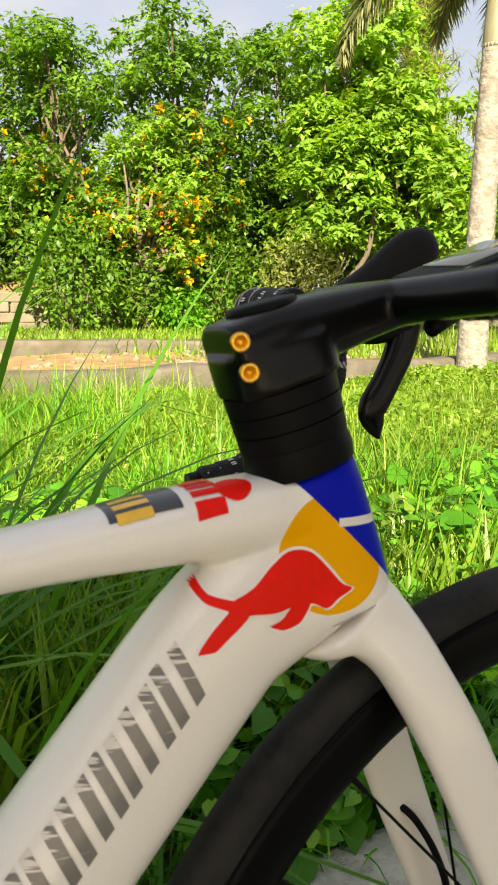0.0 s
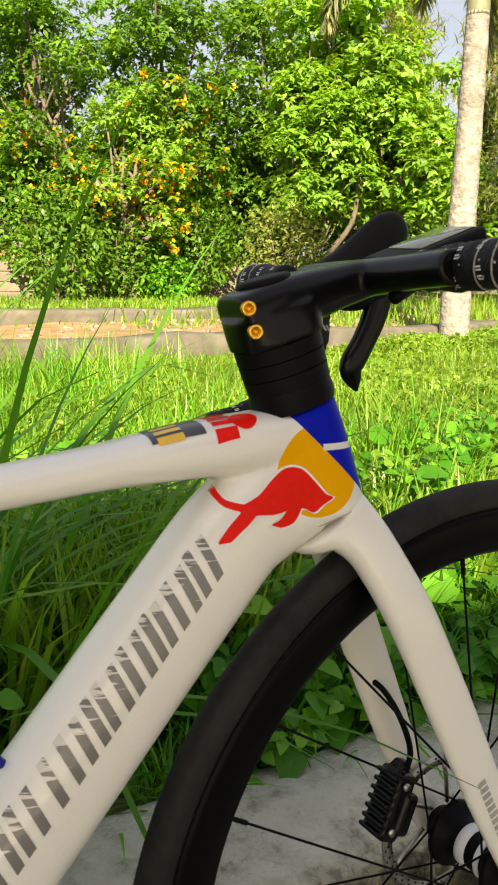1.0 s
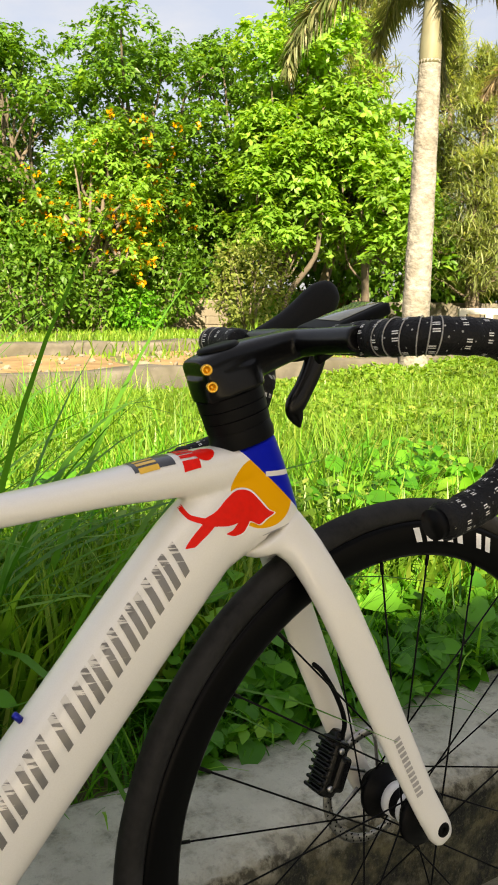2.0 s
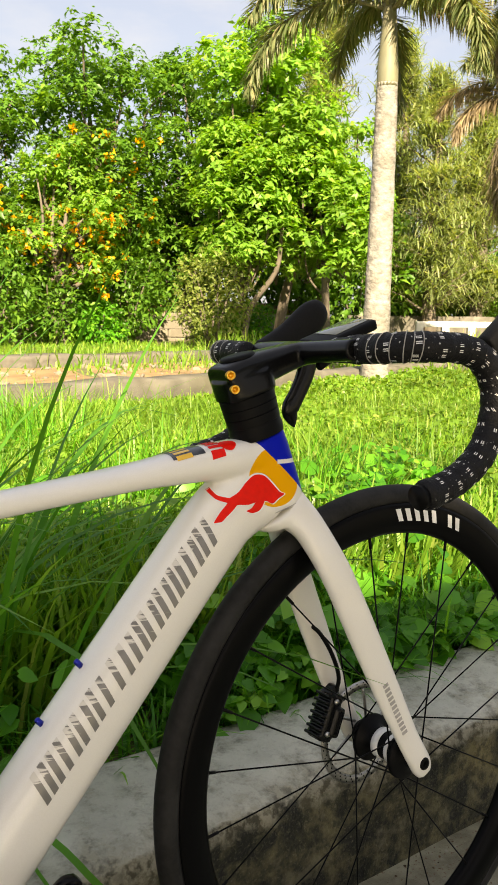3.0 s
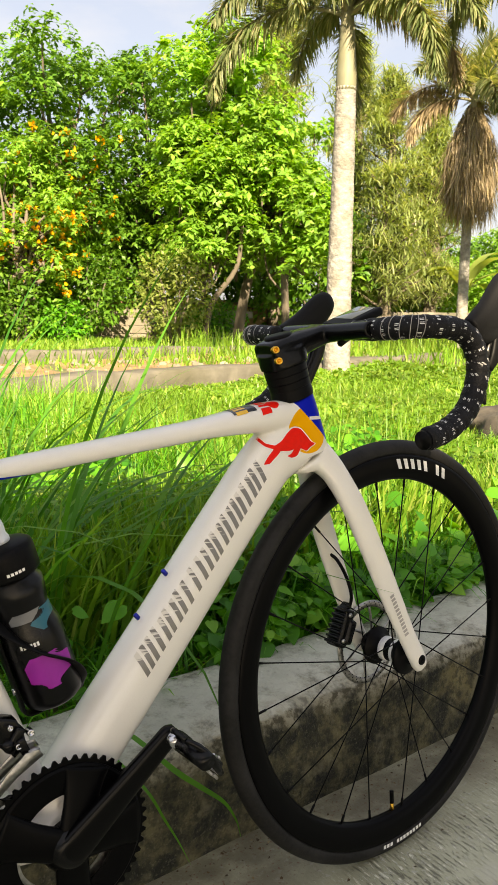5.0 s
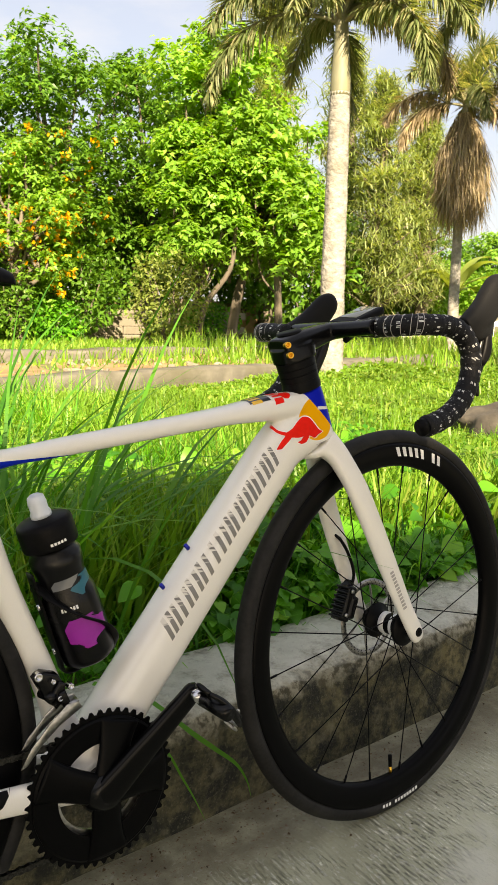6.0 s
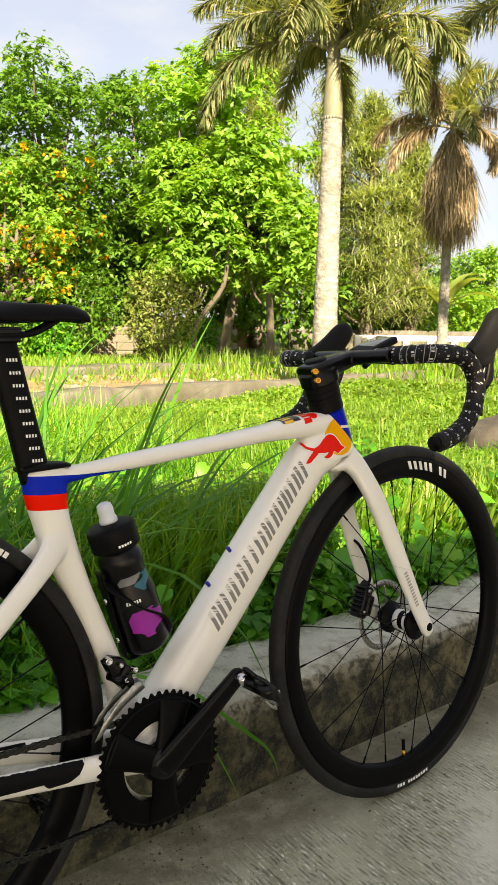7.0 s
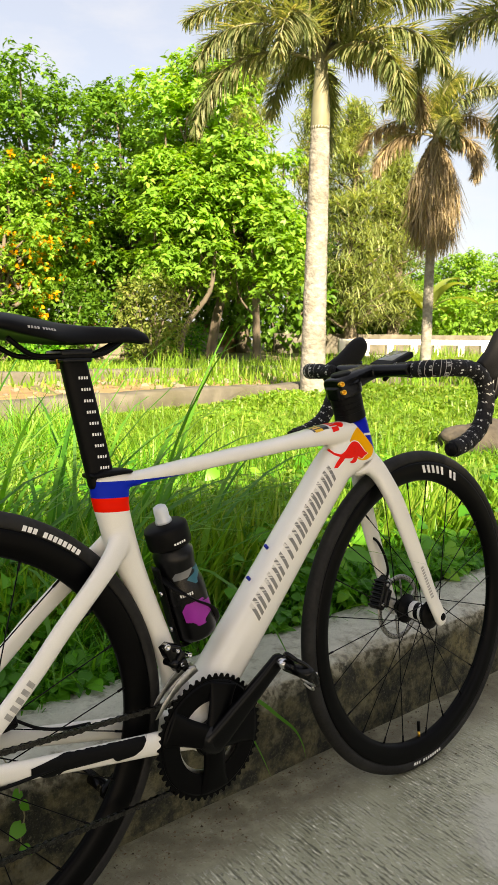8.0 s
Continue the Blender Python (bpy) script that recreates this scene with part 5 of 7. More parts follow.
        put("pedal", bm, GLOSS_BLACK, "black clip-in pedal with worn steel fittings", arm)
        for x0, z0, w0 in ((0.040, -0.006, 0.018), (0.030, 0.008, 0.020), (0.046, -0.012, 0.010)):
            bm = bmesh.new()
            wire(bm, [pm @ Vector((x0 - 0.010, -w0, z0 + 0.002)), pm @ Vector((x0, -w0 * 0.6, z0)), pm @ Vector((x0 + 0.004, 0, z0)), pm @ Vector((x0, w0 * 0.6, z0)), pm @ Vector((x0 - 0.010, w0, z0 + 0.002))], 0.0019, 8, 4)
            put("cleat_clip", bm, STEEL, "worn steel cleat clip", arm)
        for sy in (-0.008, 0.008):
            bm = bmesh.new()
            wire(bm, [pm @ Vector((0.022, sy, 0.004)), pm @ Vector((0.022, sy, 0.0105))], 0.0026, 8, 1)
            put("tension_screw", bm, CHROME, "", arm)
    # chain: upper and lower runs to the cassette and the jockey wheels, and round the ring
    y_f, y_r = -0.0425, -0.052
    pts = []
    for k in range(15):
        a = math.radians(92 - k * 12.9)
        pts.append((0.0695 * math.cos(a), y_f, 0.0695 * math.sin(a) + BB.z))
    upper_r = (REAR.x, y_r, REAR.z + 0.0095)
    low = [(-0.110, -0.044, 0.1905), (-0.22, -0.047, 0.1915), (-0.33, -0.049, 0.1935), (-0.400, -0.050, 0.192), (-0.438, -0.050, 0.205)]
    path = [upper_r] + [(REAR.x + (pts[0][0] - REAR.x) * t, y_r + (y_f - y_r) * t, upper_r[2] + (pts[0][2] - upper_r[2]) * t) for t in (0.33, 0.66)] + pts + low
    c = spline(path, 12)
    seg = np.concatenate([[0], np.cumsum(np.linalg.norm(np.diff(c, axis=0), axis=1))])
    L = np.arange(0, seg[-1], 0.0127)
    cs = np.stack([np.interp(L, seg, c[:, k]) for k in range(3)], 1)
    bm = bmesh.new()

    def link(y, w, half, waist, mm):
        """One figure-eight side plate."""
        pts2 = []
        for k in range(7):
            a = radians(-90 + 30 * k)
            pts2.append((0.00635 + half * math.cos(a), half * math.sin(a)))
        pts2.append((0.0, waist))
        for k in range(7):
            a = radians(90 + 30 * k)
            pts2.append((-0.00635 + half * math.cos(a), half * math.sin(a)))
        pts2.append((0.0, -waist))
        f, g2 = [bm.verts.new(mm @ Vector((x, y, z))) for x, z in pts2], [bm.verts.new(mm @ Vector((x, y + w, z))) for x, z in pts2]
        bm.faces.new(f)
        bm.faces.new(g2[::-1])
        for k in range(len(f)):
            j2 = (k + 1) % len(f)
            bm.faces.new((f[k], g2[k], g2[j2], f[j2]))

    for i in range(len(cs) - 1):
        p, q = Vector(cs[i]), Vector(cs[i + 1])
        d = q - p
        ang = math.atan2(d.z, d.x)
        mm = Matrix.Translation((p + q) / 2) @ Matrix.Rotation(-ang, 4, "Y")
        for y in ((-0.0031, 0.0021) if i % 2 else (-0.0021, 0.0011)):
            link(y, 0.0010, 0.0043 if i % 2 else 0.0041, 0.0031, mm)
        wire(bm, [p + Vector((0, -0.0037, 0)), p + Vector((0, 0.0037, 0))], 0.0021, 8, 1)
        wire(bm, [p + Vector((0, -0.0012, 0)), p + Vector((0, 0.0012, 0))], 0.0038, 8, 1)
    part("chain", bm, CHAIN, bike, "dark oiled roller chain", smooth=False)
    # front derailleur
    fd = holder("front_derailleur", bike)
    fd["label"] = "black front derailleur with a polished cage"
    bm = bmesh.new()
    prism(bm, [(-0.080, 0.424), (-0.068, 0.431), (-0.050, 0.424), (-0.042, 0.408), (-0.040, 0.392), (-0.054, 0.380), (-0.062, 0.392), (-0.072, 0.408)], -0.046, -0.026, 0.003)
    box(bm, (0.012, 0.022, 0.030), pose(-0.054, -0.040, 0.402, 0, 32), 0.003)
    box(bm, (0.010, 0.018, 0.022), pose(-0.046, -0.046, 0.394, 0, -20), 0.003)
    wire(bm, [(-0.066, -0.026, 0.398), (-0.060, -0.052, 0.398)], 0.006, 12, 1)
    part("linkage", bm, GLOSS_BLACK, fd)
    for x, z, r in ((-0.0785, 0.430, 0.0055), (-0.0375, 0.408, 0.0042), (-0.0520, 0.3965, 0.0036), (-0.0600, 0.4200, 0.0032)):
        bm = bmesh.new()
        lathe(bm, [(0.0, -0.0525), (r * 0.5, -0.0525), (r * 0.55, -0.0545), (r * 0.9, -0.0548), (r, -0.0535), (r, -0.044)], 16, center=(x, 0, z))
        part("pivot_bolt", bm, CHROME, fd)
    bm = bmesh.new()
    cage = [(-0.0260, 0.3810), (-0.0310, 0.3890), (-0.0460, 0.3890), (-0.0680, 0.3715), (-0.0930, 0.3470), (-0.1075, 0.3240), (-0.1000, 0.3265), (-0.0800, 0.3480), (-0.0560, 0.3660)]
    prism(bm, cage, -0.0590, -0.0575, 0.0004)
    prism(bm, [(x + 0.002, z + 0.004) for x, z in cage], -0.0400, -0.0388, 0.0004)
    box(bm, (0.012, 0.0200, 0.0016), pose(-0.036, -0.0487, 0.389, 0, -6))
    part("cage", bm, ROTOR, fd, "polished derailleur cage")
    # rear derailleur
    rd = holder("rear_derailleur", bike)
    bm = bmesh.new()
    sweep(bm, [(-0.405, -0.070, 0.318, 0.012, 0.010), (-0.420, -0.074, 0.288, 0.014, 0.012), (-0.405, -0.070, 0.262, 0.014, 0.011), (-0.395, -0.062, 0.245, 0.010, 0.008)], 14, 4, 2.4)
    part("body", bm, GLOSS_BLACK, rd)
    for x, z in ((-0.392, 0.248), (-0.418, 0.190)):
        bm = bmesh.new()
        ring_with_teeth(bm, 0.021, 11, -0.046, 0.003, 0.006, 0.004)
        bmesh.ops.transform(bm, matrix=Matrix.Translation((x, 0, z)), verts=bm.verts)
        part("jockey_wheel", bm, MATT_BLACK, rd)
    bm = bmesh.new()
    prism(bm, [(-0.380, 0.255), (-0.402, 0.258), (-0.432, 0.188), (-0.414, 0.178)], -0.0535, -0.0515, 0.0005)
    part("cage", bm, GLOSS_BLACK, rd)


build_drivetrain()


def build_brakes():
    # front caliper on the far blade
    bm = bmesh.new()
    cx, cz = 0.520, 0.379
    m = Matrix.Translation((cx, 0.047, cz)) @ Matrix.Rotation(radians(-66), 4, "Y")
    box(bm, (0.064, 0.030, 0.022), m, 0.006)
    box(bm, (0.040, 0.036, 0.016), m @ pose(-0.004, 0, -0.010), 0.005)
    box(bm, (0.014, 0.018, 0.014), m @ pose(0.034, 0, 0.002), 0.004)
    for k in range(7):
        box(bm, (0.0042, 0.026, 0.008), m @ pose(-0.026 + 0.0086 * k, 0, 0.0125), 0.0008)
    bmesh.ops.transform(bm, matrix=TURN, verts=bm.verts)
    cal = part("brake_caliper", fuse(bm, 0.0012, 2), GLOSS_BLACK, bike, "black finned disc brake caliper")
    for k in (-0.020, 0.022):
        bm = bmesh.new()
        wire(bm, [m @ Vector((k, -0.016, 0.004)), m @ Vector((k, -0.0190, 0.004))], 0.0036, 10, 1)
        bmesh.ops.transform(bm, matrix=TURN, verts=bm.verts)
        part("caliper_bolt", bm, STEEL, cal)
    bm = bmesh.new()
    wire(bm, [(0.497, 0.044, 0.504), (0.506, 0.037, 0.493), (0.522, 0.034, 0.464), (0.535, 0.036, 0.428), (0.530, 0.042, 0.400)], 0.0028, 8, 5)
    bmesh.ops.transform(bm, matrix=TURN, verts=bm.verts)
    part("brake_hose", bm, MATT_BLACK, bike)
    # rear caliper and hose
    bm = bmesh.new()
    box(bm, (0.062, 0.026, 0.028), Matrix.Translation((-0.318, 0.046, 0.345)) @ Matrix.Rotation(radians(-8), 4, "Y"), 0.006)
    part("brake_caliper", bm, GLOSS_BLACK, bike, "black rear disc brake caliper")
    bm = bmesh.new()
    wire(bm, [(-0.170, 0.036, 0.306), (-0.215, 0.034, 0.312), (-0.255, 0.036, 0.324), (-0.290, 0.044, 0.345)], 0.0026, 8, 5)
    part("brake_hose", bm, MATT_BLACK, bike)
    bm = bmesh.new()
    wire(bm, [(-0.250, -0.060, 0.305), (-0.330, -0.067, 0.306), (-0.400, -0.072, 0.306), (-0.430, -0.074, 0.290)], 0.0026, 8, 5)
    part("gear_cable", bm, MATT_BLACK, bike)


build_brakes()


def build_bottle():
    a, b = Vector((0.013, 0, 0.420)), Vector((-0.047, 0, 0.625))
    d = (b - a).normalized()
    m = Matrix.Rotation(radians(-LEAN), 4, "X") @ Matrix.Translation(a) @ d.to_track_quat("Z", "X").to_matrix().to_4x4()
    bottle = tagged(holder("water_bottle"), "black drinking bottle with purple and teal print in its cage", "bottle")

    def put(nm, bm, mat, label="", parent=bottle):
        bmesh.ops.transform(bm, matrix=m, verts=bm.verts)
        return part(nm, bm, mat, parent, label)

    body_prof = [(0.0, 0.0), (0.030, 0.0), (0.0345, 0.004), (0.0365, 0.012), (0.0368, 0.060), (0.0368, 0.085), (0.0355, 0.098), (0.0315, 0.110), (0.0305, 0.122), (0.0318, 0.132), (0.0335, 0.140), (0.0335, 0.152), (0.0290, 0.158), (0.0285, 0.166)]
    bm = bmesh.new()
    lathe(bm, body_prof, 48, axis="z")
    body = put("body", bm, BOTTLE, "smoky black bottle body")
    bm = bmesh.new()
    lathe(bm, [(0.030, 0.164), (0.0355, 0.165), (0.0362, 0.168), (0.0362, 0.192), (0.0350, 0.197), (0.030, 0.200), (0.016, 0.203), (0.0, 0.203)], 48, axis="z")
    lid = put("lid", bm, MATT_BLACK, "black ribbed screw lid")
    bm = bmesh.new()
    lathe(bm, [(0.0135, 0.202), (0.0135, 0.208), (0.0115, 0.212), (0.0120, 0.222), (0.0105, 0.230), (0.0060, 0.233), (0.0, 0.2335)], 28, axis="z")
    put("nozzle", bm, CLEAR_CAP, "milky soft nozzle", lid)

    def patch(nm, mat, pts, r=0.0374):
        """A printed patch from rows (height, from angle, to angle)."""
        bm2 = bmesh.new()
        rows = []
        for z, a0, a1 in pts:
            rr = np.interp(z, [k[1] for k in body_prof[1:]], [k[0] for k in body_prof[1:]]) + 0.0005
            rows.append([bm2.verts.new((rr * math.cos(radians(a0 + (a1 - a0) * k / 12)), rr * math.sin(radians(a0 + (a1 - a0) * k / 12)), z)) for k in range(13)])
        for p, q in zip(rows, rows[1:]):
            for k in range(12):
                bm2.faces.new((p[k], p[k + 1], q[k + 1], q[k]))
        put(nm, bm2, mat, "", body)

    fa = PRINT_FACE
    patch("purple_patch", PURPLE, [(0.028, fa - 16, fa + 4), (0.040, fa - 46, fa + 42), (0.050, fa - 47, fa + 43), (0.060, fa - 48, fa + 44), (0.071, fa - 34, fa + 14)])
    patch("teal_patch", TEAL, [(0.098, fa + 8, fa + 16), (0.108, fa - 12, fa + 58), (0.122, fa + 20, fa + 64)])
    patch("grey_band", GREY_BAND, [(0.112, fa - 50, fa - 6), (0.118, fa - 52, fa + 10), (0.124, fa - 40, fa + 20)])
    for k in range(6):
        patch("print_bar", WHITE_DECAL, [(0.084, fa - 42 + 6 * k, fa - 38 + 6 * k), (0.089, fa - 42 + 6 * k, fa - 38 + 6 * k)])
    for k in range(5):
        bm2 = bmesh.new()
        g = [[bm2.verts.new((0.0366 * math.cos(radians(fa - 20 + 7 * k + j)), 0.0366 * math.sin(radians(fa - 20 + 7 * k + j)), z)) for j in (0, 2.5, 5)] for z in (0.172, 0.1755)]
        for j in range(2):
            bm2.faces.new((g[0][j], g[0][j + 1], g[1][j + 1], g[1][j]))
        put("print_bar", bm2, WHITE_DECAL, "", lid)
    # cage on the seat tube
    cage = holder("bottle_cage", bike)
    inv = Matrix.Rotation(radians(LEAN), 4, "X")
    bm = bmesh.new()
    for s in (-1, 1):
        pts = []
        for z, ang, r in ((0.125, 180, 0.036), (0.105, 180 - s * 40, 0.0388), (0.075, 180 - s * 80, 0.0392), (0.045, 180 - s * 125, 0.0390), (0.015, 180 - s * 150, 0.0386), (-0.004, 180 - s * 165, 0.030)):
            pts.append((r * math.cos(radians(ang)), r * math.sin(radians(ang)), z))
        sweep(bm, [(*p, 0.0065, 0.002) for p in pts], 10, 5, 2.5, lateral=(0.02, 0.05, 1.0))
    sweep(bm, [(-0.0385, 0, 0.140, 0.002, 0.012), (-0.0395, 0, 0.09, 0.002, 0.012), (-0.0395, 0, 0.02, 0.002, 0.011), (-0.034, 0, -0.004, 0.002, 0.010), (0.02, 0, -0.005, 0.002, 0.010)], 10, 5, 2.5)
    bmesh.ops.transform(bm, matrix=inv @ m, verts=bm.verts)
    part("cage_arm", bm, MATT_BLACK, cage, "black moulded bottle cage")
    bm = bmesh.new()
    box(bm, (0.014, 0.012, 0.006), pose(0.030, 0.0, 0.004), 0.002)
    bmesh.ops.transform(bm, matrix=inv @ m, verts=bm.verts)
    part("orange_tab", bm, ORANGE, cage)
    for z in (0.030, 0.094):
        bm = bmesh.new()
        wire(bm, [(-0.037, 0, z), (-0.044, 0, z)], 0.004, 10, 1)
        bmesh.ops.transform(bm, matrix=inv @ m, verts=bm.verts)
        part("cage_bolt", bm, CHROME, cage)


PRINT_FACE = -90.0
build_bottle()
# ---- ground, kerb, walls ----
def rise(x, y):
    """Height of the green land beyond the kerb."""
    d = np.hypot(np.asarray(x, float) + 0.7, np.asarray(y, float) + 1.0)
    return 0.13 + 0.027 * np.clip(d - 1.6, 0, 24)


def kerb_y(x):
    return 0.150 + 0.030 * x


def build_ground():
    """One sheet: road level in front of the kerb, rising green land behind it, out to the horizon."""
    xs = np.concatenate([[-900, -200, -60, -25], np.arange(-12, 30, 0.75), [36, 60, 200, 900]])
    ys = np.concatenate([[0.30, 0.36, 0.5, 0.8, 1.2, 1.8], np.arange(2.5, 26, 0.75), [32, 60, 200, 900]])
    bm = bmesh.new()
    g = {}
    for i, x in enumerate(xs):
        for j, y in enumerate(ys):
            xx = x * 1.0
            yy = y + 0.030 * max(-12, min(30, x)) if j < 4 else y + 0.030 * max(-12, min(30, x)) * max(0, 1 - (j - 3) / 4)
            z = float(rise(xx, yy)) + 0.03 * noise.noise((xx * 0.7, yy * 0.7, 0.3))
            g[i, j] = bm.verts.new((xx, yy, z))
    for i in range(len(xs) - 1):
        for j in range(len(ys) - 1):
            bm.faces.new((g[i, j], g[i + 1, j], g[i + 1, j + 1], g[i, j + 1]))
    ob = part("ground", bm, SOIL)
    tagged(ob, "soil under grass and weeds, rising gently from the kerb", "ground", kind="structure")


def build_pavement():
    bm = bmesh.new()
    xs = [-900, -40, -8, -4, -2, 0, 2, 4, 8, 40, 900]
    top = []
    for x in xs:
        ky = 0.150 + 0.030 * max(-40, min(40, x))
        top.append((bm.verts.new((x, -6.0, 0)), bm.verts.new((x, ky + 0.10, 0))))
    for a, b in zip(top, top[1:]):
        bm.faces.new((a[0], b[0], b[1], a[1]))
    ob = part("pavement", bm, PAVING, smooth=False)
    tagged(ob, "grey broom-finished concrete pavement with pale worn patches", "pavement", kind="structure")


def build_kerb():
    """A cast concrete kerb wall with a trowelled top, a chipped front edge and a slightly uneven face."""
    bm = bmesh.new()
    prof = [(0.0, -0.06), (0.0, 0.03), (0.004, 0.10), (0.006, 0.165), (0.014, 0.185), (0.030, 0.195), (0.07, 0.198), (0.15, 0.200), (0.225, 0.198), (0.243, 0.190), (0.247, 0.12), (0.247, -0.06)]
    xs = np.concatenate([np.arange(-14, -1, 0.35), np.arange(-1, 2.4, 0.018), np.arange(2.4, 14, 0.35)])
    rings = []
    for x in xs:
        ring = []
        chip = max(0.0, noise.noise((x * 4.2, 0.0, 7.0)) - 0.05) * 0.035 + 0.007 * noise.noise((x * 19, 1.0, 2.0)) + 0.005 * noise.noise((x * 47, 4.0, 2.0))
        for k, (dy, z) in enumerate(prof):
            n1 = noise.noise((x * 6, z * 9, dy * 9)) * 0.0035
            if k in (3, 4, 5):
                dy, z = dy + chip * (0.9 if k < 5 else 0.4), z - chip * (0.9 if k > 3 else 1.2)
            ring.append(bm.verts.new((x, kerb_y(x) + dy + n1, z + (n1 if z > 0 else 0))))
        rings.append(ring)
    for a, b in zip(rings, rings[1:]):
        for i in range(len(prof) - 1):
            bm.faces.new((a[i], b[i], b[i + 1], a[i + 1]))
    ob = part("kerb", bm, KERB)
    tagged(ob, "low cast concrete kerb wall, pale worn top and mossy face darkened as shade", "kerb", kind="structure")


def wall_run(name, a, b, z0a, z0b, z1a, z1b, thick, material, label, steps=60, rough=0.02):
    """A long low wall from a to b, its foot and top following the slope, with an uneven top edge."""
    bm = bmesh.new()
    a, b = np.array(a, float), np.array(b, float)
    d = (b - a) / np.linalg.norm(b - a)
    nrm = np.array((-d[1], d[0]))
    rings = []
    for i in range(steps + 1):
        t = i / steps
        p = a + (b - a) * t
        z0, z1 = z0a + (z0b - z0a) * t, z1a + (z1b - z1a) * t
        w = rough * noise.noise((p[0] * 2.1, p[1] * 2.1, z1))
        q = p + nrm * rough * noise.noise((p[0] * 1.3, 3.0, z0))
        ring = []
        for s, z in ((0, z0 - 0.3), (0, z0 + (z1 - z0) * 0.5), (0.0, z1 - 0.02 + w), (0.02, z1 + w), (thick - 0.02, z1 + w), (thick, z1 - 0.02 + w), (thick, z0 - 0.3)):
            ring.append(bm.verts.new((*(q + nrm * s), z)))
        rings.append(ring)
    for r, s in zip(rings, rings[1:]):
        for i in range(6):
            bm.faces.new((r[i], s[i], s[i + 1], r[i + 1]))
    bm.faces.new(rings[0])
    bm.faces.new(rings[-1][::-1])
    return tagged(part(name, bm, material), label, "wall", kind="structure")


def build_walls():
    wall_run("wall_near", (-6.0, 2.6), (17.0, 8.25), 0.25, 0.32, 0.44, 0.465, 0.30, OLD_WALL, "low weathered concrete channel wall across the grass", 90, 0.03)
    wall_run("wall_far", (-6.0, 7.2), (17.0, 9.3), 0.36, 0.42, 0.475, 0.525, 0.5, OLD_WALL, "pale concrete ledge behind the channel wall", 80, 0.03)
    ob = wall_run("wall_blocks", (-1.5, 11.9), (9.8, 13.35), 0.45, 0.5, 1.02, 1.05, 0.2, BLOCKS, "old stacked pale block wall under the trees", 60, 0.02)
    wall_run("bank", (-3.0, 12.3), (11.5, 14.2), 0.5, 0.55, 1.12, 1.25, 1.6, BANK, "dry brown earth bank under the trees", 90, 0.16)
    wall_run("wall_bridge", (11.6, 13.3), (18.4, 8.8), 0.5, 0.5, 1.07, 1.07, 0.3, OLD_WALL, "plain grey wall behind the bridge railing", 30, 0.01)
    # the rows of blocks that face the field
    rng = random.Random(8)
    bm = bmesh.new()
    box(bm, (0.78, 0.06, 0.155), Matrix(), 0.015, 1)
    mesh = bpy.data.meshes.new("block")
    bm.to_mesh(mesh)
    bm.free()
    mesh.materials.append(BLOCKS)
    for r in range(4):
        for k in range(14):
            x = -1.2 + k * 0.81 + (0.4 if r % 2 else 0)
            if rng.random() < 0.08 or x > 9.9:
                continue
            b = new("block", mesh)
            b.parent = ob
            b.matrix_world = pose(x, 11.9 + 0.1283 * (x + 1.5) - 0.03 + rng.uniform(-0.02, 0.01), 0.50 + r * 0.155, 0, rng.uniform(-1, 1), 7.3 + rng.uniform(-1, 1))


def build_shade_wall():
    """Plain unseen wall added behind the camera; its stepped top keeps sun off the bicycle."""
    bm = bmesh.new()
    # the wide opening below is there to let sun bounce off the road
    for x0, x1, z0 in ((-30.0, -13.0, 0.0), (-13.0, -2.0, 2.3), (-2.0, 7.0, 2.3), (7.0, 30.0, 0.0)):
        top = SHADE_WALL_H if x1 < 0 else SHADE_WALL_H - 0.50
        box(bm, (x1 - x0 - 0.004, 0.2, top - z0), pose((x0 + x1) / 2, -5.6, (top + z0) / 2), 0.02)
    tagged(part("wall_shade", bm, SHADE_WALL, smooth=False), "unseen plain wall added to shade the bicycle, open below for bounced sun", "wall", kind="structure")


SHADE_WALL_H = 4.98
build_ground()
build_pavement()
build_kerb()
build_walls()
build_shade_wall()


# ---- rail of the bridge ----
def build_bridge_rail():
    rail = tagged(holder("bridge_rail"), "white painted concrete bridge railing beyond the palms", "railing")
    a, b = Vector((12.1, 11.6, 0.44)), Vector((16.6, 8.6, 0.44))
    d = (b - a).normalized()
    yaw = math.degrees(math.atan2(d.y, d.x))
    length = (b - a).length
    for name, z, h in (("top_bar", 0.45, 0.12), ("bottom_bar", 0.10, 0.10)):
        bm = bmesh.new()
        c = (a + b) / 2
        box(bm, (length, 0.14, h), pose(c.x, c.y, c.z + z, 0, 0, yaw), 0.012)
        part(name, bm, RAIL_WHITE, rail)
    n = 10
    for i in range(n + 1):
        p = a + (b - a) * (i / n)
        bm = bmesh.new()
        box(bm, (0.15, 0.16, 0.56), pose(p.x, p.y, p.z + 0.23, 0, 0, yaw), 0.012)
        part("post", bm, RAIL_WHITE, rail)


def build_rock():
    bm = bmesh.new()
    bmesh.ops.create_icosphere(bm, subdivisions=4, radius=1.0)
    for v in bm.verts:
        k = 1 + 0.25 * noise.noise(v.co * 1.6) + 0.08 * noise.noise(v.co * 5)
        v.co = Vector((v.co.x * 0.34 * k, v.co.y * 0.28 * k, max(-0.2, v.co.z * 0.165 * k)))
    bmesh.ops.transform(bm, matrix=pose(3.52, 1.86, 0.27, 0, 4, 20), verts=bm.verts)
    tagged(part("boulder", bm, ROCK), "brown boulder half buried in the grass", "rock")


build_bridge_rail()
build_rock()


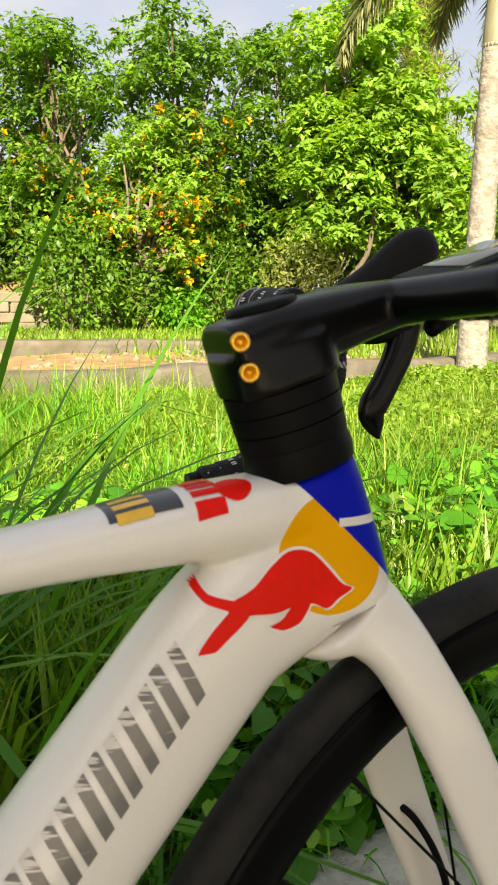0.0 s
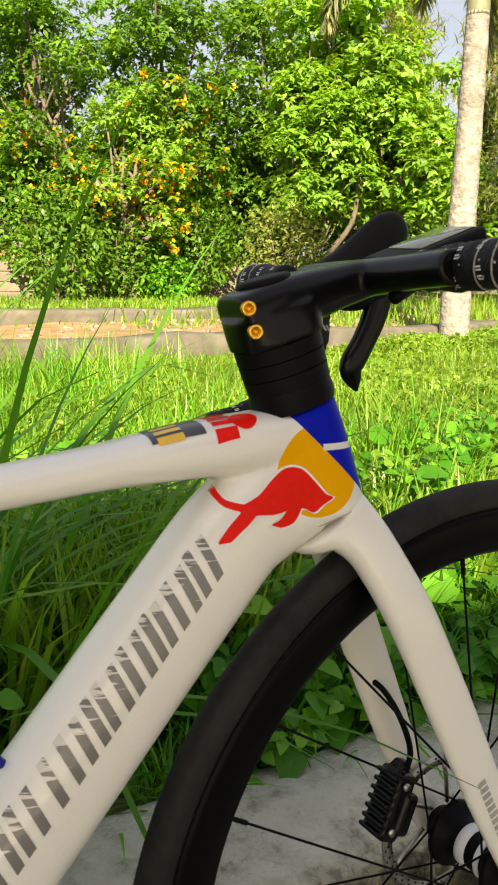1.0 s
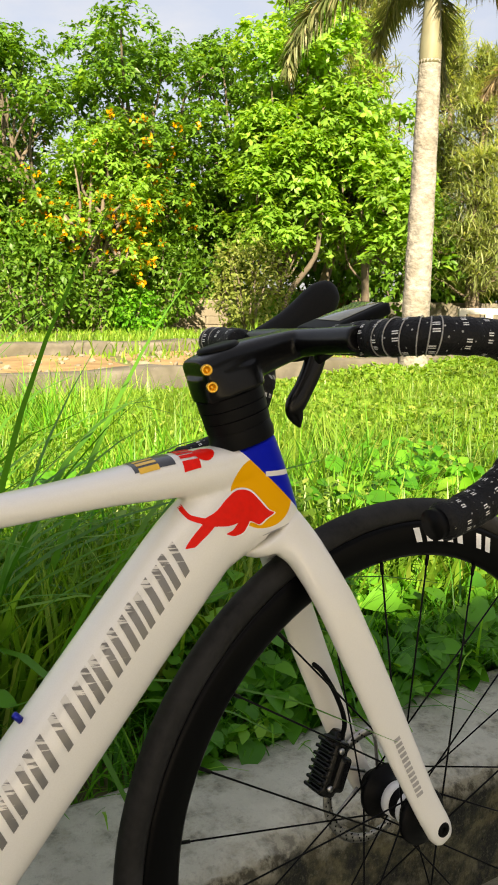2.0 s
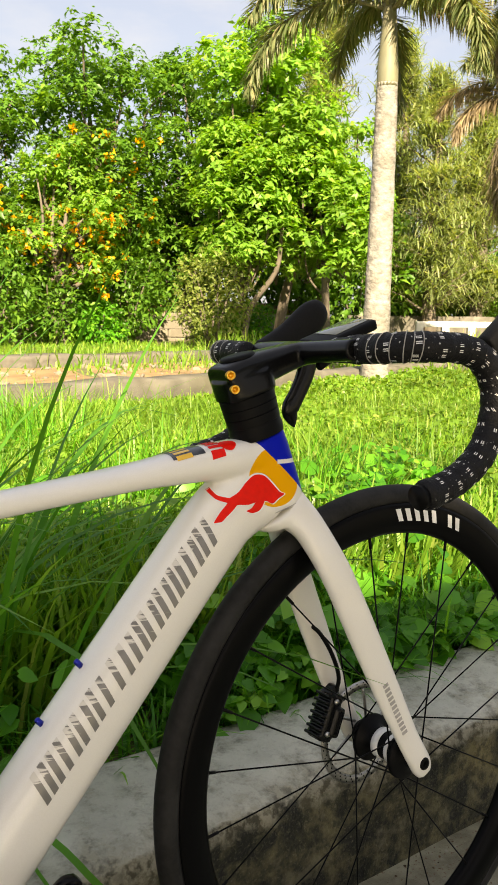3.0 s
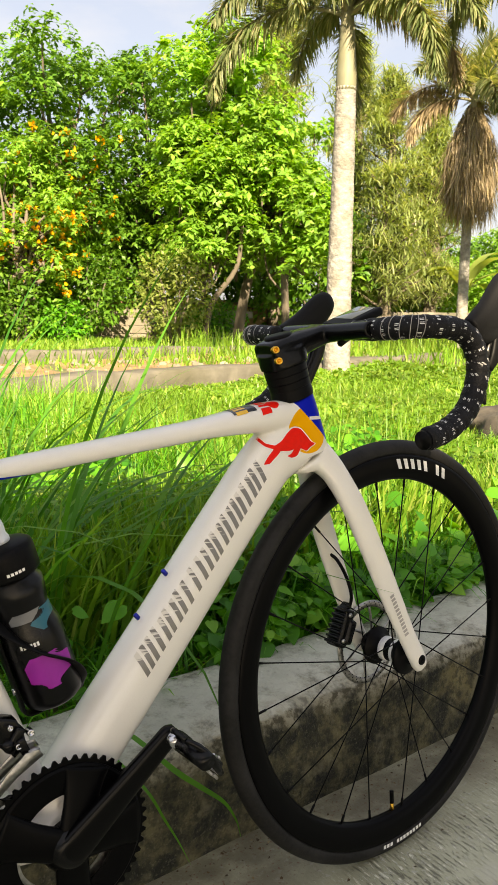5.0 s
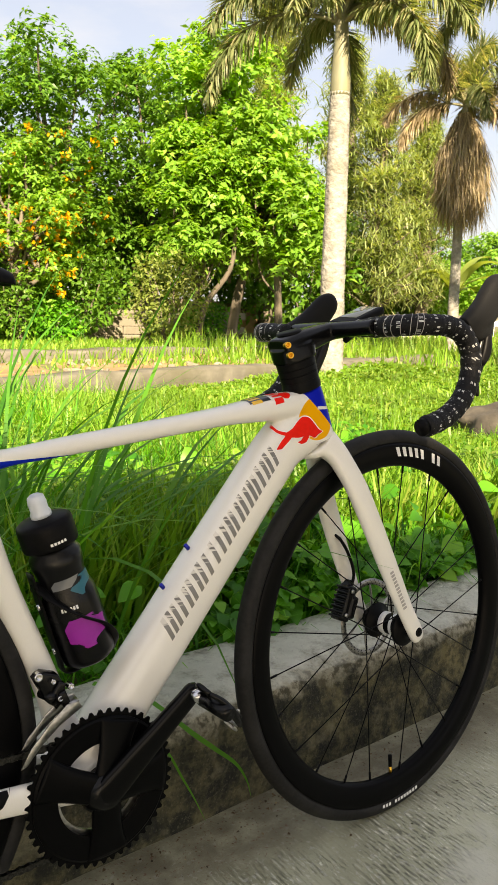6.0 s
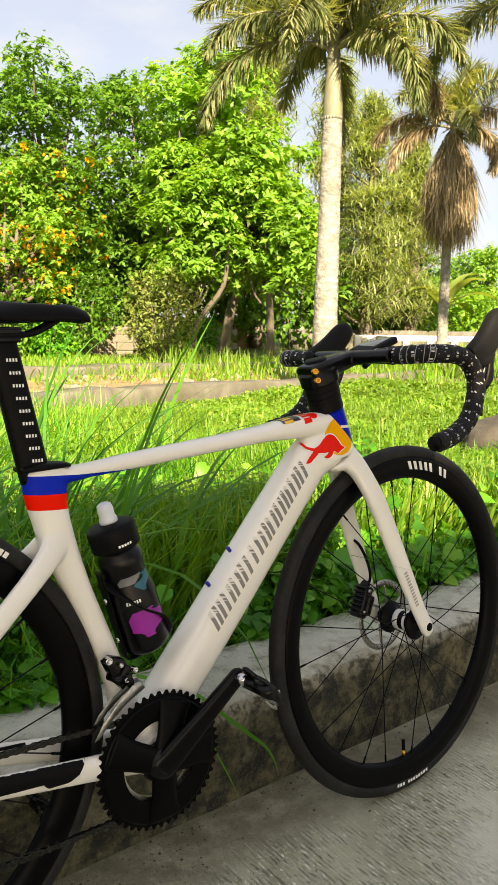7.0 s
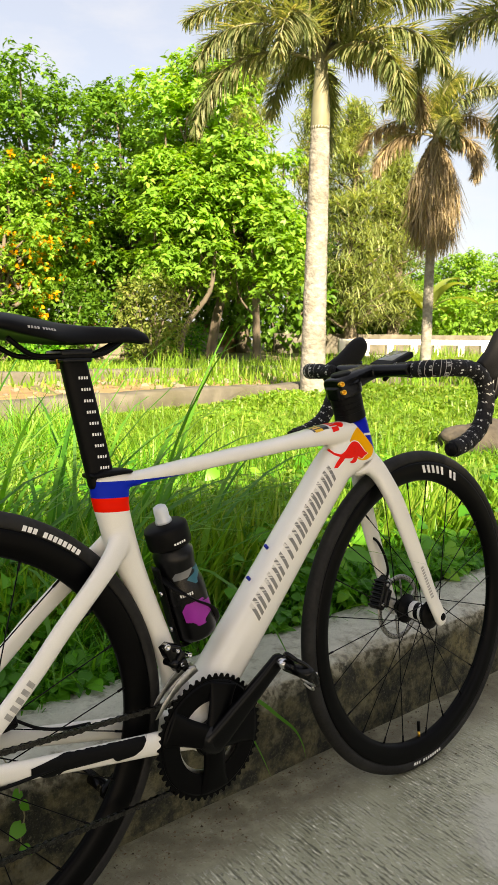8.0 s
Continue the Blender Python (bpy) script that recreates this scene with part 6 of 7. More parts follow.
# ---- plants ----
def ribbons(base, length, lean, heading, width, droop, seg=4, fold=0.0):
    """Grass blades as bent strips: arrays of bases, lengths, leans, headings."""
    n = len(base)
    t = np.linspace(0, 1, seg + 1)[None, :]
    ang = lean[:, None] + droop[:, None] * t ** 1.5
    ds = length[:, None] / seg
    dx = np.sin(ang) * ds
    dz = np.cos(ang) * ds
    fx = np.concatenate([np.zeros((n, 1)), np.cumsum(dx[:, :-1], 1)], 1)
    fz = np.concatenate([np.zeros((n, 1)), np.cumsum(dz[:, :-1], 1)], 1)
    ch, sh = np.cos(heading)[:, None], np.sin(heading)[:, None]
    cx = base[:, 0:1] + fx * ch
    cy = base[:, 1:2] + fx * sh
    cz = base[:, 2:3] + fz
    w = width[:, None] * (1 - t ** 2.2) * (0.55 + 0.45 * np.sin(np.pi * np.minimum(1, t * 2 + 0.2) / 2)) + 0.0004
    px, py = -sh * w, ch * w
    L = np.stack([cx - px, cy - py, cz], -1)
    R = np.stack([cx + px, cy + py, cz], -1)
    verts = np.stack([L, R], 2).reshape(n, -1, 3)
    k = 2 * (seg + 1)
    f = np.array([(2 * i, 2 * i + 1, 2 * i + 3, 2 * i + 2) for i in range(seg)])
    faces = (f[None] + (np.arange(n) * k)[:, None, None]).reshape(-1, 4)
    return verts.reshape(-1, 3), faces


def leaves(center, direction, up, length, width, cup=0.2, heart=False, plain=False):
    """Leaves with a folded midrib: a fan of two halves, four quads each."""
    n = len(center)
    d = direction / np.linalg.norm(direction, axis=1, keepdims=True)
    s = np.cross(d, up)
    s /= np.maximum(1e-6, np.linalg.norm(s, axis=1, keepdims=True))
    u = np.cross(s, d)
    prof = ((0.0, 0.12), (0.3, 1.0), (0.68, 0.72), (1.0, 0.03)) if not heart else ((0.0, 0.34), (0.04, 0.66), (0.12, 0.90), (0.24, 1.0), (0.38, 0.98), (0.54, 0.85), (0.70, 0.62), (0.86, 0.32), (1.0, 0.01))
    if plain:
        prof = ((0.0, 0.15), (0.42, 1.0), (1.0, 0.04))
    rows = []
    for t, w in prof:
        droop = -0.28 * t * t
        c = center + d * (length * t)[:, None] + u * (length * droop)[:, None]
        back = -0.12 * (1 if heart and t == 0 else 0)
        off = s * (width * w)[:, None] + u * (width * w * cup)[:, None] + d * (length * back)[:, None]
        off2 = -s * (width * w)[:, None] + u * (width * w * cup)[:, None] + d * (length * back)[:, None]
        rows.append(np.stack([c + off, c, c + off2], 1))
    verts = np.stack(rows, 1).reshape(n, -1, 3)
    f = []
    m = len(prof)
    for i in range(m - 1):
        for j in range(2):
            f.append((3 * i + j, 3 * i + j + 1, 3 * i + j + 4, 3 * i + j + 3))
    f = np.array(f)
    faces = (f[None] + (np.arange(n) * 3 * m)[:, None, None]).reshape(-1, 4)
    return verts.reshape(-1, 3), faces


RNG = np.random.default_rng(5)


def build_field():
    """Bright rough grass from the weeds to the channel wall and past it."""
    n = 80000
    u = RNG.random(n)
    d = 1.7 + 8.0 * u ** 1.2
    a = np.radians(RNG.uniform(2, 62, n))
    x, y = -0.65 + d * np.sin(a), -0.99 + d * np.cos(a)
    keep = (y > kerb_y(x) + 0.45) & (np.hypot(x - 3.25, y - 1.72) > 0.42) & (y < 4.02 + 0.2457 * x)
    x, y, d = x[keep], y[keep], d[keep]
    n = len(x)
    clump = np.array([noise.noise((p * 1.1, q * 1.1, 3.3)) for p, q in zip(x[::1], y[::1])])
    h = (0.12 + 0.10 * RNG.random(n)) * (1 + 0.9 * clump) * np.clip(1.35 - 0.17 * d, 0.26, 1.2) + 0.04
    base = np.stack([x, y, rise(x, y) - 0.02], 1)
    v, f = ribbons(base, h * 1.25, RNG.uniform(0.0, 0.5, n), RNG.uniform(0, 6.28, n), (0.0035 + 0.0011 * d) * RNG.uniform(0.7, 1.5, n), RNG.uniform(0.2, 1.5, n), 3)
    ob = stuff_mesh("field_grass", v, f, GRASS)
    tagged(ob, "dense sunlit yellow-green grass over the field", "grass", kind="stuff")
    # leafy shoots among the grass
    n = 62000
    d = 1.9 + 7.5 * RNG.random(n) ** 1.2
    a = np.radians(RNG.uniform(4, 60, n))
    x, y = -0.65 + d * np.sin(a), -0.99 + d * np.cos(a)
    k = (y > kerb_y(x) + 0.7) & (np.hypot(x - 3.25, y - 1.72) > 0.42) & (y < 4.02 + 0.2457 * x)
    x, y, d = x[k], y[k], d[k]
    n = len(x)
    cl = np.array([noise.noise((p * 1.1, q * 1.1, 3.3)) for p, q in zip(x, y)])
    z = rise(x, y) + (0.06 + 0.20 * RNG.random(n)) * (1 + 0.9 * cl) * np.clip(1.35 - 0.17 * d, 0.26, 1.2)
    th = RNG.uniform(0, 6.28, n)
    dr = np.stack([np.cos(th), np.sin(th), RNG.uniform(-0.2, 1.1, n)], 1)
    L = (0.014 + 0.0038 * d) * RNG.uniform(0.6, 1.5, n)
    v, f = leaves(np.stack([x, y, z], 1), dr, np.tile((0, 0, 1.0), (n, 1)), L, L * 0.36)
    tagged(stuff_mesh("field_herbs", v, f, GRASS), "small bright herbs growing through the field grass", "weeds", kind="stuff")


def build_weeds():
    """Broad-leaved creepers and grass crowding the kerb."""
    n = 15000
    x = RNG.uniform(-1.6, 4.6, n)
    back = RNG.random(n) ** 1.5 * 0.95
    y = kerb_y(x) + 0.22 + back
    hump = np.array([noise.noise((p * 1.7, q * 1.9, 9.1)) for p, q in zip(x, y)])
    keep = hump > -0.25 + 0.75 * np.clip(back - 0.15, 0, 1)
    x, y, back, hump = x[keep], y[keep], back[keep], hump[keep]
    n = len(x)
    top = (0.10 + 0.17 * np.clip(back / 0.4, 0, 1)) * (1 + 0.7 * hump) * np.clip(1 - 0.45 * (x - 1.4), 0.35, 1)
    z = rise(x, y) + top * RNG.random(n) ** 0.45
    th = RNG.uniform(0, 6.28, n)
    dr = np.stack([np.cos(th) * 0.8, np.sin(th) * 0.8 - 0.5, RNG.uniform(-0.5, 0.35, n)], 1)
    up = np.stack([RNG.normal(0, 0.35, n), RNG.normal(-0.35, 0.35, n), np.ones(n)], 1)
    size = RNG.choice([0.024, 0.034, 0.050], n, p=[0.5, 0.33, 0.17]) * RNG.uniform(0.8, 1.25, n)
    v, f = leaves(np.stack([x, y, z], 1), dr, up, size, size * 0.40, 0.16, True)
    tagged(stuff_mesh("creeper_weeds", v, f, WEED), "heart-leaved green creepers crowding behind the kerb", "weeds", kind="stuff")
    for name, n, b0, b1, x1, mat, label in (("kerb_grass", 30000, 0.0, 1.25, 4.8, WEED, "lush green grass blades behind the kerb"), ("meadow_grass", 46000, 0.75, 3.4, 4.8, GRASS, "fine sunlit meadow grass behind the weeds"), ("deep_grass", 20000, 1.0, 3.0, 1.1, WEED, "deep green tall grass beside the meadow")):
        x = RNG.uniform(-1.8, x1, n)
        back = b0 + (b1 - b0) * RNG.random(n) ** 1.1
        y = kerb_y(x) + 0.25 + back
        tuft = np.array([noise.noise((p * 2.3, q * 2.3, 2.2)) + 0.6 * noise.noise((p * 6.3, q * 6.3, 4.2)) for p, q in zip(x, y)])
        h = (0.11 + 0.19 * RNG.random(n) * np.clip(0.35 + back, 0, 1.0)) * (1 + 0.6 * tuft) * np.clip(1 - 0.40 * (x - 1.4), 0.42, 1)
        base = np.stack([x, y, rise(x, y) - 0.02], 1)
        v, f = ribbons(base, h * 1.3, RNG.uniform(0, 0.8, n), RNG.uniform(0, 6.28, n), RNG.uniform(0.0015, 0.0038, n) * (1 + 0.3 * b0), RNG.uniform(0.4, 2.4, n), 5)
        tagged(stuff_mesh(name, v, f, mat), label, "grass", kind="stuff")
    # a few large single leaves that stand out beside the wheel
    n = 420
    x = RNG.uniform(-1.4, 1.9, n)
    back = RNG.random(n) ** 1.3
    y = kerb_y(x) + 0.26 + 0.95 * back
    z = rise(x, y) + RNG.uniform(0.06, 0.22, n) * (1 + 0.3 * back)
    th = RNG.uniform(0, 6.28, n)
    dr = np.stack([np.cos(th), np.sin(th) - 0.4, RNG.uniform(-0.5, 0.1, n)], 1)
    up = np.stack([RNG.normal(0, 0.3, n), RNG.normal(-0.7, 0.3, n), np.ones(n)], 1)
    s = np.where(x > 0.75, 1.15, 0.8) * RNG.choice([0.042, 0.054, 0.066], n, p=[0.5, 0.35, 0.15]) * RNG.uniform(0.85, 1.1, n)
    v, f = leaves(np.stack([x, y, z], 1), dr, up, s, s * 0.42, 0.12, True)
    tagged(stuff_mesh("large_leaves", v, f, WEED), "large heart-shaped leaves beside the kerb", "weeds", kind="stuff")


def tall_clump(cx, cy, n, hmin, hmax, seed, spread=0.22, lean=(0.05, 0.85), width=(0.0055, 0.0105)):
    """A clump of long arching sedge blades."""
    rng = np.random.default_rng(seed)
    r, t = spread * np.sqrt(rng.random(n)), rng.uniform(0, 6.28, n)
    base = np.stack([cx + r * np.cos(t), cy + r * np.sin(t), rise(cx + r * np.cos(t), cy + r * np.sin(t)) - 0.03], 1)
    L = rng.uniform(hmin, hmax, n)
    v, f = ribbons(base, L, rng.uniform(*lean, n), rng.normal(0.1, 0.9, n), rng.uniform(*width, n), rng.uniform(0.5, 2.1, n), 9)
    ob = stuff_mesh("tall_grass_clump", v, f, BLADE)
    return tagged(ob, "clump of long arching sedge blades above the weeds", "grass", kind="stuff")


build_field()
build_weeds()
for k, (cx, cy, n, a, b) in enumerate(((0.20, 0.68, 46, 0.6, 1.05), (0.02, 0.80, 40, 0.6, 1.05), (-0.30, 0.80, 40, 0.6, 1.05), (-0.62, 0.95, 44, 0.6, 1.1), (0.20, 1.05, 18, 0.45, 0.85), (-0.10, 1.15, 30, 0.55, 1.0), (-0.95, 0.9, 40, 0.5, 1.05), (-0.42, 1.35, 56, 0.45, 0.85), (-0.80, 1.40, 56, 0.45, 0.85))):
    tall_clump(cx, cy, n, a, b, 20 + k)


def strap(pts, width):
    """One long blade through points, as a creased strip."""
    c = spline(pts, 5)
    t = np.linspace(0, 1, len(c))
    d = np.gradient(c, axis=0)
    d /= np.linalg.norm(d, axis=1, keepdims=True)
    s = np.cross(d, np.array((0.25, -0.9, 0.35)))
    s /= np.linalg.norm(s, axis=1, keepdims=True)
    w = (width * np.clip(1.05 - t ** 2.5, 0.05, 1))[:, None]
    fold = np.array((0, 0.25, 0.2)) * width
    v = np.stack([c - s * w, c + fold * 0.4, c + s * w], 1).reshape(-1, 3)
    f = [(3 * i + j, 3 * i + j + 1, 3 * i + j + 4, 3 * i + j + 3) for i in range(len(c) - 1) for j in range(2)]
    return v, np.array(f)


def build_hanging_greens():
    """Blades and small vine leaves that hang over the kerb's face."""
    for pts, w in (([(0.150, 0.30, 0.235), (0.195, 0.20, 0.236), (0.235, 0.118, 0.198), (0.280, 0.114, 0.156), (0.322, 0.112, 0.116), (0.344, 0.110, 0.078), (0.352, 0.108, 0.046)], 0.0046), ([(0.165, 0.24, 0.215), (0.190, 0.130, 0.180), (0.216, 0.114, 0.126), (0.239, 0.112, 0.081), (0.259, 0.110, 0.036)], 0.0026)):
        v, f = strap(pts, w)
        tagged(stuff_mesh("grass_blade", v, f, WEED), "long green grass blade hanging over the kerb", "grass", kind="stuff")
    vine = tagged(holder("vine"), "thin green vine hanging down the kerb face", "vine")
    bm = bmesh.new()
    wire(bm, [(-0.255, 0.24, 0.215), (-0.259, 0.135, 0.205), (-0.2606, 0.118, 0.172), (-0.2548, 0.116, 0.148), (-0.262, 0.116, 0.120), (-0.260, 0.118, 0.088)], 0.0013, 6, 5)
    part("stem", bm, SHAFT, vine)
    c = np.array([(-0.2606, 0.116, 0.172), (-0.262, 0.112, 0.140), (-0.262, 0.112, 0.100), (-0.2560, 0.114, 0.098), (-0.259, 0.122, 0.190)])
    d = np.array([(0.6, -0.3, -0.5), (-0.7, -0.3, -0.5), (0.5, -0.5, -0.4), (-0.6, -0.4, -0.4), (-0.7, -0.5, -0.2)])
    up = np.tile((0.1, -0.8, 0.6), (5, 1))
    s = np.array((0.019, 0.029, 0.020, 0.016, 0.019))
    v, f = leaves(c, d, up, s, s * 0.45, 0.15, True)
    stuff_mesh("leaf", v, f, WEED, vine)


def build_litter():
    """Dry leaf bits, twigs and grit gathered along the foot of the kerb."""
    rng = np.random.default_rng(12)
    n = 900
    x = rng.uniform(-1.3, 2.2, n)
    y = kerb_y(x) - 0.010 - rng.exponential(0.055, n)
    th = rng.uniform(0, 6.28, n)
    dr = np.stack([np.cos(th), np.sin(th), rng.uniform(-0.05, 0.25, n)], 1)
    s = rng.uniform(0.002, 0.0065, n)
    up = np.stack([rng.normal(0, 0.3, n), rng.normal(0, 0.3, n), np.ones(n)], 1)
    v, f = leaves(np.stack([x, y, 0.0012 + rng.uniform(0, 0.002, n)], 1), dr, up, s, s * rng.uniform(0.2, 0.45, n), 0.3)
    v[:, 2] = np.maximum(v[:, 2], 0.0008)
    tagged(stuff_mesh("leaf_litter", v, f, LITTER), "brown leaf bits and grit along the kerb foot", "litter", kind="stuff")


def build_verge():
    """Thinner grass that carries the verge on to both sides."""
    rng = np.random.default_rng(77)
    n = 46000
    x = rng.uniform(-11.0, 14.0, n)
    y = kerb_y(x) + 0.27 + 9.0 * rng.random(n) ** 1.5
    d = np.hypot(x + 0.65, y + 0.99)
    a = np.degrees(np.arctan2(x + 0.65, y + 0.99))
    keep = ((a < 4) | (a > 60) | (d > 9.5)) & ((x < -1.2) | (x > 4.0) | (y > kerb_y(x) + 1.6))
    x, y = x[keep], y[keep]
    n = len(x)
    h = rng.uniform(0.12, 0.34, n) * np.array([1 + 0.8 * noise.noise((p * 0.9, q * 0.9, 1.7)) for p, q in zip(x, y)])
    v, f = ribbons(np.stack([x, y, rise(x, y) - 0.02], 1), h, rng.uniform(0, 0.6, n), rng.uniform(0, 6.28, n), rng.uniform(0.005, 0.013, n), rng.uniform(0.2, 1.5, n), 3)
    tagged(stuff_mesh("verge_grass", v, f, GRASS), "rough grass along the verge behind the kerb", "grass", kind="stuff")


build_hanging_greens()
build_litter()
build_verge()


def build_far_grass():
    """Thin yellow grass on the bank past the channel wall, and tufts along the block wall."""
    n = 26000
    d = RNG.uniform(8.8, 14.5, n)
    a = np.radians(RNG.uniform(4, 60, n))
    x, y = -0.7 + d * np.sin(a), -1.0 + d * np.cos(a)
    keep = (y > 4.4 + 0.2457 * x) & (y < 11.9 + 0.1283 * (x + 1.5) - 0.1)
    bed = y < 7.75 + 0.0913 * x + 0.6
    keep &= ~bed | (RNG.random(n) < 0.35 * np.clip((x - 1.0) / 4.0, 0.1, 1))
    x, y = x[keep], y[keep]
    n = len(x)
    tuft = np.array([noise.noise((p * 0.8, q * 0.8, 5.1)) for p, q in zip(x, y)])
    h = 0.04 + 0.08 * RNG.random(n) + 0.28 * np.clip(tuft, 0, 1) * np.clip((y - 10.3) / 1.0, 0, 1)
    v, f = ribbons(np.stack([x, y, rise(x, y) - 0.02], 1), h, RNG.uniform(0, 0.7, n), RNG.uniform(0, 6.28, n), RNG.uniform(0.008, 0.018, n), RNG.uniform(0.2, 1.2, n), 3)
    # stony bed of the dry channel
    bm = bmesh.new()
    g = [[bm.verts.new((x, y0 + (y1 - y0) * q, float(rise(x, y0 + (y1 - y0) * q)) + 0.015 + 0.03 * noise.noise((x * 3, q * 4, 0.5)))) for q in np.linspace(0, 1, 9)] for x, y0, y1 in [(x, 4.30 + 0.2457 * x, 7.72 + 0.0913 * x) for x in np.arange(-5.0, 14.0, 0.2)]]
    for p, q in zip(g, g[1:]):
        for j in range(8):
            bm.faces.new((p[j], q[j], q[j + 1], p[j + 1]))
    tagged(part("channel_bed", bm, BANK), "dry brown stony bed of the channel", "ground", kind="structure")
    rng = np.random.default_rng(91)
    bm = bmesh.new()
    for k in range(420):
        px = rng.uniform(-2, 9)
        y0, y1 = 4.35 + 0.2457 * px, 7.6 + 0.0913 * px
        py = y0 + (y1 - y0) * rng.random()
        r = rng.uniform(0.015, 0.055)
        bmesh.ops.create_icosphere(bm, subdivisions=1, radius=r, matrix=pose(px, py, float(rise(px, py)) + 0.02, rng.uniform(0, 90), 0, rng.uniform(0, 360)) @ Matrix.Diagonal((1.4, 1.0, 0.6, 1.0)))
    tagged(part("channel_stones", bm, BLOCKS, smooth=False), "small pale stones strewn over the channel bed", "stones", kind="stuff")
    tagged(stuff_mesh("bank_grass", v, f, GRASS), "thin yellow-green grass on the bank before the block wall", "grass", kind="stuff")


build_far_grass()


# ---- trees ----
def limb(bm, p, q, r0, r1, bend, n=9, seed=0):
    rng = random.Random(seed)
    p, q = Vector(p), Vector(q)
    m1 = p.lerp(q, 0.35) + Vector([rng.uniform(-1, 1) * bend for _ in range(3)])
    m2 = p.lerp(q, 0.7) + Vector([rng.uniform(-1, 1) * bend for _ in range(3)])
    rows = [(*v, r, r) for v, r in ((p, r0), (m1, r0 * 0.7 + r1 * 0.3), (m2, r0 * 0.35 + r1 * 0.65), (q, r1))]
    sweep(bm, rows, n, 4, lateral=(0.13, 1, 0.07))


def broad_tree(x, y, ztop, radius, zlow, seed, n_clumps, per, leaf, material, label, flowers=0, squash=1.0, trunk_r=0.16):
    """Trunk with limbs, and a crown of leafy sprays with gaps between them."""
    rng = np.random.default_rng(seed)
    z0 = float(rise(x, y)) - 0.1
    tree = tagged(holder("tree"), label, "tree")
    tree.location = (x, y, z0)
    h = ztop - z0
    bm = bmesh.new()
    limb(bm, (0, 0, 0), (rng.normal(0, 0.2), rng.normal(0, 0.2), h * 0.55), trunk_r, trunk_r * 0.5, 0.12, 12, seed)
    zc, hz = (ztop + zlow) / 2 - z0, (ztop - zlow) / 2
    # the crown is a heap of flattened pads round rising leaders
    lobes = []
    for k in range(30):
        t = rng.uniform(0, 6.28)
        e = rng.uniform(-0.95, 0.95)
        rr = max(0.05, 1 - e * e) ** 0.45 * radius * rng.uniform(0.3, 0.80)
        lobes.append((rr * math.cos(t), rr * math.sin(t), zc + e * hz * 0.80, radius * rng.uniform(0.24, 0.44)))
    for k in range(3):
        lobes.append((rng.normal(0, 0.3) * radius, rng.normal(0, 0.3) * radius, zc + hz * rng.uniform(0.68, 0.86), radius * 0.26))
    for k, (lx, ly, lz, lr) in enumerate(lobes):
        limb(bm, (0, 0, h * rng.uniform(0.2, 0.5)), (lx * 0.9, ly * 0.9, lz), trunk_r * 0.26, 0.012, 0.25, 7, seed * 31 + k)
    part("trunk", bm, BARK, tree)
    # rosettes of drooping leaves at the twig ends
    m = int(n_clumps * 3.1)
    pick = np.array(lobes)[rng.choice(len(lobes), m, p=np.array([q[3] ** 2 for q in lobes]) / sum(q[3] ** 2 for q in lobes))]
    v = rng.normal(size=(m, 3))
    v[:, 2] = np.where(rng.random(m) < 0.7, np.abs(v[:, 2]), v[:, 2])
    v /= np.linalg.norm(v, axis=1, keepdims=True)
    tip = pick[:, :3] + v * pick[:, 3:] * np.array((1.1, 1.1, 0.8 * squash)) * (rng.random(m) ** 0.35 * 1.12)[:, None]
    axis = v * 0.55 + np.array((0, 0, 0.85)) + rng.normal(0, 0.22, (m, 3))
    axis /= np.linalg.norm(axis, axis=1, keepdims=True)
    e1 = np.cross(axis, np.array((0.3, 0.9, 0.2)))
    e1 /= np.linalg.norm(e1, axis=1, keepdims=True)
    e2 = np.cross(axis, e1)
    per = per // 3
    turn = (np.arange(per) * 2.39996)[None, :] + rng.uniform(0, 6.28, (m, 1))
    pitch = rng.uniform(-0.45, 0.45, (m, per))
    dr = (e1[:, None] * np.cos(turn)[..., None] + e2[:, None] * np.sin(turn)[..., None] + axis[:, None] * pitch[..., None]).reshape(-1, 3)
    size = leaf * rng.uniform(0.8, 1.4, m)
    c = (tip[:, None] + rng.normal(0, 0.3, (m, per, 3)) * size[:, None, None]).reshape(-1, 3)
    up = np.repeat(axis, per, 0) + rng.normal(0, 0.25, (m * per, 3))
    n = m * per
    L = np.repeat(size, per) * rng.uniform(0.7, 1.2, n)
    v, f = leaves(c, dr, up, L, L * 0.27, 0.22, plain=True)
    stuff_mesh("crown", v, f, material, tree)
    if flowers:
        k = rng.choice(n, flowers, replace=False)
        cf = c[k][c[k][:, 2] < zc + hz * 0.2]
        cf = np.repeat(cf, 5, 0) + rng.normal(0, 0.035, (len(cf) * 5, 3))
        m = len(cf)
        L = rng.uniform(0.045, 0.08, m)
        v, f = leaves(cf, rng.normal(size=(m, 3)), rng.normal(size=(m, 3)), L, L * 0.5, 0.3)
        stuff_mesh("blossoms", v, f, FLOWER, tree, "orange blossom clusters")
    return tree


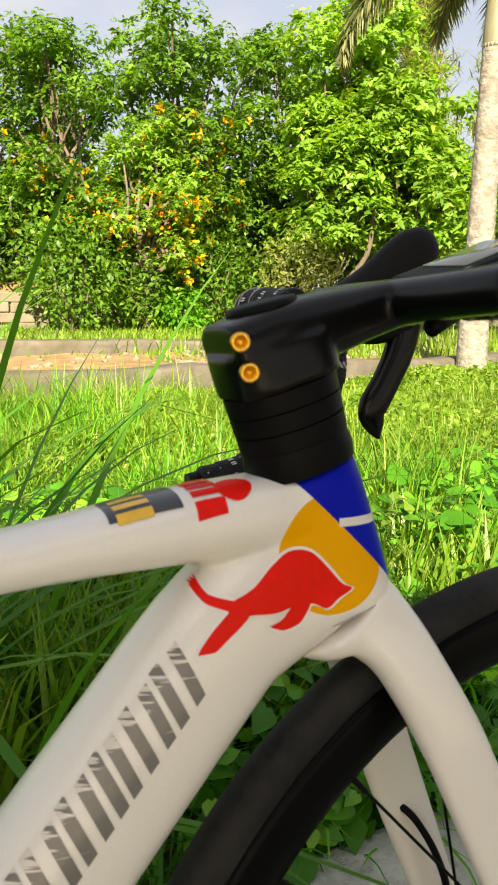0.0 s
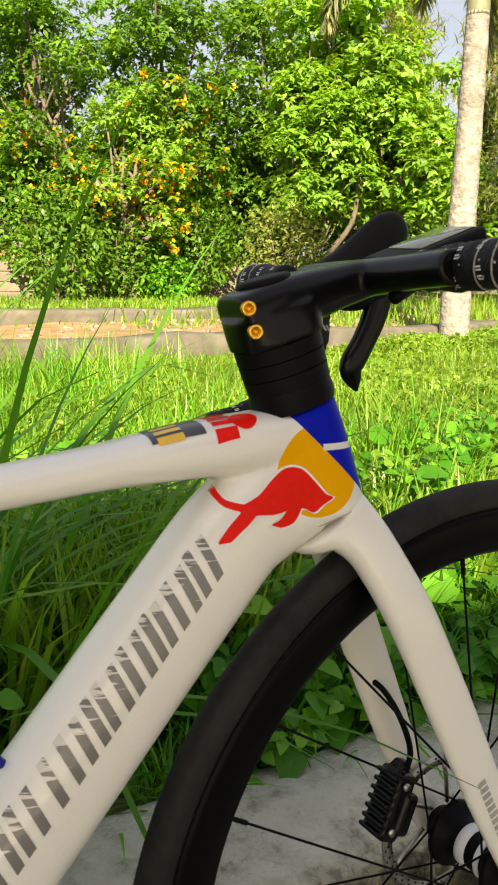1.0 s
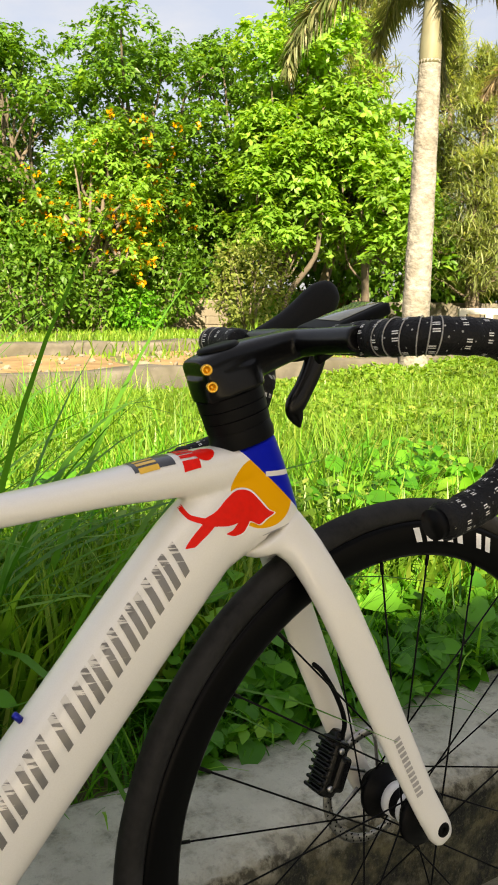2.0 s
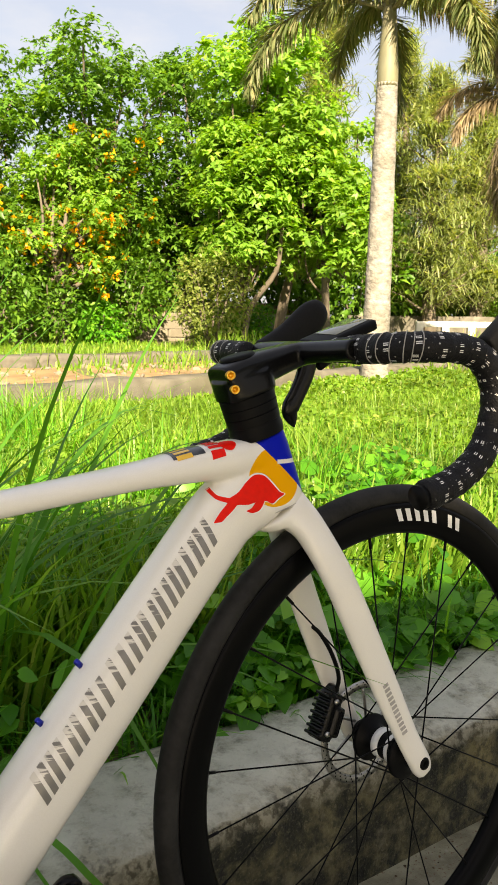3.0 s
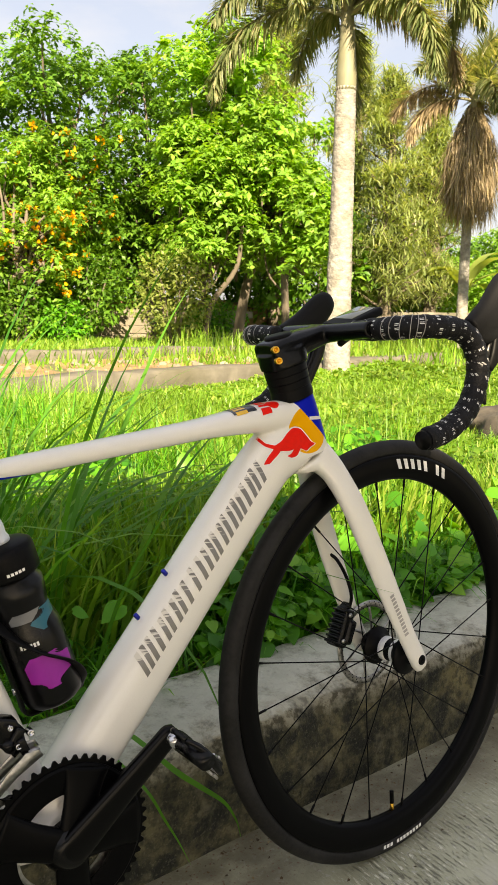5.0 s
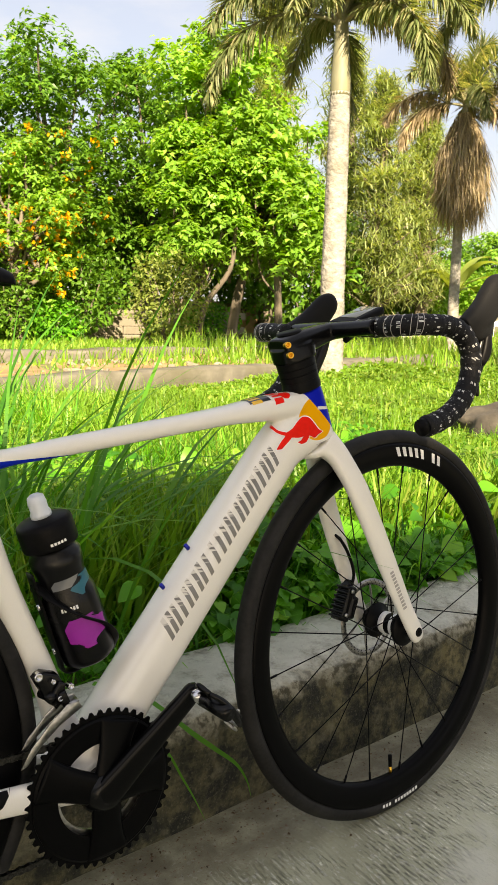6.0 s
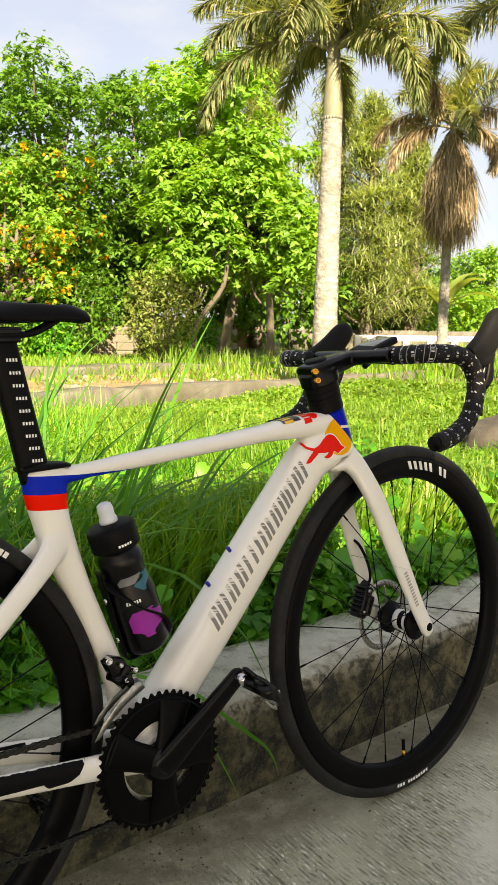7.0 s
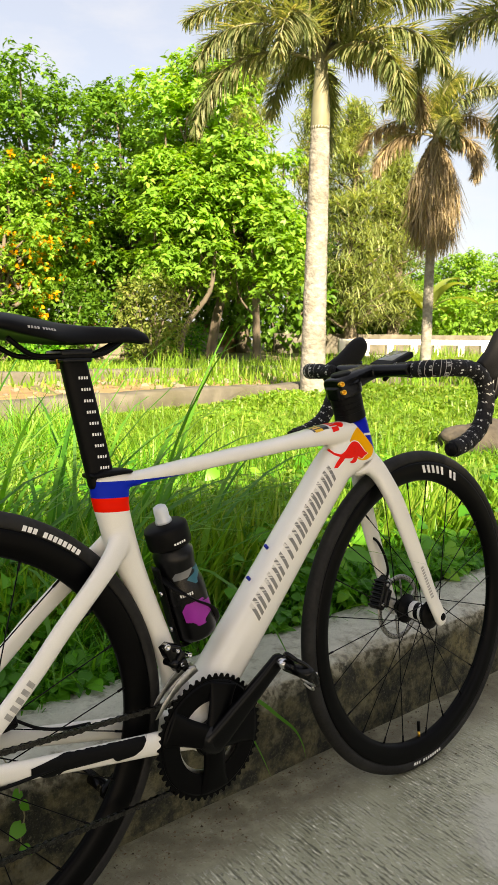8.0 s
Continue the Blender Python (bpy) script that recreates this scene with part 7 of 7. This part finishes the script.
def pine_tree(x, y, ztop, radius, seed, n_branches, label):
    """A feathery casuarina: ascending branches hung with drooping needle sprays."""
    rng = np.random.default_rng(seed)
    z0 = float(rise(x, y)) - 0.1
    tree = tagged(holder("tree"), label, "tree")
    tree.location = (x, y, z0)
    h = ztop - z0
    bm = bmesh.new()
    limb(bm, (0, 0, 0), (0, 0, h), 0.17, 0.02, 0.1, 10, seed)
    base, L, lean, head = [], [], [], []
    for k in range(n_branches):
        t = rng.uniform(0.12, 1.0)
        a = rng.uniform(0, 6.28)
        ln = radius * (1.08 - t) ** 0.55 * rng.uniform(0.55, 1.1)
        p = np.array((0, 0, h * t))
        q = p + np.array((ln * math.cos(a), ln * math.sin(a), ln * rng.uniform(0.1, 0.6)))
        limb(bm, p, q, 0.035, 0.008, 0.08, 5, seed * 17 + k)
        m = 70
        s = rng.uniform(0.2, 1.05, m)[:, None]
        base.append(p + (q - p) * s + rng.normal(0, 0.10, (m, 3)))
    base = np.concatenate(base)
    n = len(base)
    part("trunk", bm, BARK, tree)
    v, f = ribbons(base, rng.uniform(0.18, 0.42, n), rng.uniform(0.3, 2.2, n), rng.uniform(0, 6.28, n), rng.uniform(0.008, 0.02, n), rng.uniform(0.3, 1.6, n), 3)
    stuff_mesh("crown", v, f, LEAF_PINE, tree)
    return tree


def frond(rng, length, n_leaf, leaflet, droop, elev):
    """One palm frond along +x: a curved rib set all round with leaflets like a fox tail. Returns rib rows and leaflet arrays."""
    t = np.linspace(0, 1, 12)
    ang = elev - droop * t ** 1.2
    seg = length / 11
    x = np.concatenate([[0], np.cumsum(np.cos(ang[:-1]) * seg)])
    z = np.concatenate([[0], np.cumsum(np.sin(ang[:-1]) * seg)])
    rib = np.stack([x, np.zeros(12), z], 1)
    s = rng.uniform(0.16, 1.0, n_leaf)
    i = np.minimum((s * 11).astype(int), 10)
    fr = (s * 11 - i)[:, None]
    base = rib[i] * (1 - fr) + rib[i + 1] * fr
    tang = rib[i + 1] - rib[i]
    tang /= np.linalg.norm(tang, axis=1, keepdims=True)
    nrm = np.stack([-tang[:, 2], np.zeros(n_leaf), tang[:, 0]], 1)
    a = rng.normal(0, 1.25, n_leaf) + np.where(rng.random(n_leaf) < 0.5, 0.0, math.pi)
    d = tang * rng.uniform(0.35, 0.8, n_leaf)[:, None] + np.stack([np.zeros(n_leaf), np.cos(a), np.zeros(n_leaf)], 1) + nrm * np.sin(a)[:, None] + np.array((0, 0, -0.38))
    L = leaflet * np.sin(np.pi * np.clip(s * 0.82 + 0.12, 0, 1)) ** 0.5 * rng.uniform(0.7, 1.15, n_leaf)
    return rib, base, d, L


def palm(x, y, ztop, r_base, seed, n_fronds, label, length=2.0, skirt=0, dry=0.3, dead=0.0):
    rng = np.random.default_rng(seed)
    z0 = float(rise(x, y)) - 0.15
    tree = tagged(holder("palm_tree"), label, "palm tree", group="royal palms")
    tree.location = (x, y, z0)
    h = ztop - z0
    bm = bmesh.new()
    rows = []
    for k in range(25):
        t = k / 24
        r = r_base * (1.0 - 0.28 * t) * (1 + 0.10 * math.exp(-t * 14)) * (1 + 0.025 * math.sin(k * 2.1))
        rows.append((0.05 * math.sin(t * 2.2), 0.03 * math.sin(t * 3), h * 0.80 * t, r, r))
    sweep(bm, rows, 20, 3)
    part("trunk", bm, TRUNK_PALM, tree, "pale ringed palm trunk")
    bm = bmesh.new()
    tip = rows[-1]
    sweep(bm, [(tip[0], tip[1], h * 0.79, r_base * 0.72, r_base * 0.72), (tip[0], tip[1], h * 0.84, r_base * 0.70, r_base * 0.70), (tip[0], tip[1], h * 0.92, r_base * 0.54, r_base * 0.54), (tip[0], tip[1], h * 1.0, r_base * 0.40, r_base * 0.40), (tip[0], tip[1], h * 1.07, r_base * 0.14, r_base * 0.14)], 18, 4)
    part("crownshaft", bm, SHAFT, tree, "smooth yellow-green crownshaft")
    for k in range(n_fronds):
        a = k * 2.39996 + rng.normal(0, 0.2)
        age = k / max(1, n_fronds - 1)
        rib, b, d, L = frond(rng, length * rng.uniform(0.8, 1.1), 560, 0.30, 1.15 + 0.9 * age + rng.uniform(0, 0.5), 1.42 - 1.25 * age)
        m = pose(tip[0], tip[1], h * (1.0 - 0.03 * age), 0, 0, math.degrees(a))
        R = np.array(m.to_3x3())
        o = np.array(m.translation)
        rows2 = [(*(R @ p + o), 0.022 * (1 - 0.8 * i / 11), 0.022 * (1 - 0.8 * i / 11)) for i, p in enumerate(rib)]
        is_dry = rng.random() < dry * (0.2 + age)
        fb = bmesh.new()
        sweep(fb, rows2, 6, 2, lateral=(0.1, 0.2, 1))
        f_ob = part("frond", fb, SHAFT, tree)
        v, f = leaves(b @ R.T + o, d @ R.T, np.tile((0, 0, 1.0), (len(b), 1)), L, np.full(len(b), 0.0095), 0.1)
        tagged(stuff_mesh("foliage", v, f, FROND_DRY if is_dry else FROND, f_ob, "drying tan leaflets" if is_dry else ""), kind="stuff")
    if skirt:
        n = skirt
        t = rng.uniform(0, 6.28, n)
        q = rng.random(n)
        zz = h * (0.95 - 0.34 * q)
        rr = 0.05 + 0.34 * rng.random(n) ** 0.7 * np.sin(np.pi * np.clip(q * 0.75 + 0.03, 0, 1)) ** 0.9
        base = np.stack([tip[0] + rr * np.cos(t), tip[1] + rr * np.sin(t), zz], 1)
        v, f = ribbons(base, rng.uniform(0.15, 0.6, n), rng.uniform(2.5, 3.5, n), t + rng.normal(0, 0.9, n), rng.uniform(0.003, 0.009, n), rng.uniform(-0.2, 0.35, n), 4)
        stuff_mesh("dead_skirt", v, f, FROND_DRY, tree, "hanging skirt of dead brown fronds")
    return tree


def bush(x, y, w, h, seed, n, leaf, material, label):
    rng = np.random.default_rng(seed)
    z0 = float(rise(x, y)) - 0.05
    if y > 12.2 + 0.1283 * (x + 1.5) and x < 11.0:
        z0 = 0.95                                          # on the bank
    v = rng.normal(size=(n, 3))
    v /= np.linalg.norm(v, axis=1, keepdims=True)
    lump = np.array([1 + 0.35 * noise.noise(Vector(q * 1.7) + Vector((seed, 0, 0))) for q in v])
    r = rng.random(n) ** 0.3 * lump
    c = v * r[:, None] * np.array((w, w, h)) * 0.5 + np.array((0, 0, h * 0.5))
    c[:, 2] = np.maximum(c[:, 2], 0.03)
    dr = v * 0.6 + rng.normal(0, 0.7, (n, 3))
    up = np.array((0, 0, 1.0)) + rng.normal(0, 0.5, (n, 3)) + v * 0.5
    L = leaf * rng.uniform(0.6, 1.3, n)
    vv, f = leaves(c, dr, up, L, L * 0.3, 0.2, plain=True)
    b = tagged(holder("bush"), label, "bush", group="bushes under the trees")
    b.location = (x, y, z0)
    stuff_mesh("leaf_mass", vv, f, material, b)
    bm = bmesh.new()
    for k in range(5):
        a = k * 1.3 + seed
        limb(bm, (0, 0, -0.05), (0.3 * w * math.cos(a), 0.3 * w * math.sin(a), h * 0.75), 0.025, 0.006, 0.05, 6, seed + k)
    part("stem", bm, BARK, b)
    return b


broad_tree(5.63, 13.10, 5.65, 1.80, 1.37, 1, 812, 28, 0.096, LEAF_DARK, "tall leafy tree with orange blossoms low in its crown", 340)
broad_tree(7.48, 13.28, 5.80, 1.51, 1.39, 2, 656, 28, 0.096, LEAF_DARK, "tall leafy tree with small gaps of sky", 0)
broad_tree(8.09, 11.10, 5.72, 1.69, 2.20, 3, 812, 26, 0.109, LEAF_LIGHT, "broad-leaved bright green tree", 0, 1.0, 0.10)
broad_tree(8.55, 10.24, 4.38, 1.18, 1.34, 4, 515, 26, 0.109, LEAF_LIGHT, "broad-leaved bright green tree with hanging boughs", 0, 1.0, 0.08)
broad_tree(3.64, 13.32, 5.36, 1.59, 1.35, 5, 656, 26, 0.096, LEAF_DARK, "tall leafy tree with orange blossoms low in its crown", 200)
broad_tree(4.58, 12.14, 3.70, 1.10, 1.03, 6, 468, 26, 0.083, LEAF_LIGHT, "lower flowering tree full of orange blossoms", 330)
broad_tree(2.40, 14.66, 5.32, 1.69, 1.38, 7, 593, 26, 0.096, LEAF_DARK, "tall leafy tree with small gaps of sky", 0)
broad_tree(0.68, 15.91, 6.95, 2.16, 1.41, 8, 593, 26, 0.102, LEAF_DARK, "tall leafy tree with small gaps of sky", 0)
broad_tree(15.83, 13.45, 5.00, 1.32, 1.09, 9, 468, 25, 0.102, LEAF_DARK, "leafy tree behind the palms", 0)
broad_tree(20.11, 14.51, 3.59, 1.38, 0.94, 10, 406, 22, 0.115, LEAF_LIGHT, "distant bright green tree", 0)
broad_tree(22.71, 14.29, 3.95, 1.68, 0.95, 11, 406, 22, 0.115, LEAF_LIGHT, "distant bright green tree", 0)
broad_tree(21.96, 11.67, 4.23, 1.83, 0.94, 12, 406, 22, 0.115, LEAF_LIGHT, "distant bright green tree", 0)
broad_tree(7.15, 10.75, 4.05, 1.10, 1.55, 13, 520, 26, 0.105, LEAF_LIGHT, "broad-leaved bright green tree with hanging boughs", 0, 1.0, 0.06)
pine_tree(12.96, 12.15, 6.09, 1.07, 21, 150, "feathery grey-green casuarina behind the palms")
pine_tree(14.33, 12.13, 5.59, 0.92, 22, 150, "feathery grey-green casuarina behind the palms")
pine_tree(11.08, 13.85, 8.91, 1.14, 23, 150, "feathery grey-green casuarina behind the palms")
pine_tree(13.77, 14.16, 7.60, 1.11, 24, 150, "feathery grey-green casuarina behind the palms")
palm(5.17, 5.20, 3.82, 0.138, 31, 17, "royal palm with a pale trunk and arching fronds", 1.7, 0, 0.3)
palm(9.10, 6.85, 4.02, 0.085, 32, 11, "slim palm wearing a skirt of dead brown fronds", 1.35, 5200, 0.6)
palm(7.00, 3.58, 4.05, 0.14, 33, 13, "royal palm with a pale trunk and arching fronds", 2.0, 0, 0.3)
def banana_plant(x, y, seed):
    """A short stem with a few broad arching leaves."""
    rng = np.random.default_rng(seed)
    plant = tagged(holder("banana_plant"), "banana plant with broad pale green leaves by the bridge", "banana plant")
    plant.location = (x, y, float(rise(x, y)) - 0.05)
    bm = bmesh.new()
    limb(bm, (0, 0, 0), (0.04, 0.02, 1.0), 0.10, 0.05, 0.02, 10, seed)
    part("stem", bm, SHAFT, plant)
    for k in range(9):
        a = k * 2.4 + rng.normal(0, 0.2)
        e = 1.25 - 0.11 * k
        c = np.arange(12) / 11.0
        ang = e - 1.5 * c ** 1.5
        r = np.concatenate([[0], np.cumsum(np.cos(ang[:-1]) * 0.13)])
        z = 1.0 + np.concatenate([[0], np.cumsum(np.sin(ang[:-1]) * 0.13)])
        w = 0.17 * np.sin(np.pi * np.clip(c * 0.9 + 0.08, 0, 1)) ** 0.6
        mid = np.stack([r * math.cos(a), r * math.sin(a), z], 1)
        side = np.array((-math.sin(a), math.cos(a), 0.0))
        v = np.stack([mid - side * w[:, None] + (0, 0, 0.04), mid, mid + side * w[:, None] + (0, 0, 0.04)], 1).reshape(-1, 3)
        f = np.array([(3 * i + j, 3 * i + j + 1, 3 * i + j + 4, 3 * i + j + 3) for i in range(11) for j in range(2)])
        stuff_mesh("leaf", v, f, PALE_LEAF, plant)


banana_plant(16.9, 9.9, 61)
banana_plant(15.0, 11.6, 62)
bush(6.30, 10.25, 1.25, 1.70, 41, 2600, 0.070, PALE_LEAF, "pale green shrub in front of the trees")
bush(7.15, 13.55, 1.98, 2.37, 42, 2600, 0.110, LEAF_DARK, "dark green bush under the trees")
bush(6.10, 13.43, 1.91, 1.40, 43, 2600, 0.100, LEAF_DARK, "dark green bush under the trees")
bush(10.58, 14.10, 2.67, 2.97, 44, 3000, 0.120, LEAF_DARK, "dark green bush under the trees")
bush(12.31, 14.27, 2.84, 2.86, 45, 3000, 0.120, LEAF_DARK, "dark green bush under the trees")
bush(4.42, 13.59, 2.41, 2.07, 46, 3000, 0.110, LEAF_DARK, "dark green bush under the trees")
bush(2.92, 13.74, 2.57, 2.03, 47, 3000, 0.110, LEAF_DARK, "dark green bush under the trees")
bush(5.75, 12.30, 1.50, 1.95, 52, 2600, 0.095, LEAF_DARK, "green scrub against the old block wall")
bush(4.45, 12.20, 1.20, 1.35, 53, 2000, 0.090, LEAF_DARK, "green scrub against the old block wall")
bush(3.30, 12.00, 1.60, 1.75, 54, 2400, 0.095, LEAF_DARK, "green scrub against the old block wall")
bush(5.05, 11.90, 0.95, 0.75, 55, 1300, 0.080, WEED, "low leafy weeds at the foot of the block wall")
bush(7.60, 12.35, 0.85, 0.65, 56, 1200, 0.080, WEED, "low leafy weeds at the foot of the block wall")
bush(8.60, 12.55, 1.20, 0.80, 57, 1400, 0.080, WEED, "low leafy weeds at the foot of the block wall")
bush(13.7, 13.5, 2.28, 1.79, 48, 2600, 0.120, LEAF_DARK, "dark green bush under the trees")
bush(15.4, 13.0, 2.12, 1.99, 49, 2600, 0.120, LEAF_LIGHT, "leafy green bush by the bridge rail")
bush(16.6, 11.7, 2.26, 1.57, 50, 2200, 0.140, LEAF_LIGHT, "leafy green bush by the bridge rail")
bush(1.19, 13.34, 2.66, 2.31, 51, 3000, 0.110, LEAF_DARK, "dark green bush under the trees")
bush(0.06, 16.45, 3.40, 3.00, 70, 1900, 0.200, LEAF_DARK, "dark thicket behind the trees")
bush(1.66, 16.81, 3.40, 3.00, 71, 1900, 0.200, LEAF_DARK, "dark thicket behind the trees")
bush(3.40, 17.00, 3.40, 3.00, 72, 1900, 0.200, LEAF_DARK, "dark thicket behind the trees")
bush(4.94, 16.05, 3.40, 3.00, 73, 1900, 0.200, LEAF_DARK, "dark thicket behind the trees")
bush(6.75, 15.89, 3.40, 3.00, 74, 1900, 0.200, LEAF_DARK, "dark thicket behind the trees")
bush(8.78, 15.42, 3.40, 3.00, 75, 1900, 0.200, LEAF_DARK, "dark thicket behind the trees")
bush(10.34, 14.41, 3.40, 3.00, 76, 1900, 0.200, LEAF_DARK, "dark thicket behind the trees")
bush(12.13, 13.63, 3.40, 3.00, 77, 1900, 0.200, LEAF_DARK, "dark thicket behind the trees")
bush(15.84, 14.92, 3.40, 2.20, 78, 1900, 0.200, LEAF_DARK, "dark thicket behind the trees")
bush(20.42, 15.75, 3.40, 2.20, 79, 1900, 0.200, LEAF_DARK, "dark thicket behind the trees")
bush(23.54, 14.84, 3.40, 2.20, 80, 1900, 0.200, LEAF_DARK, "dark thicket behind the trees")
